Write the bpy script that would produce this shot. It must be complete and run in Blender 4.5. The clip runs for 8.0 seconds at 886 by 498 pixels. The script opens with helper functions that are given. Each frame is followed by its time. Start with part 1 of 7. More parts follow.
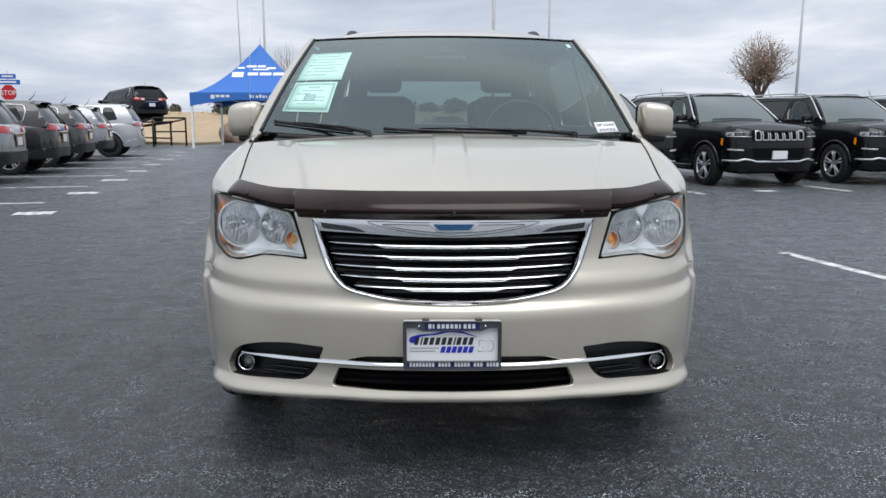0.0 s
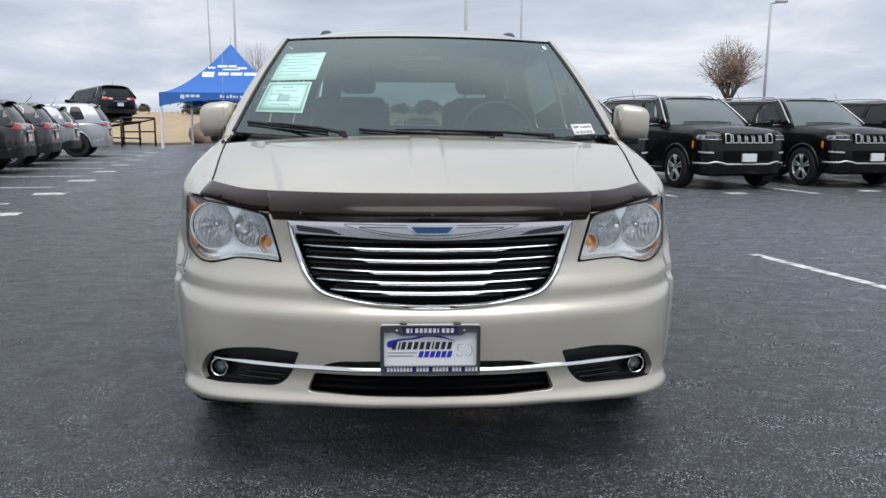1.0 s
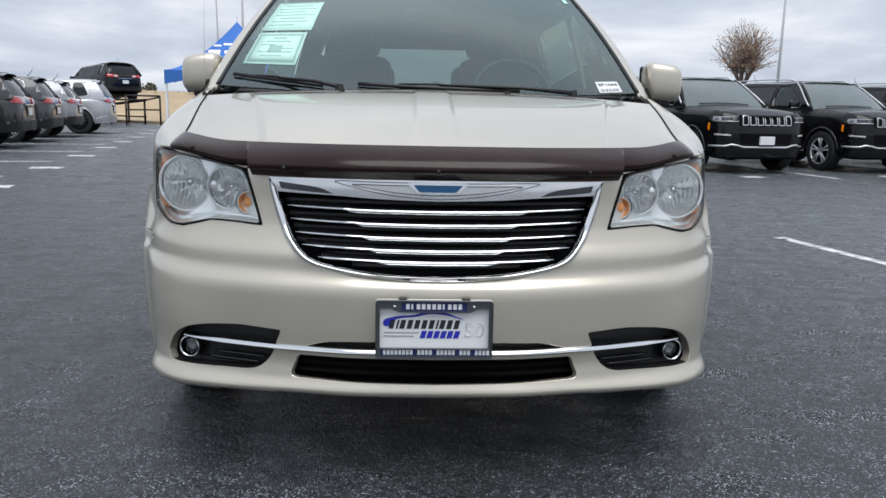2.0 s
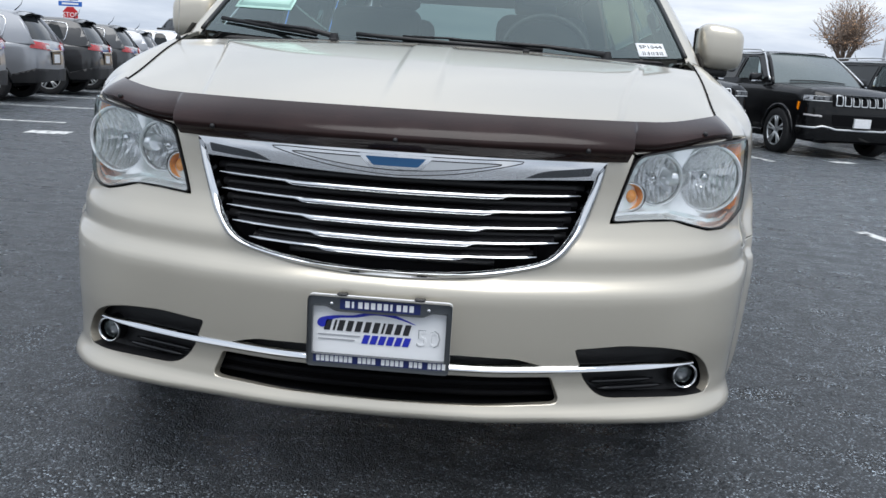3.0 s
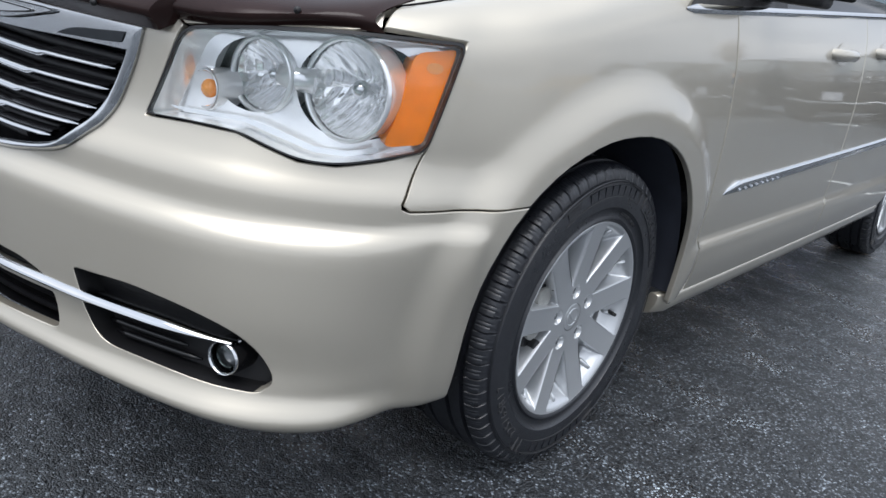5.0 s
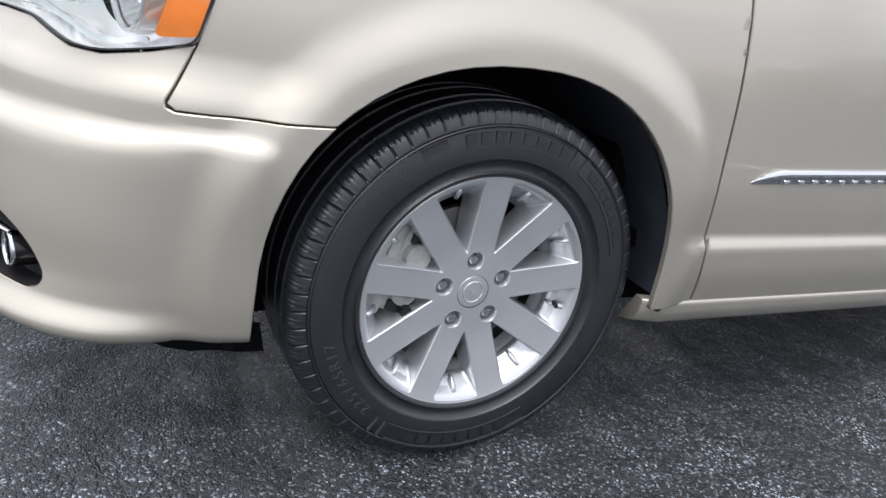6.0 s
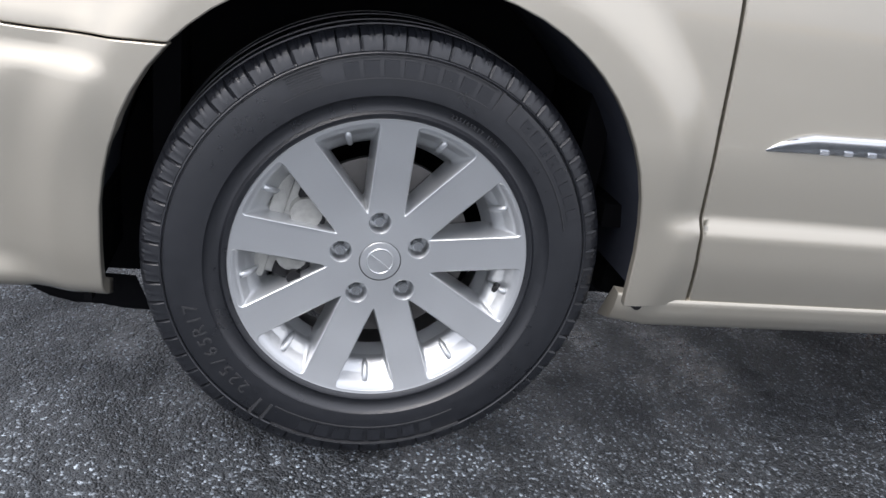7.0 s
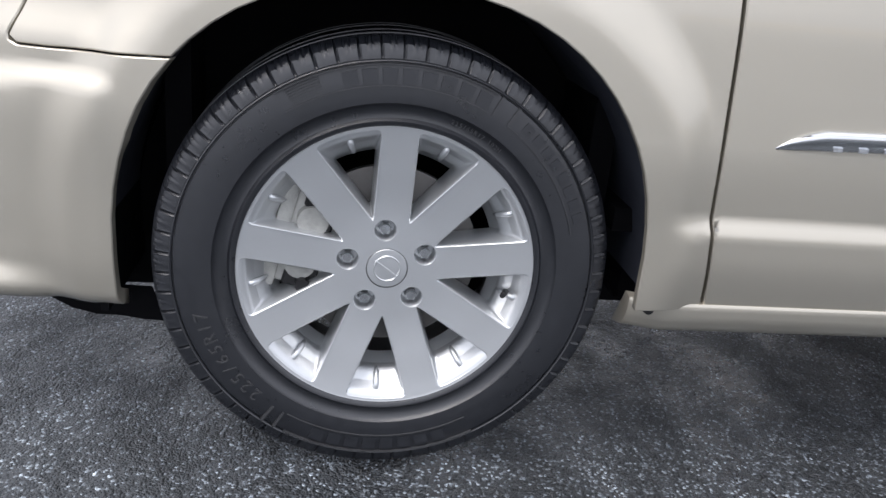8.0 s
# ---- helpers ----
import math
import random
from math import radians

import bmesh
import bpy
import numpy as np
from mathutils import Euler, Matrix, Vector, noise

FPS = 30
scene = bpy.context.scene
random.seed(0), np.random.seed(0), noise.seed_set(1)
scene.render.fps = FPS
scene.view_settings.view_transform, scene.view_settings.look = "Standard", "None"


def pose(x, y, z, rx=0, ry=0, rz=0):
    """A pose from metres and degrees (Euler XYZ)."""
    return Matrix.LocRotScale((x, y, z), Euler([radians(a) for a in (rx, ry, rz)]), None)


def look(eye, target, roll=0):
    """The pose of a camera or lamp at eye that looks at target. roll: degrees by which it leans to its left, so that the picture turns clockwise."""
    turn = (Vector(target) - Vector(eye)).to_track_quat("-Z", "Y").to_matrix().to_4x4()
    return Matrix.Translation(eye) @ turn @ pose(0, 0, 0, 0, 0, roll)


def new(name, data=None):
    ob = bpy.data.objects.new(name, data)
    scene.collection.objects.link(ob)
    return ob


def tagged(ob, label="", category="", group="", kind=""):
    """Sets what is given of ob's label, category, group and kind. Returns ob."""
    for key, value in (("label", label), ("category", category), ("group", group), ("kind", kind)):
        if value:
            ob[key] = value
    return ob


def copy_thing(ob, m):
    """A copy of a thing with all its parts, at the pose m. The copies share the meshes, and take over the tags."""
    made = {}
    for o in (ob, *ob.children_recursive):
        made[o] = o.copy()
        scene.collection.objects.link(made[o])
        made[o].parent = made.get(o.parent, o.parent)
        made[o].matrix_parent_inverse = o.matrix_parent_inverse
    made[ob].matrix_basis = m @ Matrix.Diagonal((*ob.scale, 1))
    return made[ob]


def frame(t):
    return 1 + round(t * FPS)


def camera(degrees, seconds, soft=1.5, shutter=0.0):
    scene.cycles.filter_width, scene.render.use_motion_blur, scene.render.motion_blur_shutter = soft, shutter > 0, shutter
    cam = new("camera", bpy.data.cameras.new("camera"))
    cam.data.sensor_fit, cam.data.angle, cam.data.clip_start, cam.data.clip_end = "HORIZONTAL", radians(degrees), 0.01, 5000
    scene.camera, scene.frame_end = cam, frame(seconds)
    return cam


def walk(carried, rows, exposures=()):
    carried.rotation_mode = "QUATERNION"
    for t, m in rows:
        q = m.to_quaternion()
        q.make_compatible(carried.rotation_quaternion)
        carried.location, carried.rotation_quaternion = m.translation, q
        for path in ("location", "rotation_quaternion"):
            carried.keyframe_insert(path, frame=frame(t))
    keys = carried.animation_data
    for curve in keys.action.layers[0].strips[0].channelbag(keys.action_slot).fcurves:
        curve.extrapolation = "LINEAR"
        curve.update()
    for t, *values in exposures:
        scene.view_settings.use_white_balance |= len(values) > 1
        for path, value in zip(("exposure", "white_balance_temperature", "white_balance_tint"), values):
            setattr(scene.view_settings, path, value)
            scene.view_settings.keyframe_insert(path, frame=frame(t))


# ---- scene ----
cam = camera(57.6, 8.0)
PATH = [
    (0, (-0.075, -2.505, 1.192), (-0.045, -0.53, 0.88), 0.1),
    (0.5, (-0.098, -2.475, 1.189), (-0.017, -0.501, 0.879), 0.1),
    (1, (-0.093, -2.466, 1.191), (0.006, -0.493, 0.883), 0.4),
    (1.5, (-0.086, -2.359, 1.133), (0.015, -0.387, 0.815), 0.7),
    (2.8, (0.047, -1.705, 1.036), (0.015, 0.252, 0.623), 3.1),
    (3, (0.206, -1.67, 1.057), (0.107, 0.279, 0.623), 3.6),
    (3.5, (0.63, -1.499, 1.092), (0.33, 0.414, 0.592), 5.5),
    (4, (1.022, -1.201, 1.082), (0.458, 0.633, 0.519), 7.1),
    (4.5, (1.429, -0.903, 1.062), (0.558, 0.791, 0.454), 8.6),
    (5, (1.721, -0.536, 1.039), (0.558, 0.956, 0.391), 9.6),
    (5.2, (1.867, -0.396, 1.04), (0.594, 0.995, 0.373), 9.8),
    (6.3, (2.128, 0.472, 0.907), (0.413, 1.209, 0.189), 9.9),
    (6.5, (2.133, 0.6, 0.894), (0.39, 1.242, 0.151), 9.8),
    (7, (2.078, 0.8, 0.853), (0.271, 1.23, 0.112), 8.4),
    (7.5, (2.091, 0.866, 0.827), (0.251, 1.174, 0.107), 7.0),
    (8, (2.103, 0.873, 0.837), (0.253, 1.17, 0.136), 5.9),
]
walk(cam, [(t, look(eye, target, roll)) for t, eye, target, roll in PATH],
     [(0, .48, 6480, 11), (1.5, .42, 6480, 11), (2.8, .60, 6370, 10), (4, .65, 6340, 10), (4.6, .74, 6340, 11), (5.2, .90, 6360, 12), (6.3, 1.28, 6640, 15), (8, 1.34, 6640, 15)])

# ---- world: an overcast sky with soft cloud bands, and a wide weak sun ----
SUN_UP, SUN_AT = 68, 162  # degrees: height, and bearing from +y clockwise
world = bpy.data.worlds.new("world")
scene.world = world
world.use_nodes = True
nt = world.node_tree
bg = nt.nodes["Background"]
sky = nt.nodes.new("ShaderNodeTexSky")
sky.sky_type, sky.sun_disc = "NISHITA", False
sky.sun_elevation, sky.sun_rotation = radians(SUN_UP), radians(SUN_AT)
sky.dust_density, sky.air_density = 4.0, 1.0
hue = nt.nodes.new("ShaderNodeHueSaturation")
hue.inputs["Saturation"].default_value = 0.25
hue.inputs["Value"].default_value = 0.07
nt.links.new(sky.outputs[0], hue.inputs["Color"])
co = nt.nodes.new("ShaderNodeTexCoord")
sep = nt.nodes.new("ShaderNodeSeparateXYZ")
nt.links.new(co.outputs["Generated"], sep.inputs[0])
# clouds lie on a flat layer: divide the direction by its height
hi = nt.nodes.new("ShaderNodeMath")
hi.operation = "MAXIMUM"
hi.inputs[1].default_value = 0.0
nt.links.new(sep.outputs["Z"], hi.inputs[0])
lift = nt.nodes.new("ShaderNodeMath")
lift.operation = "ADD"
lift.inputs[1].default_value = 0.12
nt.links.new(hi.outputs[0], lift.inputs[0])
div = nt.nodes.new("ShaderNodeVectorMath")
div.operation = "DIVIDE"
nt.links.new(co.outputs["Generated"], div.inputs[0])
nt.links.new(lift.outputs[0], div.inputs[1])
mapn = nt.nodes.new("ShaderNodeMapping")
mapn.inputs["Scale"].default_value = (0.75, 0.75, 0.0)
mapn.inputs["Location"].default_value = (2.3, 0.9, 0)
nt.links.new(div.outputs[0], mapn.inputs["Vector"])
cloud = nt.nodes.new("ShaderNodeTexNoise")
cloud.inputs["Scale"].default_value = 1.0
cloud.inputs["Detail"].default_value = 7
cloud.inputs["Roughness"].default_value = 0.55
cloud.inputs["Distortion"].default_value = 0.4
nt.links.new(mapn.outputs[0], cloud.inputs["Vector"])
ramp = nt.nodes.new("ShaderNodeValToRGB")
ramp.color_ramp.elements[0].position, ramp.color_ramp.elements[0].color = 0.30, (0.43, 0.495, 0.60, 1)
ramp.color_ramp.elements[1].position, ramp.color_ramp.elements[1].color = 0.72, (0.92, 0.95, 0.99, 1)
mid = ramp.color_ramp.elements.new(0.5)
mid.color = (0.61, 0.67, 0.76, 1)
nt.links.new(cloud.outputs[0], ramp.inputs[0])
mix = nt.nodes.new("ShaderNodeMix")
mix.data_type, mix.blend_type = "RGBA", "MIX"
mix.inputs["Factor"].default_value = 0.88
nt.links.new(hue.outputs[0], mix.inputs["A"])
nt.links.new(ramp.outputs[0], mix.inputs["B"])
# the overcast sky is a little brighter overhead than at the horizon
steep = nt.nodes.new("ShaderNodeMapRange")
steep.interpolation_type = "SMOOTHSTEP"
steep.inputs["From Min"].default_value, steep.inputs["From Max"].default_value = 0.08, 0.85
steep.inputs["To Min"].default_value, steep.inputs["To Max"].default_value = 0.85, 1.04
nt.links.new(hi.outputs[0], steep.inputs["Value"])
nt.links.new(steep.outputs[0], bg.inputs["Strength"])
nt.links.new(mix.outputs["Result"], bg.inputs["Color"])
sun = new("sun", bpy.data.lights.new("sun", "SUN"))
sun.data.energy, sun.data.angle, sun.data.color = 1.55, radians(48), (1, 0.985, 0.955)
_a = radians(SUN_AT)
sun.matrix_world = look((0, 0, 0), (-math.sin(_a) * math.cos(radians(SUN_UP)), -math.cos(_a) * math.cos(radians(SUN_UP)), -math.sin(radians(SUN_UP))))

# ---- materials ----
def material(name, color, rough=0.5, metal=0.0, coat=0.0, spec=0.5, vary=0.08, scale=30.0, bump=0.0, bump_scale=200.0, coarse=3.0):
    """A Principled material with two scales of variation in colour and gloss, and fine relief."""
    m = bpy.data.materials.new(name)
    m.use_nodes = True
    t = m.node_tree
    p = t.nodes["Principled BSDF"]
    p.inputs["Metallic"].default_value = metal
    p.inputs["Coat Weight"].default_value = coat
    p.inputs["Coat Roughness"].default_value = 0.04
    p.inputs["Specular IOR Level"].default_value = spec
    tc = t.nodes.new("ShaderNodeTexCoord")
    fine, wide = t.nodes.new("ShaderNodeTexNoise"), t.nodes.new("ShaderNodeTexNoise")
    for n, s in ((fine, scale), (wide, coarse)):
        n.inputs["Scale"].default_value = s
        n.inputs["Detail"].default_value = 4
        t.links.new(tc.outputs["Object"], n.inputs["Vector"])
    add = t.nodes.new("ShaderNodeMath")
    add.operation = "ADD"
    t.links.new(fine.outputs[0], add.inputs[0])
    t.links.new(wide.outputs[0], add.inputs[1])
    rng = t.nodes.new("ShaderNodeMapRange")
    rng.inputs["From Min"].default_value, rng.inputs["From Max"].default_value = 0.6, 1.4
    rng.inputs["To Min"].default_value, rng.inputs["To Max"].default_value = 1 - vary, 1 + vary
    t.links.new(add.outputs[0], rng.inputs["Value"])
    hsv = t.nodes.new("ShaderNodeHueSaturation")
    hsv.inputs["Color"].default_value = (*color, 1)
    t.links.new(rng.outputs[0], hsv.inputs["Value"])
    t.links.new(hsv.outputs[0], p.inputs["Base Color"])
    rr = t.nodes.new("ShaderNodeMapRange")
    rr.inputs["From Min"].default_value, rr.inputs["From Max"].default_value = 0.6, 1.4
    rr.inputs["To Min"].default_value, rr.inputs["To Max"].default_value = max(0.02, rough * (1 - 1.5 * vary)), min(1, rough * (1 + 1.5 * vary))
    t.links.new(add.outputs[0], rr.inputs["Value"])
    t.links.new(rr.outputs[0], p.inputs["Roughness"])
    if bump:
        b = t.nodes.new("ShaderNodeBump")
        b.inputs["Strength"].default_value = bump
        b.inputs["Distance"].default_value = 0.002
        n = t.nodes.new("ShaderNodeTexNoise")
        n.inputs["Scale"].default_value = bump_scale
        n.inputs["Detail"].default_value = 3
        t.links.new(tc.outputs["Object"], n.inputs["Vector"])
        t.links.new(n.outputs[0], b.inputs["Height"])
        t.links.new(b.outputs[0], p.inputs["Normal"])
    return m


def car_paint(name, color, metal=0.55, rough=0.34):
    m = material(name, color, rough, metal, coat=1.0, vary=0.010, scale=7, coarse=1.2)
    m.node_tree.nodes["Principled BSDF"].inputs["Coat Roughness"].default_value = 0.03
    return m


def clear(name, tint, ior=1.45, rough=0.0, through_share=1.0):
    """Thin clear sheet: sees through, with a gloss that Fresnel drives."""
    m = bpy.data.materials.new(name)
    m.use_nodes = True
    t = m.node_tree
    t.nodes.remove(t.nodes["Principled BSDF"])
    tr, gl, fr, mx = (t.nodes.new(k) for k in ("ShaderNodeBsdfTransparent", "ShaderNodeBsdfGlossy", "ShaderNodeFresnel", "ShaderNodeMixShader"))
    tr.inputs["Color"].default_value = (*tint, 1)
    gl.inputs["Roughness"].default_value = rough
    gl.inputs["Color"].default_value = (0.86, 1, 0.985, 1)
    fr.inputs["IOR"].default_value = ior
    t.links.new(fr.outputs[0], mx.inputs[0])
    t.links.new(tr.outputs[0], mx.inputs[1])
    t.links.new(gl.outputs[0], mx.inputs[2])
    t.links.new(mx.outputs[0], t.nodes["Material Output"].inputs["Surface"])
    return m


PAINT = car_paint("champagne_paint", (0.548, 0.508, 0.426), 0.62, 0.36)
CHROME = material("chrome", (0.68, 0.69, 0.70), 0.085, 1.0, vary=0.03)
SILVER = material("silver_alloy", (0.63, 0.645, 0.655), 0.34, 0.72, coat=0.25, vary=0.03, scale=700)
# darker alloy for the rim barrel: shade put into the colour, mottled like dust
SHADED_ALLOY = material("shaded_alloy", (0.36, 0.355, 0.34), 0.5, 0.5, vary=0.25, scale=40)
DARK_CHROME = material("dark_chrome", (0.085, 0.09, 0.095), 0.14, 1.0, vary=0.05)
BLACK = material("black_plastic", (0.006, 0.006, 0.007), 0.5, vary=0.15, bump=0.15, bump_scale=500)
GLOSSBLACK = material("gloss_black", (0.008, 0.008, 0.009), 0.16, vary=0.1)
# near black for undersides; stands in for shade in openings and gaps
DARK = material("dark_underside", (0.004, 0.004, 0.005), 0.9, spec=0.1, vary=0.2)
LINER = material("liner_felt", (0.036, 0.040, 0.054), 0.8, spec=0.3, vary=0.3, scale=12)
SHIELD = material("smoked_acrylic", (0.024, 0.0125, 0.0112), 0.15, spec=0.25, vary=0.25, scale=14, coarse=5)
RUBBER = material("tyre_rubber", (0.0120, 0.0132, 0.0170), 0.33, spec=0.85, vary=0.22, scale=60, bump=0.25, bump_scale=900, coarse=8)
# lighter than the tyre: highlights on the raised lettering put into the colour
RUBBER_TEXT = material("relief_lit_rubber", (0.045, 0.046, 0.049), 0.36, vary=0.1)
GASKET = material("black_gasket", (0.012, 0.012, 0.013), 0.4)
GLASS = clear("clear_glass", (0.62, 0.74, 0.71), 1.5)
SCREEN_GLASS = clear("laminated_glass", (0.50, 0.62, 0.60), 2.15)
REAR_GLASS = clear("privacy_glass", (0.26, 0.32, 0.31), 1.5)
DOOR_GLASS = clear("door_glass", (0.42, 0.48, 0.47), 1.5)
TINTED = clear("tinted_glass", (0.10, 0.12, 0.12), 1.5)
LENS = clear("lamp_lens", (0.97, 0.98, 0.985), 1.50)
AMBER = material("amber_plastic", (1.0, 0.27, 0.004), 0.16, coat=0.35, vary=0.22, scale=22)
ORANGE_BULB = material("amber_bulb", (0.85, 0.36, 0.10), 0.25, vary=0.2, scale=120)
HOUSING = material("lamp_housing", (0.93, 0.935, 0.94), 0.14, 0.60, vary=0.06)
REFLECTOR = material("lamp_reflector", (0.96, 0.965, 0.97), 0.07, 0.80, vary=0.05, scale=80)
def fluted(m, scale, strength):
    """Vertical flutes in a reflector, as relief."""
    t = m.node_tree
    tc = t.nodes.new("ShaderNodeTexCoord")
    w = t.nodes.new("ShaderNodeTexWave")
    w.bands_direction = "X"
    w.inputs["Scale"].default_value = scale
    w.inputs["Distortion"].default_value = 0.3
    w.inputs["Detail Scale"].default_value = 4.0
    b = t.nodes.new("ShaderNodeBump")
    b.inputs["Strength"].default_value, b.inputs["Distance"].default_value = strength, 0.0016
    t.links.new(tc.outputs["Object"], w.inputs["Vector"])
    t.links.new(w.outputs["Fac"], b.inputs["Height"])
    t.links.new(b.outputs[0], t.nodes["Principled BSDF"].inputs["Normal"])


fluted(REFLECTOR, 26.0, 0.9)
LAMP_CHROME = material("lamp_bright_trim", (0.88, 0.89, 0.90), 0.12, 0.7, vary=0.04)
FOG_GREY = material("fog_reflector_grey", (0.14, 0.145, 0.15), 0.22, 0.7, vary=0.1)
DISC = material("brake_disc", (0.12, 0.115, 0.11), 0.5, 0.6, vary=0.2, scale=40)
CALIPER = material("cast_iron", (0.36, 0.36, 0.34), 0.5, 0.35, vary=0.35, scale=70, bump=0.4)
WHITE = material("white_sheet", (0.80, 0.81, 0.82), 0.45, vary=0.02)
NAVY = material("navy_print", (0.012, 0.022, 0.12), 0.4)
BLUE = material("blue_print", (0.02, 0.03, 0.42), 0.4)
BADGE_BLUE = material("badge_blue", (0.022, 0.095, 0.22), 0.25, 0.3)
INK = material("black_print", (0.02, 0.02, 0.024), 0.5)
GREY_INK = material("grey_print", (0.36, 0.37, 0.39), 0.5)
MINT = material("mint_paper", (0.50, 0.76, 0.67), 0.6, vary=0.03)
MINT_INK = material("mint_print", (0.30, 0.49, 0.44), 0.6)
SEAT = material("grey_upholstery", (0.10, 0.10, 0.105), 0.8, vary=0.15, bump=0.3)
FRAME_GREY = material("grey_plate_frame", (0.13, 0.14, 0.15), 0.32, 0.6, vary=0.08)


# ---- surface of the van's front ----
def spline(xs, ys):
    """Smooth monotone-ish cubic through knots (Hermite with limited slopes)."""
    xs, ys = [float(a) for a in xs], [float(a) for a in ys]
    n = len(xs)
    d = [(ys[i + 1] - ys[i]) / (xs[i + 1] - xs[i]) for i in range(n - 1)]
    m = [d[0]] + [0 if d[i - 1] * d[i] <= 0 else 2 * d[i - 1] * d[i] / (d[i - 1] + d[i]) for i in range(1, n - 1)] + [d[-1]]

    def f(x):
        if x <= xs[0]:
            return ys[0] + m[0] * (x - xs[0])
        if x >= xs[-1]:
            return ys[-1] + m[-1] * (x - xs[-1])
        i = 0
        while x > xs[i + 1]:
            i += 1
        h = xs[i + 1] - xs[i]
        t = (x - xs[i]) / h
        return ((1 + 2 * t) * (1 - t) ** 2 * ys[i] + t * (1 - t) ** 2 * h * m[i] + t * t * (3 - 2 * t) * ys[i + 1] + t * t * (t - 1) * h * m[i + 1])
    return f


# plan of the widest line, from the middle of the nose round to the side
PLAN = [(0, .032), (.2, .042), (.4, .082), (.55, .128), (.68, .186), (.78, .258), (.85, .338), (.897, .43), (.931, .54), (.957, .66), (.979, .82), (.989, 1.05), (.999, 1.5), (1.001, 2.6), (.998, 3.6), (.985, 4.5), (.955, 4.88), (.88, 5.04), (.7, 5.11), (.35, 5.14), (0, 5.15)]
ARC = [0.0]
for (xa, ya), (xb, yb) in zip(PLAN, PLAN[1:]):
    ARC.append(ARC[-1] + math.hypot(xb - xa, yb - ya))
plan_x, plan_y = spline(ARC, [p[0] for p in PLAN]), spline(ARC, [p[1] for p in PLAN])
# inward set of the nose and of the side, by height
nose_in = spline([.2, .27, .32, .37, .45, .55, .572, .584, .608, .617, .660, .676, .70, .745, .80, .87, .93], [-.010, -.010, -.005, .002, 0, .001, .003, .006, .026, .029, .0335, .040, .054, .07, .076, .08, .092])
side_in = spline([.2, .28, .34, .45, .6, .75, .9, 1.0, 1.1, 1.2], [.045, .035, .026, .018, .008, .008, .016, .03, .055, .09])
lip = spline([0, .35, .67, .87, 1.0, 1.2, 2.6], [.276, .273, .257, .243, .247, .262, .28])  # lower edge of the bumper


def inset_plan(a, d):
    e = .01
    tx, ty = plan_x(a + e) - plan_x(a - e), plan_y(a + e) - plan_y(a - e)
    ln = math.hypot(tx, ty)
    return plan_x(a) - ty / ln * d, plan_y(a) + tx / ln * d


# top line: the hood's leading edge, the seam between hood and fender, then the belt line; by arc
S_END = ARC[-1]
_belt = [2.5, 2.9, 3.4, 4.0, 4.6, 5.0, 5.3, 5.6, 6.0, 6.3, S_END - .02]
_ts = [0, .25, .5, .78, .92, 1.1, 1.5, 1.9, 2.15]
top_z = spline([0, .3, .55, .92, 1.1, 1.5, 1.9, 2.15, 2.6, S_END], [.897, .902, .915, .966, 1.0, 1.083, 1.138, 1.14, 1.14, 1.15])
top_x = spline(_ts + _belt, [0, .25, .49, .70, .772, .797, .838, .868, .90] + [inset_plan(a, .07)[0] for a in _belt])
top_y = spline(_ts + _belt, [.130, .142, .212, .350, .437, .60, .95, 1.28, 1.50] + [inset_plan(a, .07)[1] for a in _belt])


def smooth(a, b, x):
    t = min(1, max(0, (x - a) / (b - a)))
    return t * t * (3 - 2 * t)


def shoulder(s):
    return top_z(s) - (.035 + .075 * smooth(.75, 1.15, s))


LONG = 1.5  # how much longer the shoulder is in h than in z


def h_top(s):
    zs = shoulder(s)
    return zs + (top_z(s) - zs) * LONG


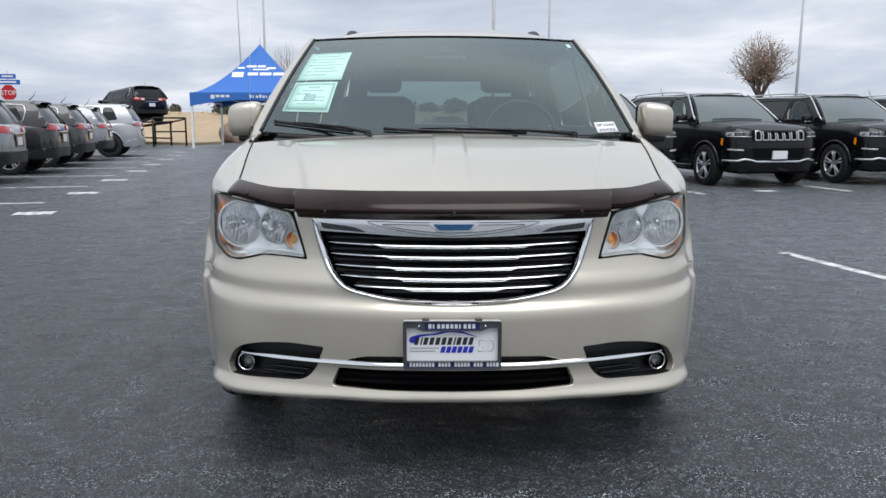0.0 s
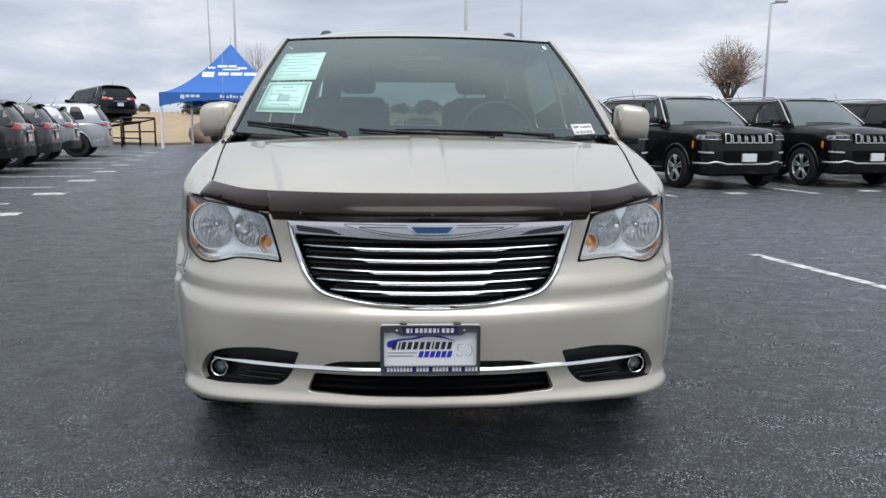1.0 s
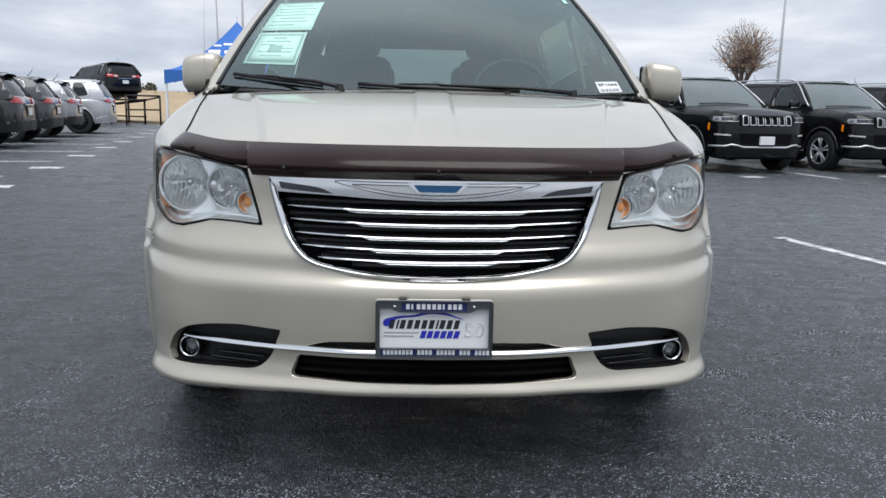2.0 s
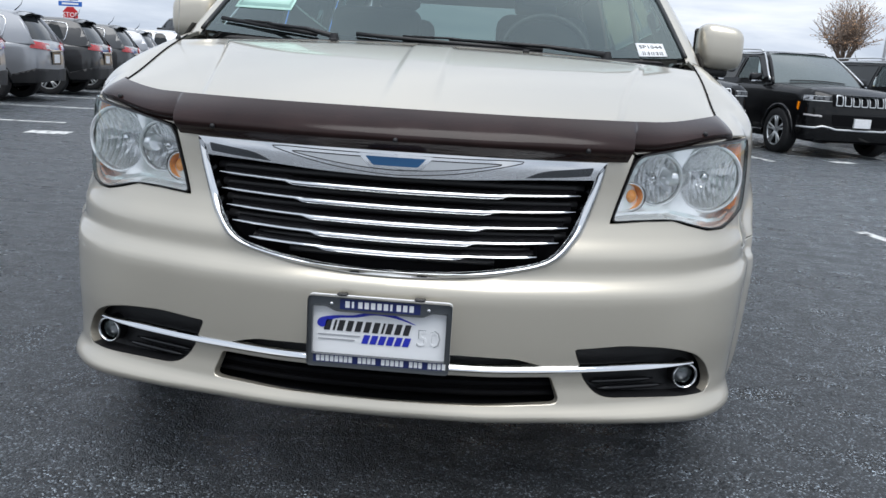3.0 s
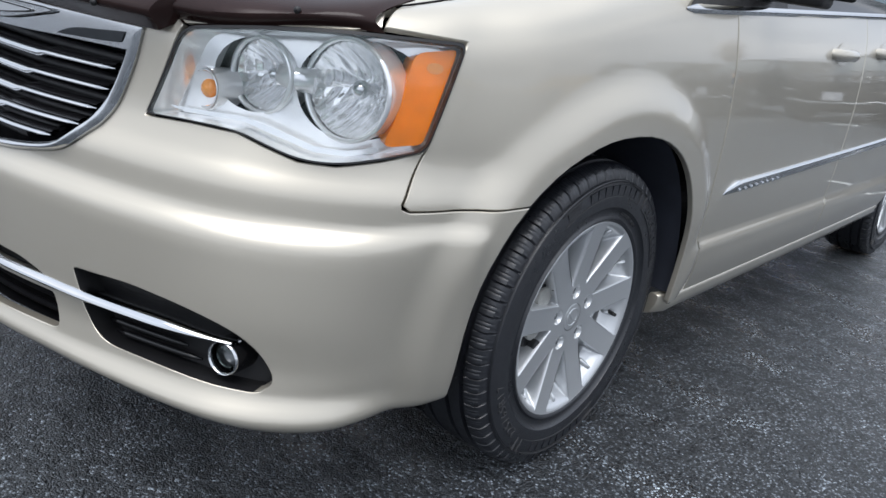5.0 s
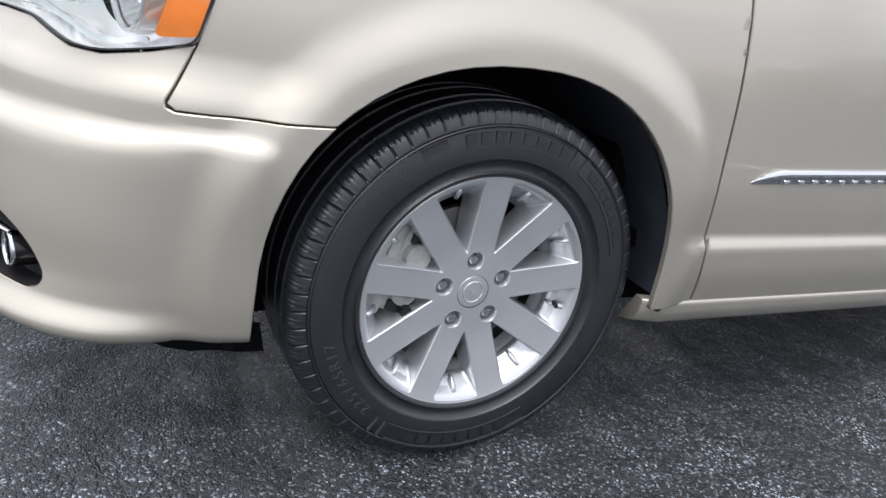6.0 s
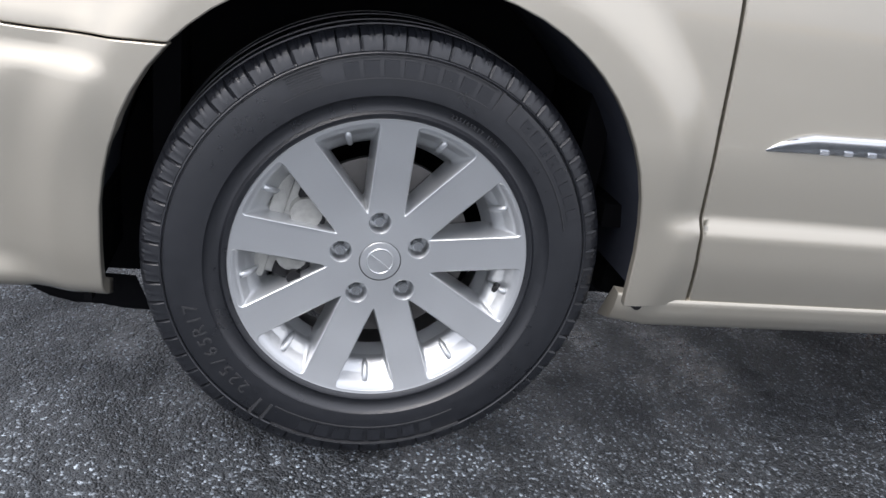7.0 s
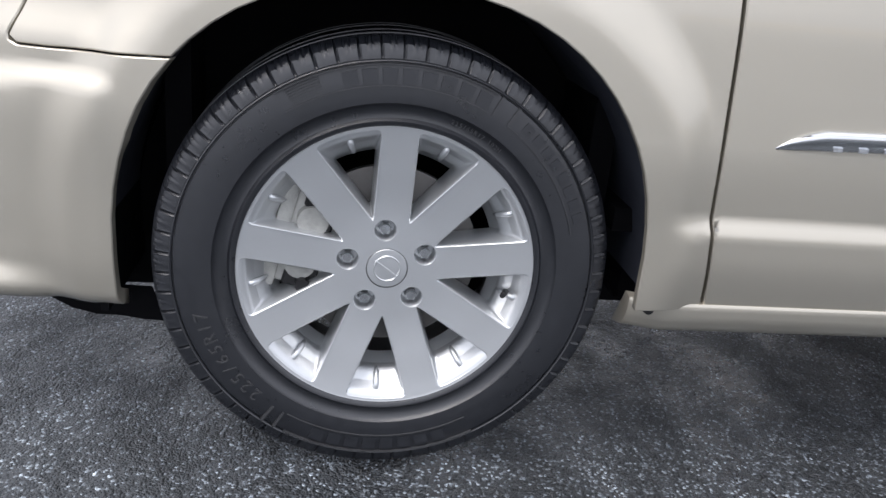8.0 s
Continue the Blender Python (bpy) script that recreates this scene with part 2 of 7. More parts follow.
def nose(s, h):
    """The point of the van's skin at arc s (mirrored for s < 0) and height h."""
    a = abs(s)
    x, y = plan_x(a), plan_y(a)
    e = .01
    tx, ty = plan_x(a + e) - plan_x(max(0, a - e)), plan_y(a + e) - plan_y(max(0, a - e))
    if a < e or a > S_END - e:
        tx, ty = (1, 0) if a < e else (-1, 0)
    ln = math.hypot(tx, ty)
    nx, ny = -ty / ln, tx / ln  # inward
    w = smooth(.72, 1.12, a)
    zs, zt = shoulder(a), top_z(a)
    q = 0
    z = h
    if h > zs:
        u = min(1, (h - zs) / ((zt - zs) * LONG))
        q = math.sin(u * math.pi / 2)
        z = zs + (zt - zs) * q
    d = nose_in(z) * (1 - w) + side_in(z) * w
    # flare round the wheel arch
    r = math.hypot(y - .975, z - .36)
    if a > .9:
        d -= .020 * smooth(.552, .468, r) * smooth(.98, 1.12, a) * smooth(2.1, 2.0, a)
    # the corner stands further out below, and falls back round the lamp
    d -= .009 * smooth(.55, .8, a) * smooth(1.1, .88, a) * smooth(.62, .42, z)
    d += .026 * smooth(.82, 1.05, a) * smooth(1.3, 1.12, a) * smooth(.66, .74, z)
    # shelf of the bumper round the corner
    rise = .618 + .012 * smooth(.9, 1.15, a)
    d -= .008 * min(1, max(0, (rise - z) / .024)) * smooth(.75, .98, a) * smooth(1.205, 1.16, a)
    d += .006 * smooth(rise - .018, rise, z) * smooth(.735, .690, z) * smooth(.70, .95, a) * smooth(1.205, 1.16, a)
    # kicked-out lower edge
    d -= .020 * smooth(.322, .272, z) * smooth(1.12, .92, a)
    # rolled lower lip
    low = (lip(a) + .032 - z) / .032
    if low > 0 and a < 1.3:
        d += .045 * (1 - math.sqrt(max(0, 1 - min(1, low) ** 2)))
    # crease low on the doors
    d -= .014 * min(1, max(0, (.482 - z) / .021)) * smooth(.29, .42, z) * smooth(2.00, 2.06, a)
    px, py = x + nx * d, y + ny * d
    if q > 0:
        g = 1 - math.sqrt(max(0, 1 - q ** 2.4))
        px, py = px + (top_x(a) - px) * g, py + (top_y(a) - py) * g
    return (math.copysign(px, s) if a > 0 else 0.0), py, z


# ---- building tools ----
from mathutils.geometry import delaunay_2d_cdt


def part(name, bm, mat, parent=None, label="", smooth_angle=None, kind=""):
    """Links a bmesh as one mesh object under a thing or part."""
    me = bpy.data.meshes.new(name)
    bm.to_mesh(me)
    bm.free()
    me.materials.append(mat)
    if smooth_angle is not None:
        for p in me.polygons:
            p.use_smooth = True
        me.set_sharp_from_angle(angle=radians(smooth_angle))
    ob = new(name, me)
    if parent is not None:
        ob.parent = parent
    return tagged(ob, label, kind=kind)


def thing(name, label, category, group="", at=None):
    ob = new(name)
    if at is not None:
        ob.matrix_world = at
    return tagged(ob, label, category, group)


def catmull(pts, n=6, closed=True):
    """A smooth line through a few knots."""
    out, k = [], len(pts)
    for i in range(k if closed else k - 1):
        if closed:
            p0, p1, p2, p3 = (pts[(i + j) % k] for j in (-1, 0, 1, 2))
        else:
            p0, p1, p2, p3 = pts[max(0, i - 1)], pts[i], pts[i + 1], pts[min(k - 1, i + 2)]
        for j in range(n):
            t = j / n
            out.append(tuple(.5 * (2 * b + (c - a) * t + (2 * a - 5 * b + 4 * c - d) * t * t + (3 * b - a - 3 * c + d) * t ** 3) for a, b, c, d in zip(p0, p1, p2, p3)))
    if not closed:
        out.append(tuple(pts[-1]))
    return out


def dense(loop, step, closed=True):
    out = []
    n = len(loop)
    for i in range(n if closed else n - 1):
        a, b = loop[i], loop[(i + 1) % n]
        k = max(1, round(math.dist(a, b) / step))
        out += [tuple(p + (q - p) * j / k for p, q in zip(a, b)) for j in range(k)]
    if not closed:
        out.append(tuple(loop[-1]))
    return out


def rounded(poly, radii, n=5):
    """A polygon with rounded corners."""
    out = []
    k = len(poly)
    if not isinstance(radii, (list, tuple)):
        radii = [radii] * k
    for i in range(k):
        p, a, b, r = Vector(poly[i]), Vector(poly[i - 1]), Vector(poly[(i + 1) % k]), radii[i]
        if r <= 0:
            out.append(tuple(p))
            continue
        da, db = (a - p), (b - p)
        ra, rb = min(r, da.length * .48), min(r, db.length * .48)
        q0, q1 = p + da.normalized() * ra, p + db.normalized() * rb
        for j in range(n + 1):
            t = j / n
            out.append(tuple(q0 * (1 - t) ** 2 + p * 2 * t * (1 - t) + q1 * t * t))
    return out


def inside(px, py, loop):
    """Even-odd test for arrays of points."""
    L = np.array(loop)
    x0, y0, x1, y1 = L[:, 0], L[:, 1], np.roll(L[:, 0], -1), np.roll(L[:, 1], -1)
    c = np.zeros(len(px), bool)
    for a, b, e, f in zip(x0, y0, x1, y1):
        if b != f:
            c ^= ((b > py) != (f > py)) & (px < (e - a) * (py - b) / (f - b) + a)
    return c


def panel_bm(outline, fn, holes=(), step=.02, flange=.0, grow=0.0, chamfer=0.0):
    """A skin over the region of outline less holes, laid on the surface fn(s, h), with a turned-in edge."""
    loops = [dense(outline, step * .7)] + [dense(h, step * .7) for h in holes]
    pts, edges = [], []
    for lp in loops:
        b = len(pts)
        pts += lp
        edges += [(b + i, b + (i + 1) % len(lp)) for i in range(len(lp))]
    P = np.array(pts)
    lo, hi_ = P.min(0), P.max(0)
    gx, gy = np.meshgrid(np.arange(lo[0] + step * .37, hi_[0], step), np.arange(lo[1] + step * .37, hi_[1], step))
    gx, gy = gx.ravel(), gy.ravel()
    ok = inside(gx, gy, loops[0])
    for h in loops[1:]:
        ok &= ~inside(gx, gy, h)
    gx, gy = gx[ok], gy[ok]
    if len(gx):
        near = np.zeros(len(gx), bool)
        for a, b in P:
            near |= (np.abs(gx - a) < step * .5) & (np.abs(gy - b) < step * .5)
        gx, gy = gx[~near], gy[~near]
    allp = [Vector(p) for p in pts] + [Vector((a, b)) for a, b in zip(gx, gy)]
    v, _, f, *_ = delaunay_2d_cdt(allp, edges, [], 0, 1e-6)
    V = np.array([tuple(q) for q in v])
    C = np.array([V[list(t)].mean(0) for t in f])
    keep = inside(C[:, 0], C[:, 1], loops[0])
    for h in loops[1:]:
        keep &= ~inside(C[:, 0], C[:, 1], h)
    bm = bmesh.new()
    made, nor = {}, {}
    e = 1e-3
    for t, k in zip(f, keep):
        a, b, c = V[t[0]], V[t[1]], V[t[2]]
        if not k or abs((b[0] - a[0]) * (c[1] - a[1]) - (b[1] - a[1]) * (c[0] - a[0])) < 1e-9:
            continue
        for i in t:
            if i not in made:
                s_, h_ = float(V[i][0]), float(V[i][1])
                p = Vector(fn(s_, h_))
                n = (Vector(fn(s_ + e, h_)) - Vector(fn(s_ - e, h_))).cross(Vector(fn(s_, h_ + e)) - Vector(fn(s_, h_ - e)))
                n = n.normalized() if n.length > 1e-12 else Vector((0, -1, 0))
                made[i] = bm.verts.new(p + n * grow)
                nor[made[i]] = n
        bm.faces.new([made[i] for i in t]).smooth = True
    bm.normal_update()
    if flange:
        rim = [q for q in bm.edges if q.is_boundary]
        twin = {}
        out = {}
        for q in rim:
            a, b = q.verts
            vs = list(q.link_faces[0].verts)
            if vs[(vs.index(a) + 1) % len(vs)] != b:
                a, b = b, a
            side = (b.co - a.co).cross(nor[a])
            for x in (a, b):
                out[x] = out.get(x, Vector()) + (side.normalized() if side.length > 1e-9 else Vector())
        if chamfer:
            mid_ = {}
            for x in out:
                mid_[x] = bm.verts.new(x.co)
                nor[mid_[x]] = nor[x]
                x.co -= (out[x].normalized() if out[x].length > 1e-6 else Vector()) * chamfer
                mid_[x].co -= nor[x] * chamfer
            ring = []
            for q in rim:
                a, b = q.verts
                vs = list(q.link_faces[0].verts)
                if vs[(vs.index(a) + 1) % len(vs)] == b:
                    a, b = b, a
                ring.append((a, b))
            rim2 = []
            for a, b in ring:
                fc = bm.faces.new((a, b, mid_[b], mid_[a]))
                fc.smooth = True
                rim2.append(bm.edges.get((mid_[a], mid_[b])))
            for q in rim:
                q.smooth = False
            rim = rim2
        for q in rim:
            q.smooth = False
            for x in q.verts:
                if x not in twin:
                    twin[x] = bm.verts.new(x.co - nor[x] * flange)
        for q in rim:
            a, b = q.verts
            lp = q.link_faces[0]
            vs = list(lp.verts)
            if vs[(vs.index(a) + 1) % len(vs)] == b:
                a, b = b, a
            bm.faces.new((a, b, twin[b], twin[a])).smooth = True
        bm.normal_update()
    return bm


def mirrored(loop):
    return [(-p[0], *p[1:]) for p in loop]


def box_bm(x0, x1, y0, y1, z0, z1, bevel=0.0, seg=2, bm=None):
    bm = bm or bmesh.new()
    r = bmesh.ops.create_cube(bm, size=1, matrix=Matrix.LocRotScale(((x0 + x1) / 2, (y0 + y1) / 2, (z0 + z1) / 2), None, (abs(x1 - x0), abs(y1 - y0), abs(z1 - z0))))
    if bevel:
        es = list({e for v in r["verts"] for e in v.link_edges})
        bmesh.ops.bevel(bm, geom=es, offset=bevel, segments=seg, profile=.5, affect="EDGES")
    return bm


def tube_bm(pts, radius, sides=8, bm=None, flat=1.0, caps=True):
    """A tube along a line of points; radius may be a list."""
    bm = bm or bmesh.new()
    pts = [Vector(p) for p in pts]
    rad = radius if isinstance(radius, (list, tuple)) else [radius] * len(pts)
    rings = []
    up = Vector((0, 0, 1))
    for i, p in enumerate(pts):
        d = (pts[min(i + 1, len(pts) - 1)] - pts[max(i - 1, 0)]).normalized()
        u = up - d * up.dot(d)
        if u.length < .05:
            u = Vector((1, 0, 0)) - d * d.x
        u.normalize()
        w = d.cross(u)
        rings.append([bm.verts.new(p + (w * math.cos(k * math.tau / sides) + u * flat * math.sin(k * math.tau / sides)) * rad[i]) for k in range(sides)])
    for a, b in zip(rings, rings[1:]):
        for k in range(sides):
            bm.faces.new((a[k], a[(k + 1) % sides], b[(k + 1) % sides], b[k])).smooth = True
    if caps:
        bm.faces.new(rings[0][::-1])
        bm.faces.new(rings[-1])
    bm.normal_update()
    return bm


def grid_bm(fn, na, nb, a0=0, a1=1, b0=0, b1=1, bm=None):
    bm = bm or bmesh.new()
    g = [[bm.verts.new(fn(a0 + (a1 - a0) * i / na, b0 + (b1 - b0) * j / nb)) for j in range(nb + 1)] for i in range(na + 1)]
    for i in range(na):
        for j in range(nb):
            bm.faces.new((g[i][j], g[i + 1][j], g[i + 1][j + 1], g[i][j + 1])).smooth = True
    bm.normal_update()
    return bm


def prism_bm(loop, y0, y1, axes="xz", bm=None):
    """A flat outline pushed out between two depths. axes: which axes the outline's two numbers are."""
    bm = bm or bmesh.new()
    rest = next(c for c in "xyz" if c not in axes)

    def at(p, d):
        c = {axes[0]: p[0], axes[1]: p[1], rest: d}
        return c["x"], c["y"], c["z"]
    A, B = [bm.verts.new(at(p, y0)) for p in loop], [bm.verts.new(at(p, y1)) for p in loop]
    n = len(loop)
    bm.faces.new(A)
    bm.faces.new(B[::-1])
    for i in range(n):
        bm.faces.new((A[i], A[(i + 1) % n], B[(i + 1) % n], B[i]))
    bmesh.ops.recalc_face_normals(bm, faces=bm.faces)
    return bm


def lathe_bm(profile, n=48, bm=None, axis="x", closed=False, wave=None):
    """Turns a profile of (along, radius) round an axis."""
    bm = bm or bmesh.new()
    rings = []
    for k in range(n):
        a = k * math.tau / n
        row = []
        for u, r in profile:
            if wave:
                u, r = wave(u, r, k)
            c = {"x": (u, r * math.sin(a), r * math.cos(a)), "y": (r * math.sin(a), u, r * math.cos(a)), "z": (r * math.cos(a), r * math.sin(a), u)}[axis]
            row.append(bm.verts.new(c))
        rings.append(row)
    m = len(profile)
    for k in range(n):
        A, B = rings[k], rings[(k + 1) % n]
        for j in range(m if closed else m - 1):
            j2 = (j + 1) % m
            try:
                bm.faces.new((A[j], B[j], B[j2], A[j2])).smooth = True
            except ValueError:
                pass
    bmesh.ops.remove_doubles(bm, verts=bm.verts, dist=1e-6)
    bmesh.ops.recalc_face_normals(bm, faces=bm.faces)
    return bm


def moved(bm, m):
    bmesh.ops.transform(bm, matrix=m, verts=bm.verts)
    return bm


def letters_bm(text, size, depth=.001):
    """The built-in font as a mesh, lying in xy and centred."""
    cu = bpy.data.curves.new("letters", "FONT")
    cu.body, cu.size, cu.extrude, cu.align_x, cu.align_y, cu.resolution_u = text, size, depth, "CENTER", "CENTER", 2
    ob = bpy.data.objects.new("letters", cu)
    me = bpy.data.meshes.new_from_object(ob)
    bm = bmesh.new()
    bm.from_mesh(me)
    bpy.data.objects.remove(ob)
    bpy.data.meshes.remove(me)
    bpy.data.curves.remove(cu)
    return bm


# ---- the van ----
VAN = thing("minivan", "champagne beige minivan with chrome grille, parked on wet asphalt", "minivan")


def arc_at(y):
    """The arc at which the side's plan reaches depth y."""
    a, b = 0.3, 5.5
    for _ in range(40):
        c = (a + b) / 2
        a, b = (c, b) if plan_y(c) < y else (a, c)
    return a


def arch_line(yc, a, b, z0, n=30):
    """Wheel arch in (arc, height), from its front foot over the top to its rear foot."""
    out = []
    for i in range(n + 1):
        t = math.pi * (1 - i / n)
        c, s_ = math.cos(t), math.sin(t)
        out.append((arc_at(yc + a * math.copysign(abs(c) ** .88, c)), .36 + b * abs(s_) ** .88))
    return [(arc_at(yc - a - .002), z0)] + out + [(arc_at(yc + a + .002), z0)]


ARCH = arch_line(.967, .400, .425, .262)
HEADLAMP = rounded([(.527, .737), (.583, .888), (.70, .906), (.88, .926), (1.115, .930), (1.062, .752), (.985, .733), (.90, .717), (.83, .716), (.765, .729), (.71, .742), (.62, .742)],
                   [.012, .03, .05, .08, .018, .02, .06, .05, .05, .05, .05, .05], 4)
GRILLE_HALF = [(.505, .872), (.492, .814), (.458, .727), (.420, .682), (.369, .644), (.296, .625), (.233, .614), (.103, .602)]
GRILLE = rounded([(-.505, .872)] + [(.505, .872)], 0) + catmull(GRILLE_HALF[1:] + [(0, .600)] + mirrored(GRILLE_HALF[1:][::-1]), 4, False)
GRILLE_IN_HALF = [(.478, .838), (.470, .815), (.440, .745), (.402, .690), (.342, .650), (.205, .626), (.10, .617)]
GRILLE_IN = catmull([(-.474, .832), (-.3, .827), (-.15, .820), (0, .817), (.15, .820), (.3, .827), (.474, .832)], 4, False) + catmull(GRILLE_IN_HALF[1:] + [(0, .615)] + mirrored(GRILLE_IN_HALF[1:][::-1]), 4, False)
FOG = rounded([(.437, .452), (.56, .458), (.67, .449), (.755, .43), (.808, .395), (.838, .345), (.815, .321), (.735, .324), (.62, .331), (.525, .334), (.49, .35), (.462, .386), (.455, .41)],
              [.008, .03, .04, .04, .04, .02, .02, .04, .04, .03, .025, .02, .02], 4)
INTAKE = rounded([(-.386, .386), (.386, .386), (.408, .332), (.398, .323), (.2, .319), (-.2, .319), (-.398, .323), (-.408, .332)], [.008, .008, .015, .015, .05, .05, .015, .015], 3)
SLOT = rounded([(-.375, .409), (.375, .409), (.345, .418), (.30, .430), (.2, .434), (-.2, .434), (-.30, .430), (-.345, .418)], [.004, .004, .02, .02, .03, .03, .02, .02], 3)


def lower_line(s):
    return s, lip(abs(s))


# front bumper, with the frame between lamps and grille
s_seam = next(p[0] + (q[0] - p[0]) * (.662 - p[1]) / (q[1] - p[1]) for p, q in zip(ARCH[1:16], ARCH[2:17]) if q[1] > .662)
half = [lower_line(s) for s in (.3, .6, .85, 1.0, 1.1)] + [ARCH[0]] + [p for p in ARCH[1:16] if p[1] < .655] + [(s_seam, .661), (1.092, .652), (1.037, .6505), (1.021, .656), (1.020, .666), (1.0585, .750)]
half += [(.985, .7305), (.90, .7145), (.83, .7135), (.765, .7265), (.71, .7395), (.62, .7395), (.5235, .734), (.580, .890), (.56, .902)]
BUMPER = half + mirrored(half[::-1]) + [lower_line(0)]
part("front_bumper", panel_bm(BUMPER, nose, [GRILLE, FOG, mirrored(FOG), INTAKE, SLOT], .0085, .022, 0, .0018), PAINT, VAN)

# fenders
gap_y = spline([.30, .344, .486, .81, 1.07, 1.2], [1.492, 1.485, 1.466, 1.441, 1.405, 1.39])


def gap_line(z0, z1, off, n=14):
    return [(arc_at(gap_y(z0 + (z1 - z0) * i / n)) + off, z0 + (z1 - z0) * i / n) for i in range(n + 1)]


def h_limit(s):
    return h_top(abs(s)) - .0005


FENDER = [(1.0625, .7525), (1.0237, .6630), (1.0365, .6540), (1.092, .6550), (s_seam + .001, .6640)] + [p for p in ARCH[1:16] if p[1] > .672] + ARCH[16:-1] + [(ARCH[-1][0], .325)]
FENDER += gap_line(.325, 1.02, -.003) + [(2.02, 1.06), (1.99, h_limit(1.99))]
FENDER += [(s, h_limit(s)) for s in (1.9, 1.8, 1.7, 1.6, 1.5, 1.4, 1.3, 1.2, 1.1, 1.0, .955)] + [(.957, .940), (1.118, .9335)]
for nm, lp in (("fender", FENDER), ("fender", mirrored(FENDER))):
    part(nm, panel_bm(lp, nose, (), .014, .012, 0, .0018), PAINT, VAN)
# doors and quarter panels down both sides, and the tail
REAR_ARCH = arch_line(4.033, .389, .425, .30)
DOOR_BOT = .328


def flank(s0, s1):
    return [(s0 + (s1 - s0) * i / 8, h_limit(s0 + (s1 - s0) * i / 8)) for i in range(9)][::-1]


FRONT_DOOR = gap_line(1.045, DOOR_BOT, .003) + [(3.19, DOOR_BOT), (3.19, .7)] + flank(2.03, 3.19)
SLIDER = [(3.196, DOOR_BOT), (4.21, DOOR_BOT)] + [p for p in REAR_ARCH[1:14]] + [(4.50, .9)] + flank(3.196, 4.50)
QUARTER = [p for p in REAR_ARCH[14:]] + [(5.55, .30)] + flank(4.506, 5.55)
TAIL = [(5.556, .30), (S_END - .002, .30), (S_END - .002, h_limit(S_END - .03)), (5.9, h_limit(5.9)), (5.7, h_limit(5.7)), (5.556, h_limit(5.556))]
for sgn in (1, -1):
    for nm, lp in (("front_door", FRONT_DOOR), ("sliding_door", SLIDER), ("quarter_panel", QUARTER), ("tail_panel", TAIL)):
        ob = part(nm, panel_bm(lp if sgn > 0 else mirrored(lp), nose, (), .04 if sgn < 0 or nm not in ("front_door", "sliding_door") else .0095 if nm == "front_door" else .015, .018, 0, .002), PAINT, VAN)
        if nm in ("front_door", "sliding_door"):
            s0, hz = (2.80, .985) if nm == "front_door" else (3.33, 1.004)
            grip = [(nose(sgn * (s0 + d), hz), o) for d, o in ((0, -.014), (.015, .002), (.05, .015), (.10, .020), (.16, .020), (.205, .013), (.235, .000), (.25, -.014))]
            part("door_handle", tube_bm([(q[0] + sgn * o, q[1], q[2]) for q, o in grip], [.012, .017, .019, .0195, .0195, .0185, .016, .011], 12), PAINT, ob, smooth_angle=60)
            part("handle_recess", panel_bm([(sgn * (s0 + .12) + .075 * math.cos(a * math.tau / 20), hz + .036 * math.sin(a * math.tau / 20)) for a in range(20)], nose, (), .02, 0, .0015), PAINT, ob)
    # sill under the doors
    def sill(a, b, sgn=sgn):
        s = 1.986 + a * (4.2 - 1.986)
        x, y = nose(max(s, 2.14), .34)[0], nose(s, .34)[1]
        prof = [(-.016, .3375), (.004, .3345), (.006, .330), (.002, .305), (-.012, .280), (-.055, .266)]
        k = b * 5
        i = min(4, int(k))
        f = k - i
        end = smooth(0, .012, a)
        return sgn * (x - .004 - .020 * (1 - end) + prof[i][0] * (1 - f) + prof[i + 1][0] * f), y, prof[i][1] * (1 - f) + prof[i + 1][1] * f
    bm = grid_bm(sill, 40, 15)
    bm.verts.ensure_lookup_table()
    bm.faces.new([bm.verts[i] for i in range(16)])
    if sgn > 0:
        bmesh.ops.reverse_faces(bm, faces=bm.faces)
    sl = part("sill", bm, PAINT, VAN)
    e0 = sill(.012, .45)
    part("sill_bolt", moved(lathe_bm([(-.004, .009), (.003, .008), (.004, 0)], 14), Matrix.Translation((e0[0] + .001, e0[1], e0[2])) @ (Matrix.Identity(4) if sgn > 0 else Matrix.Rotation(math.pi, 4, "Z"))), BLACK, sl, smooth_angle=40)

# chrome side moulding on the doors with a pointed front
for sgn in (1, -1):
    def mould(a, b, sgn=sgn):
        s = 2.150 + a * 2.35
        tip = min(1, (a * 2.35 / .075)) ** .6
        z = .612 + .026 * (s - 2.15) + .004
        half_h = .0165 * tip
        low = z - .0165
        x, y, _ = nose(s, z)
        prof = [(0, -1), (.006, -.92), (.0085, -.6), (.0085, -.15), (.0125, .05), (.013, .6), (.008, .95), (0, 1)]
        k = b * 7
        i = min(6, int(k))
        f = k - i
        o = prof[i][0] * (1 - f) + prof[i + 1][0] * f
        v = prof[i][1] * (1 - f) + prof[i + 1][1] * f
        return sgn * (x + o * tip - .001), y, low + half_h * (1 + v)
    bm = grid_bm(mould, 90, 7)
    bmesh.ops.recalc_face_normals(bm, faces=bm.faces)
    md = part("side_moulding", bm, CHROME, VAN)
    for k in range(8):  # raised badge letters, as plain bars
        s = 2.25 + k * .042
        x, y, z = nose(s, .606 + .026 * (s - 2.15))
        part("badge_bar", box_bm(sgn * (x + .006), sgn * (x + .0095), y - .008, y + .008, z - .005, z + .003, .001, 1), CHROME, md)


# the belt line climbs towards the tail: black mirror patch and window seal above it, chrome moulding on it
def belt_z(y):
    return 1.048 + .051 * (y - 1.14)


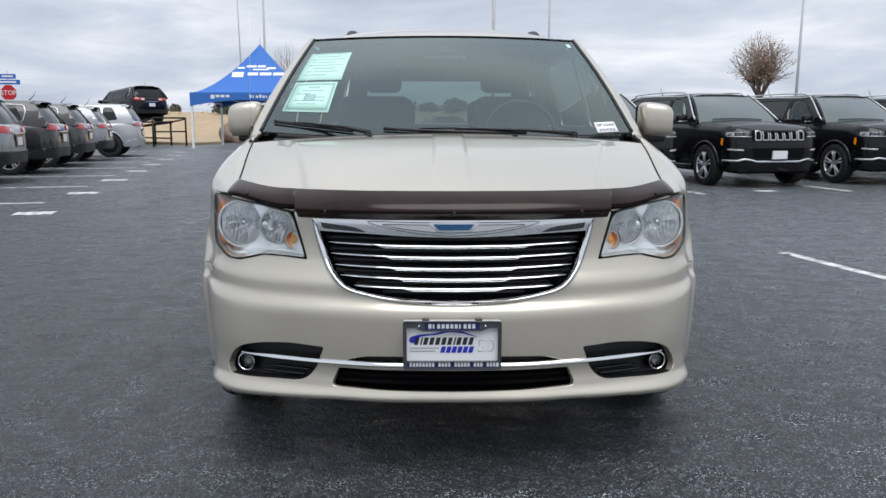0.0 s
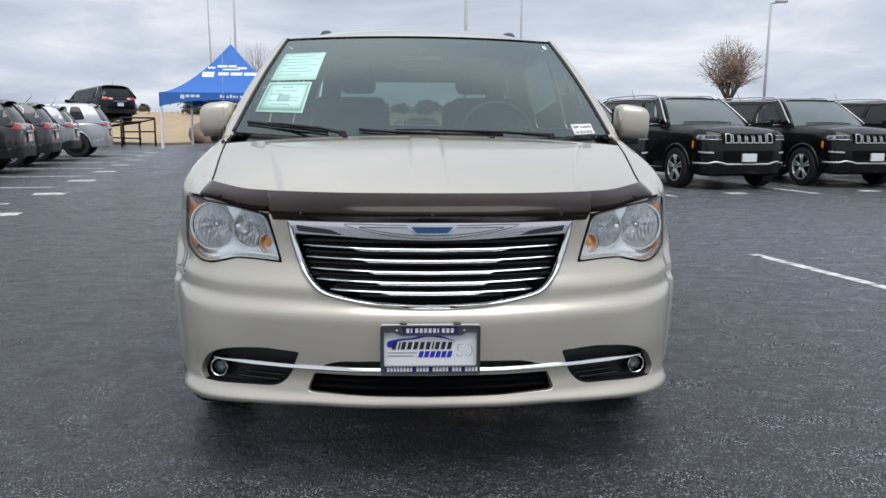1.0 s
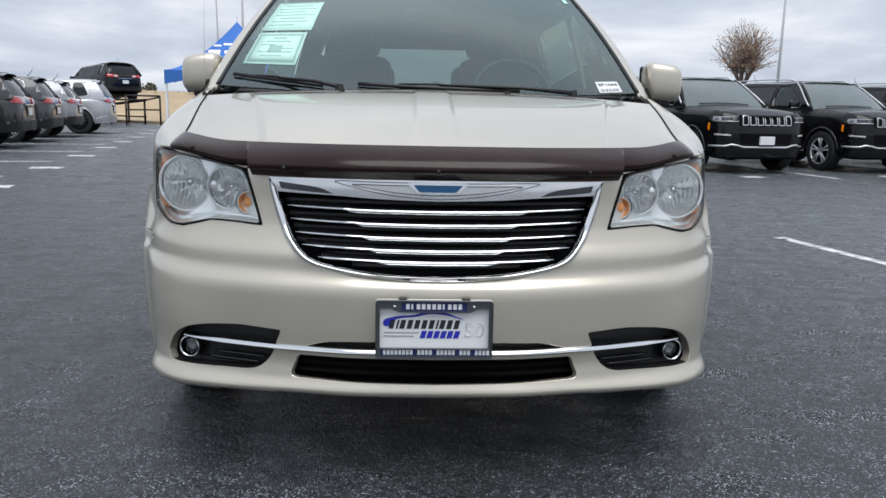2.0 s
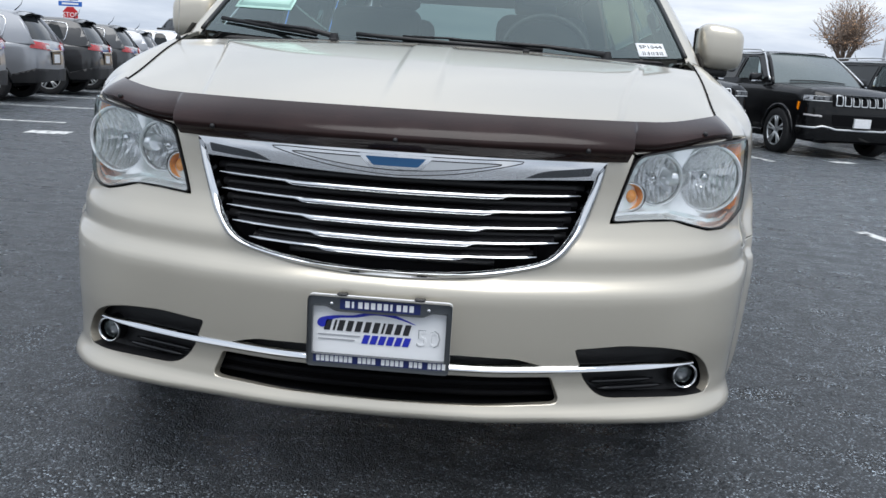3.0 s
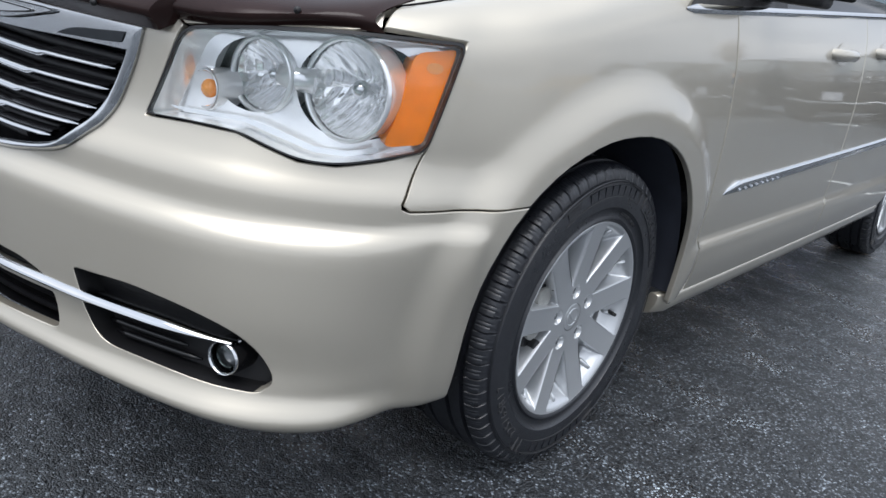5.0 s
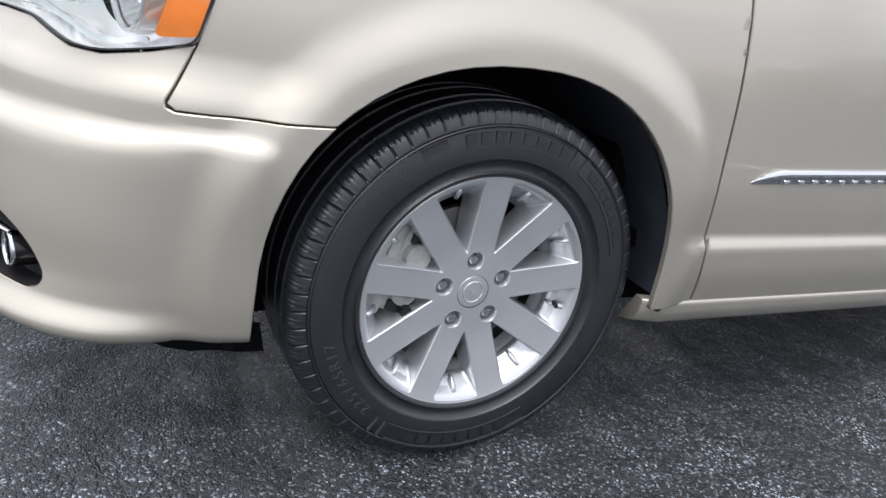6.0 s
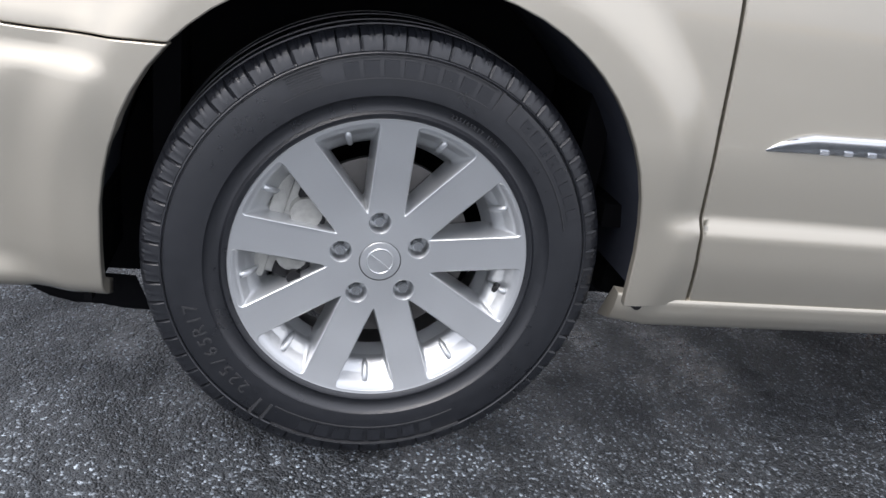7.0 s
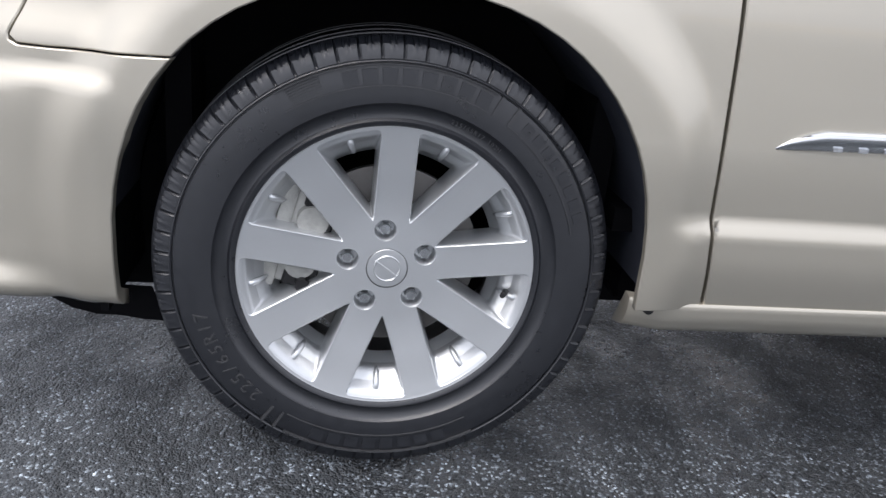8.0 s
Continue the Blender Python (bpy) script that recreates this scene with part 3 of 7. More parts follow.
def side_skin(y, z):
    """How far out the van's side stands at depth y and height z."""
    sa = arc_at(y)
    for _ in range(4):
        lo, hi_h = .9, h_limit(sa)
        for _ in range(24):
            c = (lo + hi_h) / 2
            lo, hi_h = (c, hi_h) if nose(sa, c)[2] < z else (lo, c)
        q = nose(sa, lo)
        sa += y - q[1]
    return max(q[0], .919 if y < 1.5 else .935 - .15 * (max(0, z - 1.10) / .55) ** 1.25 if z > 1.118 else 0)


for sgn in (1, -1):
    def patch_at(a, b, sgn=sgn):
        y = (1.145 + .20 * b) * (1 - a) + 1.74 * a
        z = belt_z(y) + (1.170 - belt_z(y)) * b
        return sgn * (side_skin(y, z) + .005), y, z

    def seal_at(a, b, sgn=sgn):
        y = 1.745 + 1.75 * a
        z = belt_z(y) + (1.172 - belt_z(y)) * b
        return sgn * (side_skin(y, z) + .004), y, z

    def belt_at(a, b, sgn=sgn):
        y = 1.135 + 3.45 * a
        w = b * math.tau
        full = smooth(0, .012, a)
        return sgn * (side_skin(y, min(belt_z(y), 1.19)) + .004 + .006 * full * math.cos(w)), y, belt_z(y) - .004 + .0105 * (.3 + .7 * full) * math.sin(w)
    for nm, fn, na, nb, mat, lb in (("mirror_patch", patch_at, 24, 6, BLACK, "black patch at the foot of the mirror"), ("window_seal", seal_at, 40, 3, GLOSSBLACK, "black seal under the side windows"), ("belt_moulding", belt_at, 90, 10, CHROME, "chrome belt moulding")):
        bm = grid_bm(fn, na, nb)
        if sgn < 0:
            bmesh.ops.reverse_faces(bm, faces=bm.faces)
        part(nm, bm, mat, VAN, lb, 50)


# hood
def top_pt(s):
    a = abs(s)
    return Vector((math.copysign(top_x(a), s) if a else 0, top_y(a), top_z(a)))


S_FRONT, S_REAR = .935, 1.60


def hood(a, b):
    F = top_pt(S_FRONT * a)
    R = Vector((.843 * a, 1.046 + .105 * (1 - a * a), 1.103 + .036 * (1 - a * a)))
    s = S_FRONT + (S_REAR - S_FRONT) * b
    L, Rt = top_pt(-s), top_pt(s)
    u = (a + 1) / 2
    c00, c10 = top_pt(-S_FRONT), top_pt(S_FRONT)
    c01, c11 = Vector((-.843, 1.046, 1.103)), Vector((.843, 1.046, 1.103))
    P = F * (1 - b) + R * b + L * (1 - u) + Rt * u - (c00 * (1 - u) * (1 - b) + c10 * u * (1 - b) + c01 * (1 - u) * b + c11 * u * b)
    P.z += .034 * math.sin(math.pi * min(1, b) ** .62) * (1 - a ** 4)
    x = abs(P.x)
    line = .485 + .20 * b  # creases each side, and a raised middle
    P.z += .011 * smooth(line + .016, line - .003, x) * smooth(0, .10, b) * smooth(1.0, .80, b)
    P.z += .006 * smooth(.060 + .009, .060 - .003, x) * smooth(.05, .45, b) * smooth(1.0, .93, b)
    return P


hb = grid_bm(hood, 240, 70, -1, 1, 0, 1)
rim = [e for e in hb.edges if e.is_boundary]
ext = bmesh.ops.extrude_edge_only(hb, edges=rim)
for v in ext["geom"]:
    if isinstance(v, bmesh.types.BMVert):
        v.co.z -= .014
for e in rim:
    e.smooth = False
HOOD = part("hood", hb, PAINT, VAN)
strip = [(.952, .940), (.90, .9295), (.70, .9095), (.585, .893), (.56, .905), (.3, .893), (0, .888)]
strip = [(s, h_limit(s)) for s in (.0, .2, .4, .6, .8, .93)] + strip
LEAD = [p for p in strip]
for lp in (LEAD, mirrored(LEAD)):
    part("hood_edge", panel_bm(lp, nose, (), .016, .01), PAINT, HOOD)
# dark tubes stand in for the shade in the gap beside the hood
for sgn in (1, -1):
    seam = [top_pt(sgn * (S_FRONT + (S_REAR + .10 - S_FRONT) * k / 24)) + Vector((sgn * .001, 0, .0012)) for k in range(25)]
    part("hood_gap_shade", tube_bm(seam, .0026, 6), DARK, HOOD)
for x in (-.345, .30):
    p = hood(x / .84, .985)
    part("washer_nozzle", box_bm(x - .011, x + .011, p.y - .02, p.y + .006, p.z - .004, p.z + .008, .003), BLACK, HOOD)

# grille: chrome surround, upper bar, black slats, chrome blades
GR = part("grille_surround", panel_bm(GRILLE, nose, [GRILLE_IN], .010, .03, .006), CHROME, VAN)


def along(line, t):
    """The point at a share t of a polyline's length."""
    ln = [0.0]
    for p, q in zip(line, line[1:]):
        ln.append(ln[-1] + math.dist(p, q))
    d = t * ln[-1]
    for k in range(len(line) - 1):
        if d <= ln[k + 1] or k == len(line) - 2:
            f = min(1, (d - ln[k]) / (ln[k + 1] - ln[k]))
            return line[k][0] + (line[k + 1][0] - line[k][0]) * f, line[k][1] + (line[k + 1][1] - line[k][1]) * f


RIM_OUT = catmull(GRILLE_HALF + [(0, .600)], 5, False)
RIM_IN = catmull(GRILLE_IN_HALF + [(0, .615)], 5, False)


def grille_rim(a, b):
    (s0, h0), (s1, h1) = along(RIM_OUT, 1 - abs(a)), along(RIM_IN, 1 - abs(a))
    s, h = s0 + (s1 - s0) * b, h0 + (h1 - h0) * b
    e = 1e-3
    n = (Vector(nose(s + e, h)) - Vector(nose(s - e, h))).cross(Vector(nose(s, h + e)) - Vector(nose(s, h - e))).normalized()
    q = Vector(nose(s, h)) + n * (.0055 + .0095 * math.sin(math.pi * b))
    return (math.copysign(q.x, a) if a else 0.0), q.y, q.z


rim_b = grid_bm(grille_rim, 160, 8, -1, 1)
bmesh.ops.recalc_face_normals(rim_b, faces=rim_b.faces)
part("grille_rim", rim_b, CHROME, GR)


def behind(d):
    def f(s, h):
        x, y, z = nose(s, h)
        return x * (1 - .3 * d), y + d, z
    return f


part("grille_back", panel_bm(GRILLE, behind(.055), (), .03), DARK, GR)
INSET_TRI = rounded([(.470, .860), (.462, .841), (.40, .836), (.305, .831), (.345, .848)], [.004, .006, .02, .004, .03], 4)
for lp in (INSET_TRI, mirrored(INSET_TRI)):
    part("bar_dark_shape", panel_bm(lp, nose, (), .012, .002, .0085), DARK_CHROME, GR, "dark metallic shape on the upper chrome bar")
BARS = [(.789, .445, .250), (.752, .434, .218), (.716, .415, .196), (.684, .390, .171), (.654, .337, .151)]
for hc, send, kink in BARS:
    def blade(a, b, hc=hc, send=send, kink=kink):
        s = a * send
        thick = .0048 + .0030 * smooth(kink + .022, kink - .004, abs(s))
        fade = smooth(1.0, .93, abs(a))
        h = hc + .006 * (abs(s) / send) ** 2 + .004 * smooth(kink - .004, kink + .022, abs(s)) - .004
        ang = b * math.tau
        x, y, z = nose(s, h)
        return x, y + .004 - .010 * math.cos(ang) * (.45 + .55 * fade), z + thick * (.35 + .65 * fade) * math.sin(ang)
    bl = part("grille_blade", grid_bm(blade, 90, 12, -1, 1), CHROME, GR)

    def fin(a, b, hc=hc, send=send, kink=kink):
        s = a * send * .985
        h = hc + .006 * (abs(s) / send) ** 2 + .004 * smooth(kink - .004, kink + .022, abs(s)) - .004
        x, y, z = nose(s, h)
        ang = b * math.tau
        return x * .99, y + .030 - .024 * math.cos(ang), z + .004 + .0045 * math.sin(ang) + .004 * (1 - math.cos(ang))
    part("blade_fin", grid_bm(fin, 60, 10, -1, 1), GLOSSBLACK, bl, "gloss black fin behind the chrome edge")
for hc in (.808, .770, .735, .700, .668, .640):
    send = .455 - (.80 - hc) * .42 if hc > .68 else .36 - (.68 - hc) * 3.0
    part("grille_slat", tube_bm([Vector(behind(.030)(s * send / 10, hc)) for s in range(-10, 11)], .009, 6), BLACK, GR)
for k in range(-4, 5):
    part("grille_rib", tube_bm([behind(.036)(k * .085, h) for h in (.63 + abs(k) * .006, .72, .82)], .003, 5), DARK, GR)
# wing badge on the upper bar: plain chrome lens with a blue bar
WING = catmull([(-.300, .868), (-.16, .8675), (-.08, .867), (0, .8665), (.08, .867), (.16, .8675), (.300, .868), (.22, .848), (.12, .831), (0, .823), (-.12, .831), (-.22, .848)], 4)
WING2 = [(s * .82, .849 + (h - .849) * .58) for s, h in WING]
bd = part("badge", panel_bm(WING, nose, (), .012, .008, .014), CHROME, GR)
for lp, g_ in ((WING, .0145), (WING2, .0175)):
    ring_ = [Vector(nose(s, h)) + Vector((s * .004, -g_, 0)) for s, h in lp]
    part("badge_line", tube_bm(ring_ + ring_[:1], .0011, 5), BLACK, bd)
part("badge_wing", panel_bm(WING2, nose, (), .012, .006, .017), SILVER, bd)
part("badge_frame", panel_bm(rounded([(-.088, .866), (.088, .866), (.058, .836), (-.058, .836)], .008), nose, (), .012, .006, .0195), CHROME, bd)
part("badge_bar", panel_bm(rounded([(-.070, .861), (.070, .861), (.052, .842), (-.052, .842)], .004), nose, (), .012, .004, .022), BADGE_BLUE, bd, "blue enamel bar")

# bug deflector on the hood's edge
def deflector_at(s, b):
    """b: 0 at the lower lip, 1 at the upper edge."""
    a = abs(s)
    wing_ = smooth(.552, .566, a)
    h0 = .876 + (.016 + .038 * smooth(.58, .93, a)) * wing_
    zt = .966 + .020 * smooth(.62, .95, a)
    end = smooth(.955, .90, a)
    x0, y0, z0 = nose(s, min(h0, h_limit(s)))
    x1, y1, z1 = top_pt(min(a, .95))
    x1 = math.copysign(x1, s)
    out = .031 - .021 * wing_
    nx, ny = -x0 * .35, .0
    q = b
    y_low, y_high = y0 - out, y1 + .028 - out * .2
    bow = -.020 * math.sin(math.pi * min(1, q * .85 + .15)) * (1 - .5 * wing_)
    x = x0 + (x1 - x0) * q + math.copysign(out * .35 * smooth(.3, .9, a), s)
    y = y_low + (y_high - y_low) * q ** 2.2 + bow + .022 * smooth(.38, 0, q)
    z = z0 + (zt - z0) * q * (1 - .0 * end)
    return x, y, z


db = grid_bm(lambda a, b: deflector_at(a, b), 320, 14, -.952, .952)
bmesh.ops.solidify(db, geom=db.faces[:], thickness=.004)
DEF = part("bug_deflector", db, SHIELD, HOOD, "smoked dark brown acrylic bug deflector", 40)
for s, b in ((-.80, .45), (-.44, .28), (0, .28), (.44, .28), (.80, .45)):
    p = Vector(deflector_at(s, b))
    sc = bmesh.new()
    bmesh.ops.create_uvsphere(sc, u_segments=10, v_segments=6, radius=.006, matrix=Matrix.Translation(p + Vector((0, -.003, 0))))
    part("fixing_screw", sc, BLACK, DEF, smooth_angle=60)

# headlamps
for sgn in (1, -1):
    flip = (lambda lp: lp) if sgn > 0 else mirrored
    base = part("headlamp", panel_bm(flip(HEADLAMP), nose, (), .016, .004, .003), LENS, VAN, "clear-lensed headlamp with amber side marker")
    base.visible_shadow = False
    cs, ch = sum(p[0] for p in HEADLAMP) / len(HEADLAMP), sum(p[1] for p in HEADLAMP) / len(HEADLAMP)
    inner = [(p[0] + (cs - p[0]) * .012, p[1] + (ch - p[1]) * .036) for p in HEADLAMP]
    part("gasket", panel_bm(flip(HEADLAMP), nose, [flip(inner)], .012, .01, .0045), GASKET, base)
    def bowl_wall(a, b, sgn=sgn):
        n = len(HEADLAMP)
        k = a * n
        i = int(k) % n
        f = k - int(k)
        p, q = HEADLAMP[i], HEADLAMP[(i + 1) % n]
        s, h = p[0] * (1 - f) + q[0] * f, p[1] * (1 - f) + q[1] * f
        sh = 1 - .12 * b
        x, y, z = nose(cs + (s - cs) * sh, ch + (h - ch) * sh)
        return sgn * (x - .02 * b), y + .085 * b, z
    part("lamp_wall", grid_bm(bowl_wall, len(HEADLAMP), 4), HOUSING, base)
    LAMPS = (("main_reflector", (.757, .385, .830), .078, .075), ("inner_reflector", (.615, .322, .826), .058, .06), ("turn_reflector", (.546, .258, .789), .030, .035))

    def deep(s, h):
        x, y, z = nose(s, h)
        return math.copysign(abs(x) - .018, x), y + .042 + .018 * smooth(.56, .70, abs(s)), z

    def arc_of_x(x, z):
        a, b = .3, 1.3
        for _ in range(30):
            c = (a + b) / 2
            a, b = (c, b) if deep(c, z)[0] < x else (a, c)
        return a
    holes = [[(arc_of_x(c[0] + (R + .004) * math.cos(k * math.tau / 36), c[2] + (R + .004) * math.sin(k * math.tau / 36)), c[2] + (R + .004) * math.sin(k * math.tau / 36)) for k in range(36)] for _, c, R, _ in LAMPS[:2]]
    part("lamp_housing", panel_bm(flip([(cs + (p[0] - cs) * .93, ch + (p[1] - ch) * .93) for p in HEADLAMP]), deep, [flip(q) for q in holes], .02), HOUSING, base)
    for nm, c, R, dep in LAMPS:
        m = Matrix.Translation((sgn * c[0], c[1], c[2])) @ Matrix.Rotation(sgn * radians(12 if R > .04 else 5), 4, "Z")
        prof = [(0, R)] + [(dep * (1 - (k / 8) ** 2), R * k / 8 * .97) for k in range(8, -1, -1)]
        mat = REFLECTOR if R > .04 else ORANGE_BULB
        flute = None
        if R > .07:
            flute = lambda u, r, k: (u + (.004 * ((k % 4) / 3.0) if .2 < r / .078 < .95 else 0), r)
        elif R > .04:
            flute = lambda u, r, k: (u + (.0035 * ((k % 6) / 5.0) if .3 < r / .06 < .95 else 0), r)
        rf = part(nm, moved(lathe_bm(prof, 48, axis="y", wave=flute), m), mat, base, smooth_angle=22)
        ringp = [(-.006 + .006 * math.cos(q * math.tau / 10), R + .0045 + .0045 * math.sin(q * math.tau / 10)) for q in range(10)] if R > .04 else [(-.002 + .002 * math.cos(q * math.tau / 10), R + .0015 + .002 * math.sin(q * math.tau / 10)) for q in range(10)]
        part("ring", moved(lathe_bm(ringp, 48, axis="y", closed=True), m), LAMP_CHROME, rf, smooth_angle=60)
        sleeve = [(-.004, R + .007), (.05, R + .005)]
        part("sleeve", moved(lathe_bm(sleeve, 40, axis="y"), m), HOUSING, rf, smooth_angle=60)
        if R > .04:
            bm = bmesh.new()
            bmesh.ops.create_uvsphere(bm, u_segments=16, v_segments=10, radius=.016 if R > .07 else .012, matrix=m @ Matrix.Translation((0, dep * .45, 0)))
            bmesh.ops.create_cone(bm, cap_ends=True, segments=14, radius1=.010, radius2=.008, depth=dep * .6, matrix=m @ Matrix.Translation((0, dep * .75, 0)) @ Matrix.Rotation(math.pi / 2, 4, "X"))
            part("bulb", bm, CHROME, rf, smooth_angle=50)
        else:
            bm = bmesh.new()
            bmesh.ops.create_uvsphere(bm, u_segments=16, v_segments=10, radius=.018, matrix=m @ Matrix.Translation((0, .012, 0)))
            part("bulb", bm, ORANGE_BULB, rf, smooth_angle=60)
    part("lamp_bridge", tube_bm([(sgn * .640, .335, .832), (sgn * .662, .350, .831), (sgn * .690, .372, .830)], [.020, .024, .022], 14), LAMP_CHROME, base)
    amber = rounded([(1.022, .906), (1.102, .919), (1.056, .760), (.980, .750), (.998, .79), (1.012, .85)], [.02, .012, .012, .02, .03, .03], 4)
    part("side_marker", panel_bm(flip(amber), lambda s, h: (lambda q: (math.copysign(abs(q[0]) - .010, q[0]), q[1] + .008, q[2]))(nose(s, h)), (), .012, .05), AMBER, base, "amber side marker")
    dimple = [(1.062 + .016 * math.cos(k * math.tau / 18), .886 + .009 * math.sin(k * math.tau / 18)) for k in range(18)]
    part("marker_bulb", panel_bm(flip(dimple), lambda s, h: (lambda q: (math.copysign(abs(q[0]) - .0092, q[0]), q[1] + .0075, q[2]))(nose(s, h)), (), .01), ORANGE_BULB, base, "darker bulb behind the amber lens")
    part("lamp_brow", panel_bm(flip(rounded([(.55, .755), (.56, .752), (.70, .755), (.77, .742), (.84, .729), (.90, .730), (.96, .743), (.955, .75), (.90, .738), (.84, .738), (.77, .752), (.70, .763)], .004)), lambda s, h: (lambda q: (q[0], q[1] + .02, q[2]))(nose(s, h)), (), .01, .006), LAMP_CHROME, base)

# fog pockets, lower intake, chrome strip
for sgn in (1, -1):
    flip = (lambda lp: lp) if sgn > 0 else mirrored
    fp = part("fog_pocket", panel_bm(flip([(p[0], p[1]) for p in FOG]), behind(.045), (), .02), BLACK, VAN, "black textured fog lamp pocket")
    def pocket_wall(a, b, sgn=sgn):
        n = len(FOG)
        k = a * n
        i = int(k) % n
        f = k - int(k)
        p, q = FOG[i], FOG[(i + 1) % n]
        x, y, z = nose(p[0] * (1 - f) + q[0] * f, p[1] * (1 - f) + q[1] * f)
        return sgn * x * (1 - .0135 * b), y + .046 * b, z
    part("pocket_wall", grid_bm(pocket_wall, len(FOG), 3), BLACK, fp)
    m = Matrix.Translation((sgn * .714, .216, .369)) @ Matrix.Rotation(sgn * radians(14), 4, "Z")
    part("fog_ring", moved(lathe_bm([(-.006 + .005 * math.cos(q * math.tau / 8), .0295 + .0028 * math.sin(q * math.tau / 8)) for q in range(8)], 40, axis="y", closed=True), m), CHROME, fp, smooth_angle=60)
    part("fog_bezel", moved(lathe_bm([(-.004, .032), (.05, .034)], 32, axis="y"), m), GLOSSBLACK, fp, smooth_angle=60)
    part("fog_reflector", moved(lathe_bm([(.006, .027), (.022, .018), (.028, 0)], 32, axis="y"), m), FOG_GREY, fp, smooth_angle=50)
    part("fog_lens", moved(lathe_bm([(.004, .028), (-.004, .016), (-.006, 0)], 32, axis="y"), m), LENS, fp, smooth_angle=60)
    for hz, s0, s1 in ((.362, .49, .66), (.345, .51, .69)):
        part("pocket_rib", tube_bm([behind(.030)(sgn * (s0 + (s1 - s0) * i / 8), hz) for i in range(9)], [.002, .006, .006, .006, .006, .006, .006, .005, .002], 6), GLOSSBLACK, fp)


def chrome_strip(a, b):
    s = a * .758
    t = smooth(1.0, .80, abs(a))
    h = .404 - .004 * abs(a) + .003 * a * a
    x, y, z = nose(s, h)
    ang = b * math.tau
    up = .0100 * (.25 + .75 * t)
    return x * (1 + .004), y + .010 - .020 * math.cos(ang) * (.55 + .45 * t), z + up * math.sin(ang) * (1.25 if math.sin(ang) > 0 else .8)


part("bumper_strip", grid_bm(chrome_strip, 120, 12, -1, 1), CHROME, VAN, "polished chrome bumper strip")
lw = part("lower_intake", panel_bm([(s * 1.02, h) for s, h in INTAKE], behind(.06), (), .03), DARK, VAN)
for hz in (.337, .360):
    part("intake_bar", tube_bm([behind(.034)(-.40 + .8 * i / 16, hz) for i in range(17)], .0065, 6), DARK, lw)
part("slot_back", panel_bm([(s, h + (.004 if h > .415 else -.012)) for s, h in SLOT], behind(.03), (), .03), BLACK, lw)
# dark air dam under the nose; unseen undertray and underbody added, blocking light
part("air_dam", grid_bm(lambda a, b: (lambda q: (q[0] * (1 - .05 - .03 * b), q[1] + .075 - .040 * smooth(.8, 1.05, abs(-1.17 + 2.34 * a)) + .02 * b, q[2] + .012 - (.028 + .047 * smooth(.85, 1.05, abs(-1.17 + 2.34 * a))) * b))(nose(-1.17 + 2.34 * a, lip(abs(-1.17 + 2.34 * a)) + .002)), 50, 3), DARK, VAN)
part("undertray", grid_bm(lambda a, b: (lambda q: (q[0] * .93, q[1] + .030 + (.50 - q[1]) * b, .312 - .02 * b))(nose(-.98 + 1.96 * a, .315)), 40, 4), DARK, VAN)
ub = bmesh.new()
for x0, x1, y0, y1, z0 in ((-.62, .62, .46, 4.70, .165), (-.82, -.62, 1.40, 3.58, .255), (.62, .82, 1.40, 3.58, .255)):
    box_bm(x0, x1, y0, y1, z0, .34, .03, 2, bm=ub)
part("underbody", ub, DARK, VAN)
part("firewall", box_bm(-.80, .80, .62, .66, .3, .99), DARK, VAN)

# wheel wells
for yc, hw in ((.967, .411), (4.033, .40)):
    for sgn in (1, -1):
        def liner(a, b, sgn=sgn, yc=yc, hw=hw):
            y, z = yc + (hw + .012) * math.cos(math.pi * (1.02 * a - .01)), .36 + .445 * math.sin(math.pi * (1.02 * a - .01))
            x1 = min(.974, nose(arc_at(y), max(.3, z))[0] - .010)
            return sgn * (.66 + (x1 - .66) * b), y, z
        part("wheel_liner", grid_bm(liner, 36, 2), LINER, VAN)
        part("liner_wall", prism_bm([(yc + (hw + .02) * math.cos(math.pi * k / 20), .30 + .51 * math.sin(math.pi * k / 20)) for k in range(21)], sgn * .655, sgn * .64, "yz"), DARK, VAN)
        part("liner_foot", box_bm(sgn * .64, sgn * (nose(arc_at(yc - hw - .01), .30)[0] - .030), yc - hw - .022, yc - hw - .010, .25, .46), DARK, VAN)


# ---- the van's cabin ----
def screen(a, b):
    """Windshield: a across from -1 to 1, b from foot to head."""
    foot = Vector((.862 * a, 1.175 + .115 * a * a, 1.118 + .028 * a * a))
    head = Vector((.735 * a, 2.135 + .085 * a * a, 1.663 - .014 * a ** 2))
    p = foot * (1 - b) + head * b
    p.y -= .055 * math.sin(math.pi * b) * (1 - .55 * a * a)
    p.z += .030 * math.sin(math.pi * b) * (1 - .55 * a * a)
    return p


ws = grid_bm(screen, 40, 24, -1, 1)
WS = part("windshield", ws, SCREEN_GLASS, VAN, "greenish laminated windshield")
WS.visible_shadow = False


def frit(a0, a1, b0, b1, na, nb):
    return grid_bm(lambda a, b: screen(a, b) + Vector((0, .004, -.004)), na, nb, a0, a1, b0, b1)


for nm, r in (("frit_band", (-1, 1, 0, .055, 40, 2)), ("frit_band", (-1, 1, .965, 1, 40, 2)), ("frit_band", (-1, -.972, 0, 1, 2, 24)), ("frit_band", (.972, 1, 0, 1, 2, 24))):
    part(nm, frit(*r), GLOSSBLACK, WS)
for sgn in (1, -1):
    part("screen_gasket", tube_bm([screen(sgn * 1.004, k / 16) + Vector((0, 0, .003)) for k in range(17)], .0075, 8), GASKET, WS)


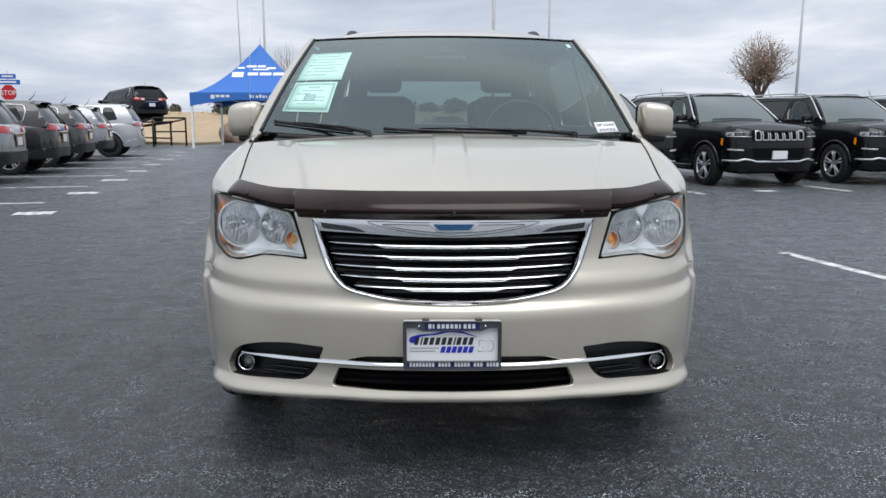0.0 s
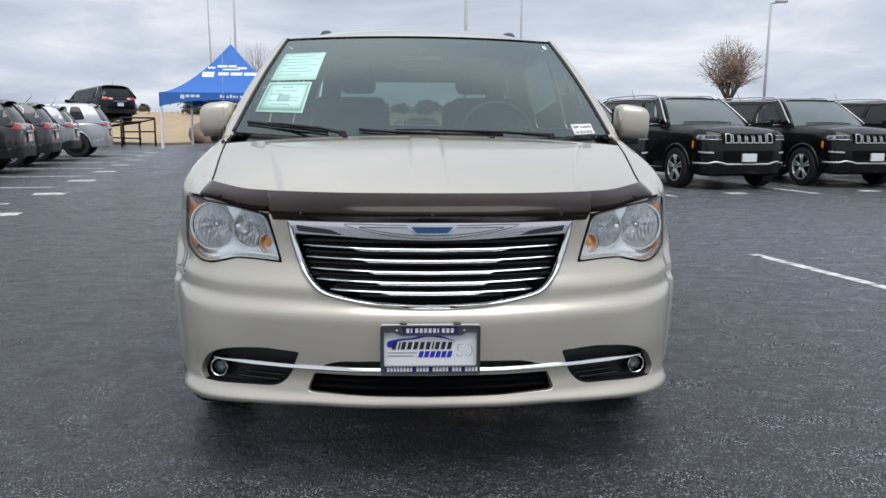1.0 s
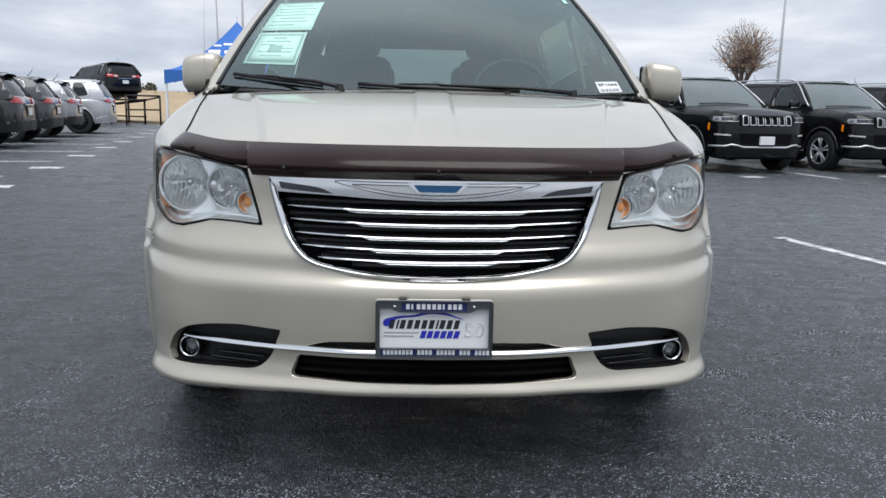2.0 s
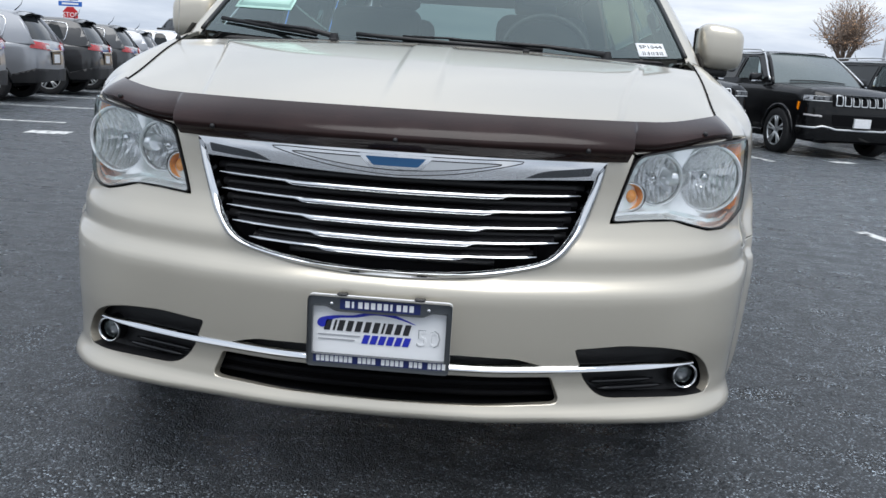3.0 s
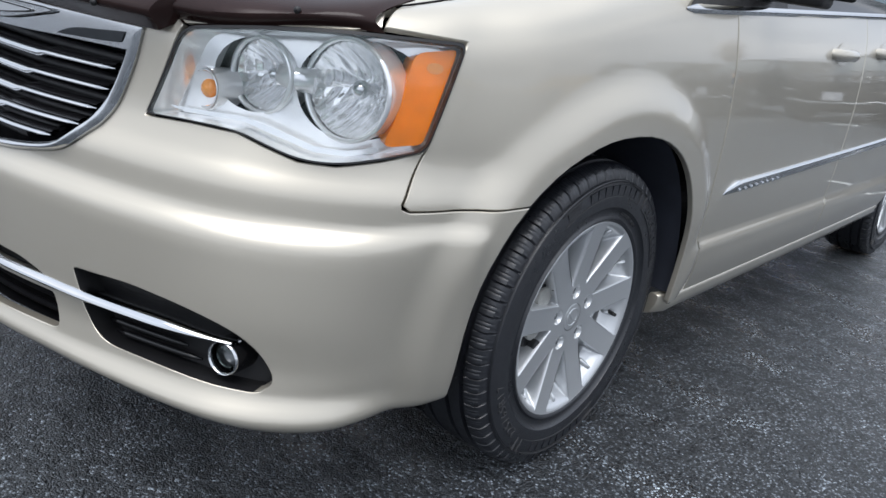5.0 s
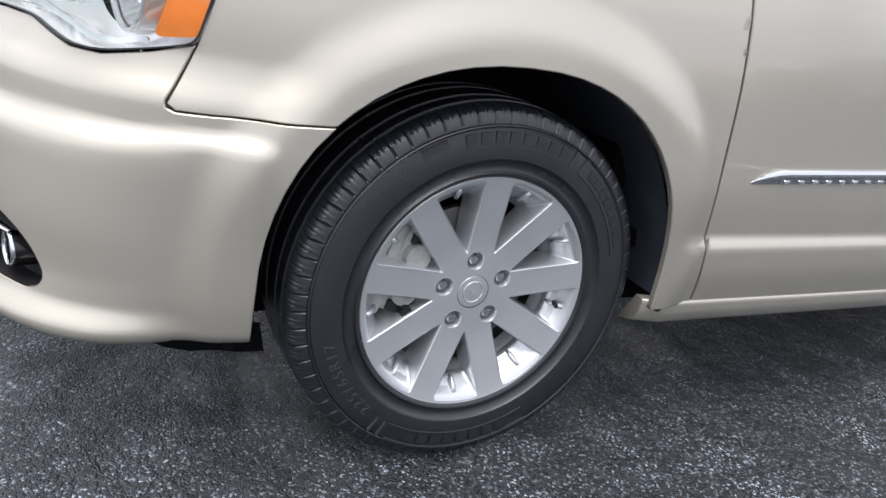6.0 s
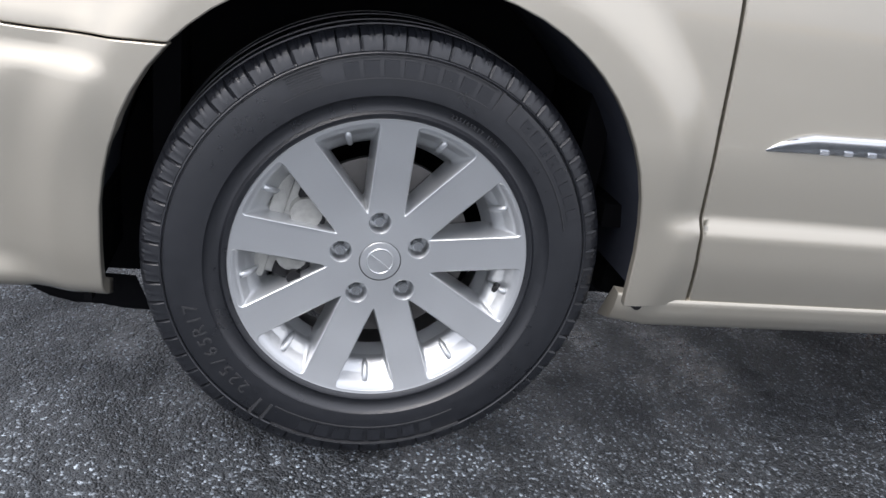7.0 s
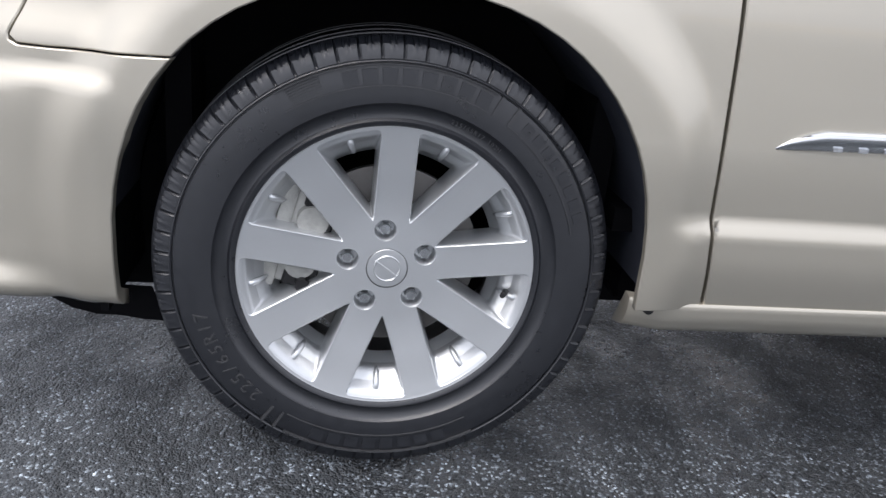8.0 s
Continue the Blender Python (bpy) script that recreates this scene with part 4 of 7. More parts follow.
def pillar_fn(sgn):
    def f(a, b):
        p = screen(sgn, b)
        q = Vector((sgn * (.932 - .155 * max(0, b) ** 1.15), p.y + .10 - .02 * b, p.z - .008 + .0 * b))
        r = p * (1 - a) + q * a
        k = math.sin(math.pi * a)
        return r + Vector((sgn * .014 * k, -.012 * k, .010 * k))
    return f


for sgn in (1, -1):
    bm = grid_bm(pillar_fn(sgn), 6, 20, 0, 1, -.06, 1.02)
    if sgn < 0:
        bmesh.ops.reverse_faces(bm, faces=bm.faces)
    bmesh.ops.recalc_face_normals(bm, faces=bm.faces)
    part("a_pillar", bm, PAINT, VAN)


def roof(a, b):
    y0, y1 = 2.128 + .085 * a * a, 4.95 - .08 * a * a
    y = y0 + (y1 - y0) * b
    crown = .100 * (1 - (1 - min(1, b / .26)) ** 2.2) - .03 * smooth(.7, 1.0, b)
    edge = 1 - abs(a) ** 3.2
    return Vector(((.738 + .045 * smooth(0, .1, b)) * a, y, 1.667 - .014 * a * a + crown * (.25 + .75 * edge) - .030 * abs(a) ** 6 * smooth(0, .1, b)))


rb = grid_bm(roof, 40, 60, -1, 1)
ROOF = part("roof", rb, PAINT, VAN)
for sgn in (1, -1):
    rail = [(sgn * .555, 2.46, 1.692), (sgn * .555, 2.56, 1.722), (sgn * .56, 2.74, 1.738), (sgn * .56, 3.5, 1.744), (sgn * .555, 4.4, 1.738), (sgn * .555, 4.56, 1.690)]
    part("roof_rail", tube_bm(catmull(rail, 4, False), .030, 8, flat=.45), BLACK, ROOF)


def cab(sgn):
    def f(y, z):
        t = max(0, (z - 1.10) / .55)
        return sgn * (.935 - .150 * t ** 1.25 - .02 * max(0, y - 4.2)), y, z
    return f


WINDOWS = [[(1.66, 1.165), (2.54, 1.165), (2.54, 1.585), (2.36, 1.585)], [(2.62, 1.165), (3.64, 1.165), (3.64, 1.585), (2.62, 1.585)], [(3.72, 1.165), (4.72, 1.165), (4.60, 1.575), (3.72, 1.585)]]
WINDOWS = [rounded(w, .05, 4) for w in WINDOWS]
SIDE = [(1.43, 1.118), (4.99, 1.118), (4.86, 1.62), (4.7, 1.642), (2.36, 1.642), (2.26, 1.62)]
for sgn in (1, -1):
    bm = panel_bm(SIDE, cab(sgn), WINDOWS, .06, .012)
    bmesh.ops.recalc_face_normals(bm, faces=bm.faces)
    sd = part("cabin_side", bm, PAINT, VAN)
    for k, w in enumerate(WINDOWS):
        gb_ = panel_bm(w, cab(sgn), (), .08)
        if sgn < 0:
            bmesh.ops.reverse_faces(gb_, faces=gb_.faces)
        g = part("side_window", gb_, GLASS if k == 0 else TINTED, sd)
        g.visible_shadow = False
        g.location.x = -sgn * .006
    # door mirror: shell, black base, glass
    m = Matrix.Translation((sgn * 1.062, 1.60, 1.197))
    bm = bmesh.new()
    bmesh.ops.create_uvsphere(bm, u_segments=28, v_segments=18, radius=1)
    for v in bm.verts:
        c = [math.copysign(abs(q) ** .52, q) for q in v.co]
        taper = 1 - .12 * (sgn * c[0] + 1) / 2 * (1 if c[2] > 0 else .25)
        v.co = Vector((c[0] * .085, c[1] * (.085 if c[1] < 0 else .045), c[2] * .087 * taper + .008 - .006 * sgn * c[0]))
    mi = part("door_mirror", moved(bm, m), PAINT, VAN, "champagne door mirror on black base", smooth_angle=60)
    mi.location.x = .066 if sgn < 0 else -.009
    part("mirror_base", box_bm(sgn * .90, sgn * 1.10, 1.555, 1.645, 1.094, 1.132, .014, 3), BLACK, mi)
    part("mirror_glass", box_bm(sgn * .985, sgn * 1.14, 1.644, 1.648, 1.13, 1.262, .001, 1), CHROME, mi)
    part("mirror_rim", box_bm(sgn * .975, sgn * 1.15, 1.628, 1.644, 1.118, 1.274, .01, 2), BLACK, mi)
    part("mirror_sail", prism_bm([(1.43, 1.125), (1.66, 1.125), (1.66, 1.20)], sgn * .925, sgn * .945, "yz"), BLACK, mi)

part("headliner", grid_bm(lambda a, b: roof(a * .96, .03 + b * .96) + Vector((0, 0, -.05)), 16, 12, -1, 1), SEAT, VAN)
# tailgate above the belt, with its window
TG = [(-.88, 1.118), (.88, 1.118), (.785, 1.62), (.74, 1.70), (-.74, 1.70), (-.785, 1.62)]
TGW = rounded([(-.72, 1.17), (.72, 1.17), (.62, 1.55), (-.62, 1.55)], .06, 4)
gate = lambda x, z: (x, 5.08 - .24 * ((z - 1.1) / .55) - .05 * x * x, z)
tb = panel_bm(TG, gate, [TGW], .07, .02)
bmesh.ops.recalc_face_normals(tb, faces=tb.faces)
tg = part("tailgate", tb, PAINT, VAN)
g = part("rear_window", panel_bm(TGW, gate, (), .1), REAR_GLASS, tg)
g.visible_shadow = False

# cowl, wipers
part("cowl", grid_bm(lambda a, b: Vector((.85 * a, 1.06 + .105 * (1 - a * a) + .16 * b, 1.088 + .036 * (1 - a * a) + .004 * b)), 30, 4, -1, 1), BLACK, VAN)


def wiper(a0, a1, b0, b1, pivot):
    """An arm from the cowl and a blade lying on the glass between two places."""
    A, B = screen(a0, b0), screen(a1, b1)
    off = Vector((0, -.012, .016))
    mid_ = (A + B) / 2
    w = part("wiper", tube_bm([screen(a0 + (a1 - a0) * k / 10, b0 + (b1 - b0) * k / 10) + Vector((0, -.006, .007)) for k in range(11)], .0042, 6, flat=2.0), BLACK, VAN)
    P = Vector(pivot)
    part("wiper_arm", tube_bm([P, P + Vector((0, 0, .02)), P * .6 + mid_ * .4 + off * 1.6, mid_ + off], [.012, .010, .007, .005], 8), BLACK, w)
    part("wiper_bridge", tube_bm([A * .75 + B * .25 + off * .8, mid_ + off * 1.2, A * .25 + B * .75 + off * .8], .0045, 6), BLACK, w)
    part("wiper_cap", moved(lathe_bm([(.03, 0), (.03, .012), (.01, .018), (-.02, .018)], 14, axis="z"), Matrix.Translation(P)), BLACK, w, smooth_angle=40)


wiper(-.95, -.50, .075, .028, (-.36, 1.175, 1.126))
wiper(-.34, .42, .050, .020, (.58, 1.20, 1.120))
part("cowl_rib", tube_bm([(-.84 + 1.68 * k / 20, 1.085 + .105 * (1 - (-1 + k / 10) ** 2), 1.098 + .036 * (1 - (-1 + k / 10) ** 2)) for k in range(21)], .008, 6), BLACK, VAN)

# paper sheets and stickers on the glass
def sheet(name, a0, a1, b0, b1, mat, lift, parent=WS, label="", n=4):
    """A thin sheet laid on the windshield between two widths and two heights of it."""
    def f(a, b):
        e = .01
        u, v = screen(a + e, b) - screen(a - e, b), screen(a, b + e) - screen(a, b - e)
        nn = u.cross(v).normalized()
        return screen(a, b) + (nn if nn.y < 0 else -nn) * lift
    bm = grid_bm(f, n, n, a0, a1, b0, b1)
    bmesh.ops.solidify(bm, geom=bm.faces[:], thickness=.0005)
    return part(name, bm, mat, parent, label)


S1 = sheet("paper_sheet", -.940, -.652, .465, .785, MINT, .0020, WS, "pale green printed paper sheet")
S2 = sheet("paper_sheet", -.938, -.668, .172, .445, MINT, .0020, WS, "pale green framed paper sheet")
for k, (x0, x1) in enumerate(((.12, .88), (.2, .8), (.1, .9), (.15, .7), (.1, .9), (.25, .75), (.12, .86), (.1, .6))):
    b = .775 - .036 * k
    sheet("print_bar", -.940 + .288 * x0, -.940 + .288 * x1, b - .0035, b + .0035, MINT_INK, .0028, S1)
sheet("printed_frame", -.928, -.678, .188, .430, MINT_INK, .0026, S2)
sheet("paper_field", -.916, -.690, .208, .412, MINT, .0032, S2)
for k, (x0, x1) in enumerate(((.35, .65), (.2, .8), (.1, .45), (.55, .9), (.1, .9), (.2, .7))):
    b = .39 - .030 * k
    sheet("print_bar", -.916 + .226 * x0, -.916 + .226 * x1, b - .004, b + .004, MINT_INK, .0038, S2)
sheet("print_block", -.84, -.77, .265, .325, MINT_INK, .0038, S2)
sheet("glass_sticker", .915, .945, .885, .935, MINT, .0020)
TAG = sheet("stock_tag", .812, .930, .008, .090, WHITE, .0025, WS, "white stock number tag")
o = screen(.871, .064)
u, v = (screen(.881, .064) - screen(.861, .064)).normalized(), (screen(.871, .08) - screen(.871, .05)).normalized()
v = (v - u * v.dot(u)).normalized()
nn = u.cross(v)
part("stock_number", moved(letters_bm("SP1044", .029, .0003), Matrix.Translation(o + nn * .0040) @ Matrix((u, v, nn)).transposed().to_4x4()), INK, TAG, "printed number")
for k in range(16):
    a = .823 + .006 * k + .0008 * (k * k % 3)
    sheet("barcode_bar", a, a + .0018 + .0012 * (k * 7 % 3), .016, .038, INK if k % 2 else GREY_INK, .0034, TAG, n=1)
sheet("rear_view_mount", -.03, .03, .80, .86, BLACK, -.006)
part("rear_view_mirror", box_bm(-.12, .12, 1.93, 1.965, 1.475, 1.545, .02, 3), BLACK, VAN)

# inside: dashboard, wheel, seats
part("dashboard", grid_bm(lambda a, b: Vector((.80 * a, 1.22 + .50 * b, 1.10 + .035 * math.sin(math.pi * min(1, b * 1.1)) - .22 * smooth(.75, 1, b))), 20, 12, -1, 1), SEAT, VAN)
part("cabin_floor", box_bm(-.88, .88, 1.35, 5.0, .42, .46), DARK, VAN)
part("bulkhead", box_bm(-.85, .85, 1.30, 1.34, .4, 1.06), DARK, VAN)
sw = part("steering_wheel", moved(lathe_bm([(.016 * math.cos(q * math.tau / 8), .185 + .016 * math.sin(q * math.tau / 8)) for q in range(8)], 36, axis="y", closed=True), Matrix.Translation((.40, 1.78, 1.13)) @ Matrix.Rotation(radians(-25), 4, "X")), BLACK, VAN, smooth_angle=60)
part("wheel_boss", box_bm(.33, .47, 1.765, 1.79, 1.08, 1.17, .02, 2), BLACK, sw)


def seat(x, y, w=.50):
    s_ = part("seat", box_bm(x - w / 2, x + w / 2, y - .50, y, .60, .76, .06, 3), SEAT, VAN, smooth_angle=50)
    bk = box_bm(-w * .46, w * .46, -.07, .07, 0, .64, .068, 4)
    part("backrest", moved(bk, Matrix.Translation((x, y, .72)) @ Matrix.Rotation(radians(-12), 4, "X")), SEAT, s_, smooth_angle=50)
    part("headrest", moved(box_bm(-.13, .13, -.05, .05, 0, .20, .05, 3), Matrix.Translation((x, y + .17, 1.40)) @ Matrix.Rotation(radians(-8), 4, "X")), SEAT, s_, smooth_angle=50)


for x, y in ((-.42, 2.45), (.42, 2.45), (-.42, 3.35), (.42, 3.35)):
    seat(x, y)
# whip aerial on the fender
ab = nose(-1.62, h_limit(1.62) - .012)
an = part("aerial", tube_bm([(ab[0], ab[1], ab[2]), (ab[0], ab[1] + .03, ab[2] + .3), (ab[0], ab[1] + .06, ab[2] + .60)], [.0010, .0008, .0006], 6), SILVER, VAN)
part("aerial_foot", moved(lathe_bm([(-.004, .009), (.004, .009), (.012, .004), (.016, 0)], 14, axis="z"), Matrix.Translation(ab)), BLACK, an, smooth_angle=50)

# front licence plate with a dealer frame: writing kept as plain bars
PZ, PX = .4845, -.007
outer = rounded([(PX - .1575, PZ - .080), (PX + .1575, PZ - .080), (PX + .1575, PZ + .080), (PX - .1575, PZ + .080)], .010, 4)
PLATE = part("licence_plate", prism_bm(outer, .004, .011), WHITE, VAN, "white dealer plate in a grey frame")
part("plate_frame", panel_bm(outer, lambda x, z: (x, 0, z), [rounded([(PX - .146, PZ - .052), (PX + .146, PZ - .052), (PX + .146, PZ + .058), (PX + .115, PZ + .058), (PX + .095, PZ + .048), (PX - .095, PZ + .048), (PX - .115, PZ + .058), (PX - .146, PZ + .058)], .004, 2)], .02, -.012), FRAME_GREY, PLATE)


def flat(name, x0, x1, z0, z1, mat, y=.0, slant=0.0):
    lp = [(x0 - slant, z0), (x1 - slant, z0), (x1 + slant, z1), (x0 + slant, z1)]
    return part(name, prism_bm([(PX + a, PZ + b) for a, b in lp], y - .0012, y), mat, PLATE)


flat("print_band", -.144, .144, -.0735, -.0545, NAVY, -.0005)
flat("print_band", -.088, .088, .0505, .0735, NAVY, -.0005)
for k in range(11):  # upper line: eleven letter bars
    flat("print_bar", -.076 + k * .0140, -.076 + k * .0140 + (.0095 if k not in (1, 7) else .005), .055, .0695, WHITE, -.0018)
x = -.137
for word in (8, 4, 5, 3, 4):  # lower line: five words of letter bars
    for k in range(word):
        flat("print_bar", x, x + .0078, -.071, -.0575, WHITE, -.0018)
        x += .0103
    x += .0105
x = -.120
for k in range(11):  # large name, slanted bars
    w = .0158 if k not in (1, 7) else .006
    flat("print_bar", x, x + w * .82, .0, .024, INK, .0035, .003)
    x += w + .0036
x = -.036
for k in range(6):
    flat("print_bar", x, x + .0138, -.026, -.006, BLUE, .0035, .003)
    x += .0180
for k in range(2):
    flat("print_bar", -.135, -.042 - .012 * k, -.012 - .010 * k, -.009 - .010 * k, GREY_INK, .0035)
SWOOSH = catmull([(-.137, .012), (-.132, .026), (-.10, .034), (-.06, .037), (-.03, .045), (.0, .048), (.035, .043), (.08, .025), (.035, .037), (-.01, .041), (-.05, .033), (-.09, .029), (-.115, .020), (-.118, .010), (-.128, .006)], 4)
part("print_swoosh", prism_bm([(PX + a, PZ + b) for a, b in SWOOSH], .0023, .0035), BLUE, PLATE)
m50 = Matrix.Translation((PX + .108, .0035, PZ - .006)) @ Matrix.Rotation(math.pi / 2, 4, "X")
part("print_number", moved(letters_bm("50", .056, .0006), m50), GREY_INK, PLATE)
m50 = Matrix.Translation((PX + .108, .0026, PZ - .006)) @ Matrix.Rotation(math.pi / 2, 4, "X")
part("print_number", moved(letters_bm("50", .050, .0006), m50), WHITE, PLATE)
for sx in (-.085, .085):
    part("plate_bracket", box_bm(PX + sx - .012, PX + sx + .012, .004, .020, PZ + .070, PZ + .0835, .002, 1), BLACK, PLATE)
    part("plate_screw", moved(lathe_bm([(-.004, 0), (-.004, .004), (0, .005)], 12, axis="y"), Matrix.Translation((PX + sx * 1.25, -.001, PZ + .062))), CHROME, PLATE)


# ---- the van's wheels ----
def road_tyre(R=.3575, half=.112, rim=.226, blocks=66):
    """A tyre turned round x, outer side at +x, with shoulder blocks and grooves in the tread."""
    prof = [(.100, rim - .004), (.104, rim), (.1095, rim + .005), (.1120, rim + .009), (.1125, rim + .012), (.1075, rim + .016), (.1060, rim + .022), (.1085, rim + .031), (.1130, rim + .0370), (.1160, rim + .0385), (.1172, rim + .050), (.1170, rim + .072), (.1148, rim + .090), (.1142, rim + .0930), (.1112, rim + .0945), (.1111, rim + .0952), (.1096, rim + .0958), (.1110, rim + .0964), (.1108, rim + .0986), (.1094, rim + .0992), (.1106, rim + .0998),
            (.1095, rim + .108), (.1045, rim + .120), (.098, R - .0065), (.088, R - .0028), (.076, R - .0008), (.0745, R - .009), (.0655, R - .009), (.064, R - .0004), (.036, R), (.0345, R - .009), (.0255, R - .009), (.024, R)]
    prof = prof + [(-u, r) for u, r in prof[::-1]]
    n = blocks * 16

    def wave(u, r, k):
        ph = k % 16
        if r > rim + .103 and abs(u) > .08:
            if ph == 0 or (ph == 1 and r < rim + .115):
                r -= .0050
                u *= .984
            elif ph in (6, 10) and r > rim + .112:
                r -= .0016
            elif ph in (3, 4, 5) and .105 < r - rim < .112:
                u *= .994
        return u, r
    return lathe_bm(prof, n, wave=wave)


def ring_text(text, size, r, angle, depth, flip=False):
    """Letters set one by one round a circle in the yz plane, facing +x. angle: degrees clockwise from the top, as seen from +x."""
    bm = bmesh.new()
    step = size * .66 / r
    for i, c in enumerate(text):
        if c == " ":
            continue
        a = radians(angle) + (i - (len(text) - 1) / 2) * step
        one = letters_bm(c, size, depth)
        # letter plane xy -> (y, z); seen from +x, y runs to the right
        m = Matrix(((0, 0, 1, 0), (1, 0, 0, 0), (0, 1, 0, 0), (0, 0, 0, 1)))
        rot = Matrix.Rotation(-a, 4, "X")
        one = moved(one, rot @ Matrix.Translation((0, 0, r)) @ m)
        me = bpy.data.meshes.new("tmp")
        one.to_mesh(me)
        one.free()
        bm.from_mesh(me)
        bpy.data.meshes.remove(me)
    return bm


def ring_bar(r0, r1, a0, a1, x, thick=.0012, n=8):
    bm = bmesh.new()
    lp = [(r0 * math.sin(radians(a0 + (a1 - a0) * k / n)), r0 * math.cos(radians(a0 + (a1 - a0) * k / n))) for k in range(n + 1)]
    lp += [(r1 * math.sin(radians(a1 + (a0 - a1) * k / n)), r1 * math.cos(radians(a1 + (a0 - a1) * k / n))) for k in range(n + 1)]
    return prism_bm(lp, x - .004, x + thick, "yz")


def polar(r, deg, x=0.0):
    a = radians(deg)
    return Vector((x, r * math.sin(a), r * math.cos(a)))


def alloy(parent):
    """Nine-spoke alloy rim turned to +x."""
    R = .229
    prof = [(.030, R - .052), (.052, R - .040), (.085, R - .024), (.096, R - .016), (.104, R - .012), (.1075, R - .006), (.1095, R), (.106, R + .003), (.098, R + .002)]
    rim = part("rim", lathe_bm(prof, 108), SILVER, parent, "silver nine-spoke alloy rim", 35)
    barrel = [(.052, R - .030), (.02, R - .030), (-.04, R - .030), (-.10, R - .012), (-.106, R)]
    part("rim_barrel", lathe_bm(barrel, 72), SHADED_ALLOY, rim, smooth_angle=35)
    dish = spline([0, .03, .05, .085, .12, .16, .20, .230], [.0905, .0905, .0905, .0910, .0935, .0985, .1040, .1095])
    face_fn = lambda y, z: (dish(math.hypot(y, z)), y, z)

    def gap(k, w, r0, r1, rad_in, rad_out):
        """The outline of the gap between two spokes: w is half a spoke's width."""
        c = radians(21 + 40 * k)

        def edge(r, sg):
            t = c + sg * (radians(20) - math.asin(w / r))
            return r * math.sin(t), r * math.cos(t)
        q = radians(20) - math.asin(w / r1)
        arc = [(r1 * math.sin(c + q * f), r1 * math.cos(c + q * f)) for f in (-.5, 0, .5)]
        lp = [edge(r0, -1), edge(r1, -1)] + arc + [edge(r1, 1), edge(r0, 1)]
        return rounded(lp, [rad_in, rad_out, .012, .012, .012, rad_out, rad_in], 6)

    mouths = []
    for k in range(9):
        mouth, soft, floor_ = gap(k, .0268, .0815, .2248, .006, .010), gap(k, .0284, .0850, .2232, .006, .010), gap(k, .0305, .0940, .1880, .006, .010)
        mouths.append(mouth)
        bm = bmesh.new()
        rows = [[face_fn(*p) for p in mouth]]
        rows.append([(dish(math.hypot(a, b)) - .0006, a, b) for a, b in [(m[0] * .6 + n[0] * .4, m[1] * .6 + n[1] * .4) for m, n in zip(mouth, soft)]])
        rows.append([(dish(math.hypot(a, b)) - .0022, a, b) for a, b in soft])
        for f in (.25, .5, .75, .93):
            rows.append([(x0 + (.0640 - x0) * f, a + (c_ - a) * f, b + (d - b) * f) for (x0, a, b), (c_, d) in zip(rows[2], floor_)])
        rows.append([(.0610, a, b) for a, b in floor_])
        rows.append([(.0360, a * 1.012, b * 1.012) for a, b in floor_])
        vs = [[bm.verts.new(q) for q in r] for r in rows]
        for A, B in zip(vs, vs[1:]):
            for i in range(len(A)):
                j = (i + 1) % len(A)
                bm.faces.new((A[i], A[j], B[j], B[i])).smooth = True
        bmesh.ops.recalc_face_normals(bm, faces=bm.faces)
        part("spoke_gap", bm, SILVER, rim, smooth_angle=50)
    holes = mouths[:]
    for k in range(5):
        p = polar(.0635, -6 + 72 * k)
        holes.append([(p.y + .0176 * math.cos(q * math.tau / 28), p.z + .0176 * math.sin(q * math.tau / 28)) for q in range(28)])
    holes.append([(.0330 * math.cos(q * math.tau / 60), .0330 * math.sin(q * math.tau / 60)) for q in range(60)])
    rimline = [(.2290 * math.cos(q * math.tau / 120), .2290 * math.sin(q * math.tau / 120)) for q in range(120)]
    part("spoke_face", panel_bm(rimline, face_fn, holes, .0075), SILVER, rim)
    for k in range(9):
        d2 = 21 + 40 * k
        part("rim_rib", tube_bm([polar(.187, d2, .067), polar(.192, d2, .0765), polar(.204, d2, .0890), polar(.212, d2, .0950), polar(.215, d2, .0950)], [.002, .0048, .0052, .0046, .001], 10), SILVER, rim)
    for k in range(5):
        deg = -6 + 72 * k
        c = polar(.0635, deg)
        m = Matrix.Translation((0, c.y, c.z))
        part("lug_well", moved(lathe_bm([(.0912, .0178), (.0902, .0170), (.0600, .0158), (.0595, .0)], 28), m), SILVER, rim, smooth_angle=40)
        nut = bmesh.new()
        bmesh.ops.create_cone(nut, cap_ends=True, segments=6, radius1=.0110, radius2=.0108, depth=.018, matrix=m @ Matrix.Translation((.0730, 0, 0)) @ Matrix.Rotation(math.pi / 2, 4, "Y"))
        bmesh.ops.create_cone(nut, cap_ends=True, segments=20, radius1=.0096, radius2=.0072, depth=.003, matrix=m @ Matrix.Translation((.0835, 0, 0)) @ Matrix.Rotation(math.pi / 2, 4, "Y"))
        part("lug_nut", nut, CHROME, rim, smooth_angle=30)
    cap = part("centre_cap", lathe_bm([(.080, .0322), (.0895, .0322), (.0906, .0312), (.0908, .029), (.0908, 0)], 48), SILVER, rim, "silver centre cap with an embossed mark", 35)
    part("cap_ring", lathe_bm([(.0908 + .0012 * math.cos(q), .0205 + .0012 * math.sin(q)) for q in (0, 1.57, 3.14, 4.71)], 40, closed=True), SILVER, cap, smooth_angle=60)
    part("cap_mark", moved(prism_bm(catmull([(-.024, .004), (0, .0005), (.024, -.006), (.004, -.006), (-.008, -.001)], 3), .0905, .0926, "yz"), Matrix.Rotation(radians(-24), 4, "X")), SILVER, cap)
    vs = polar(.199, 100, .083)
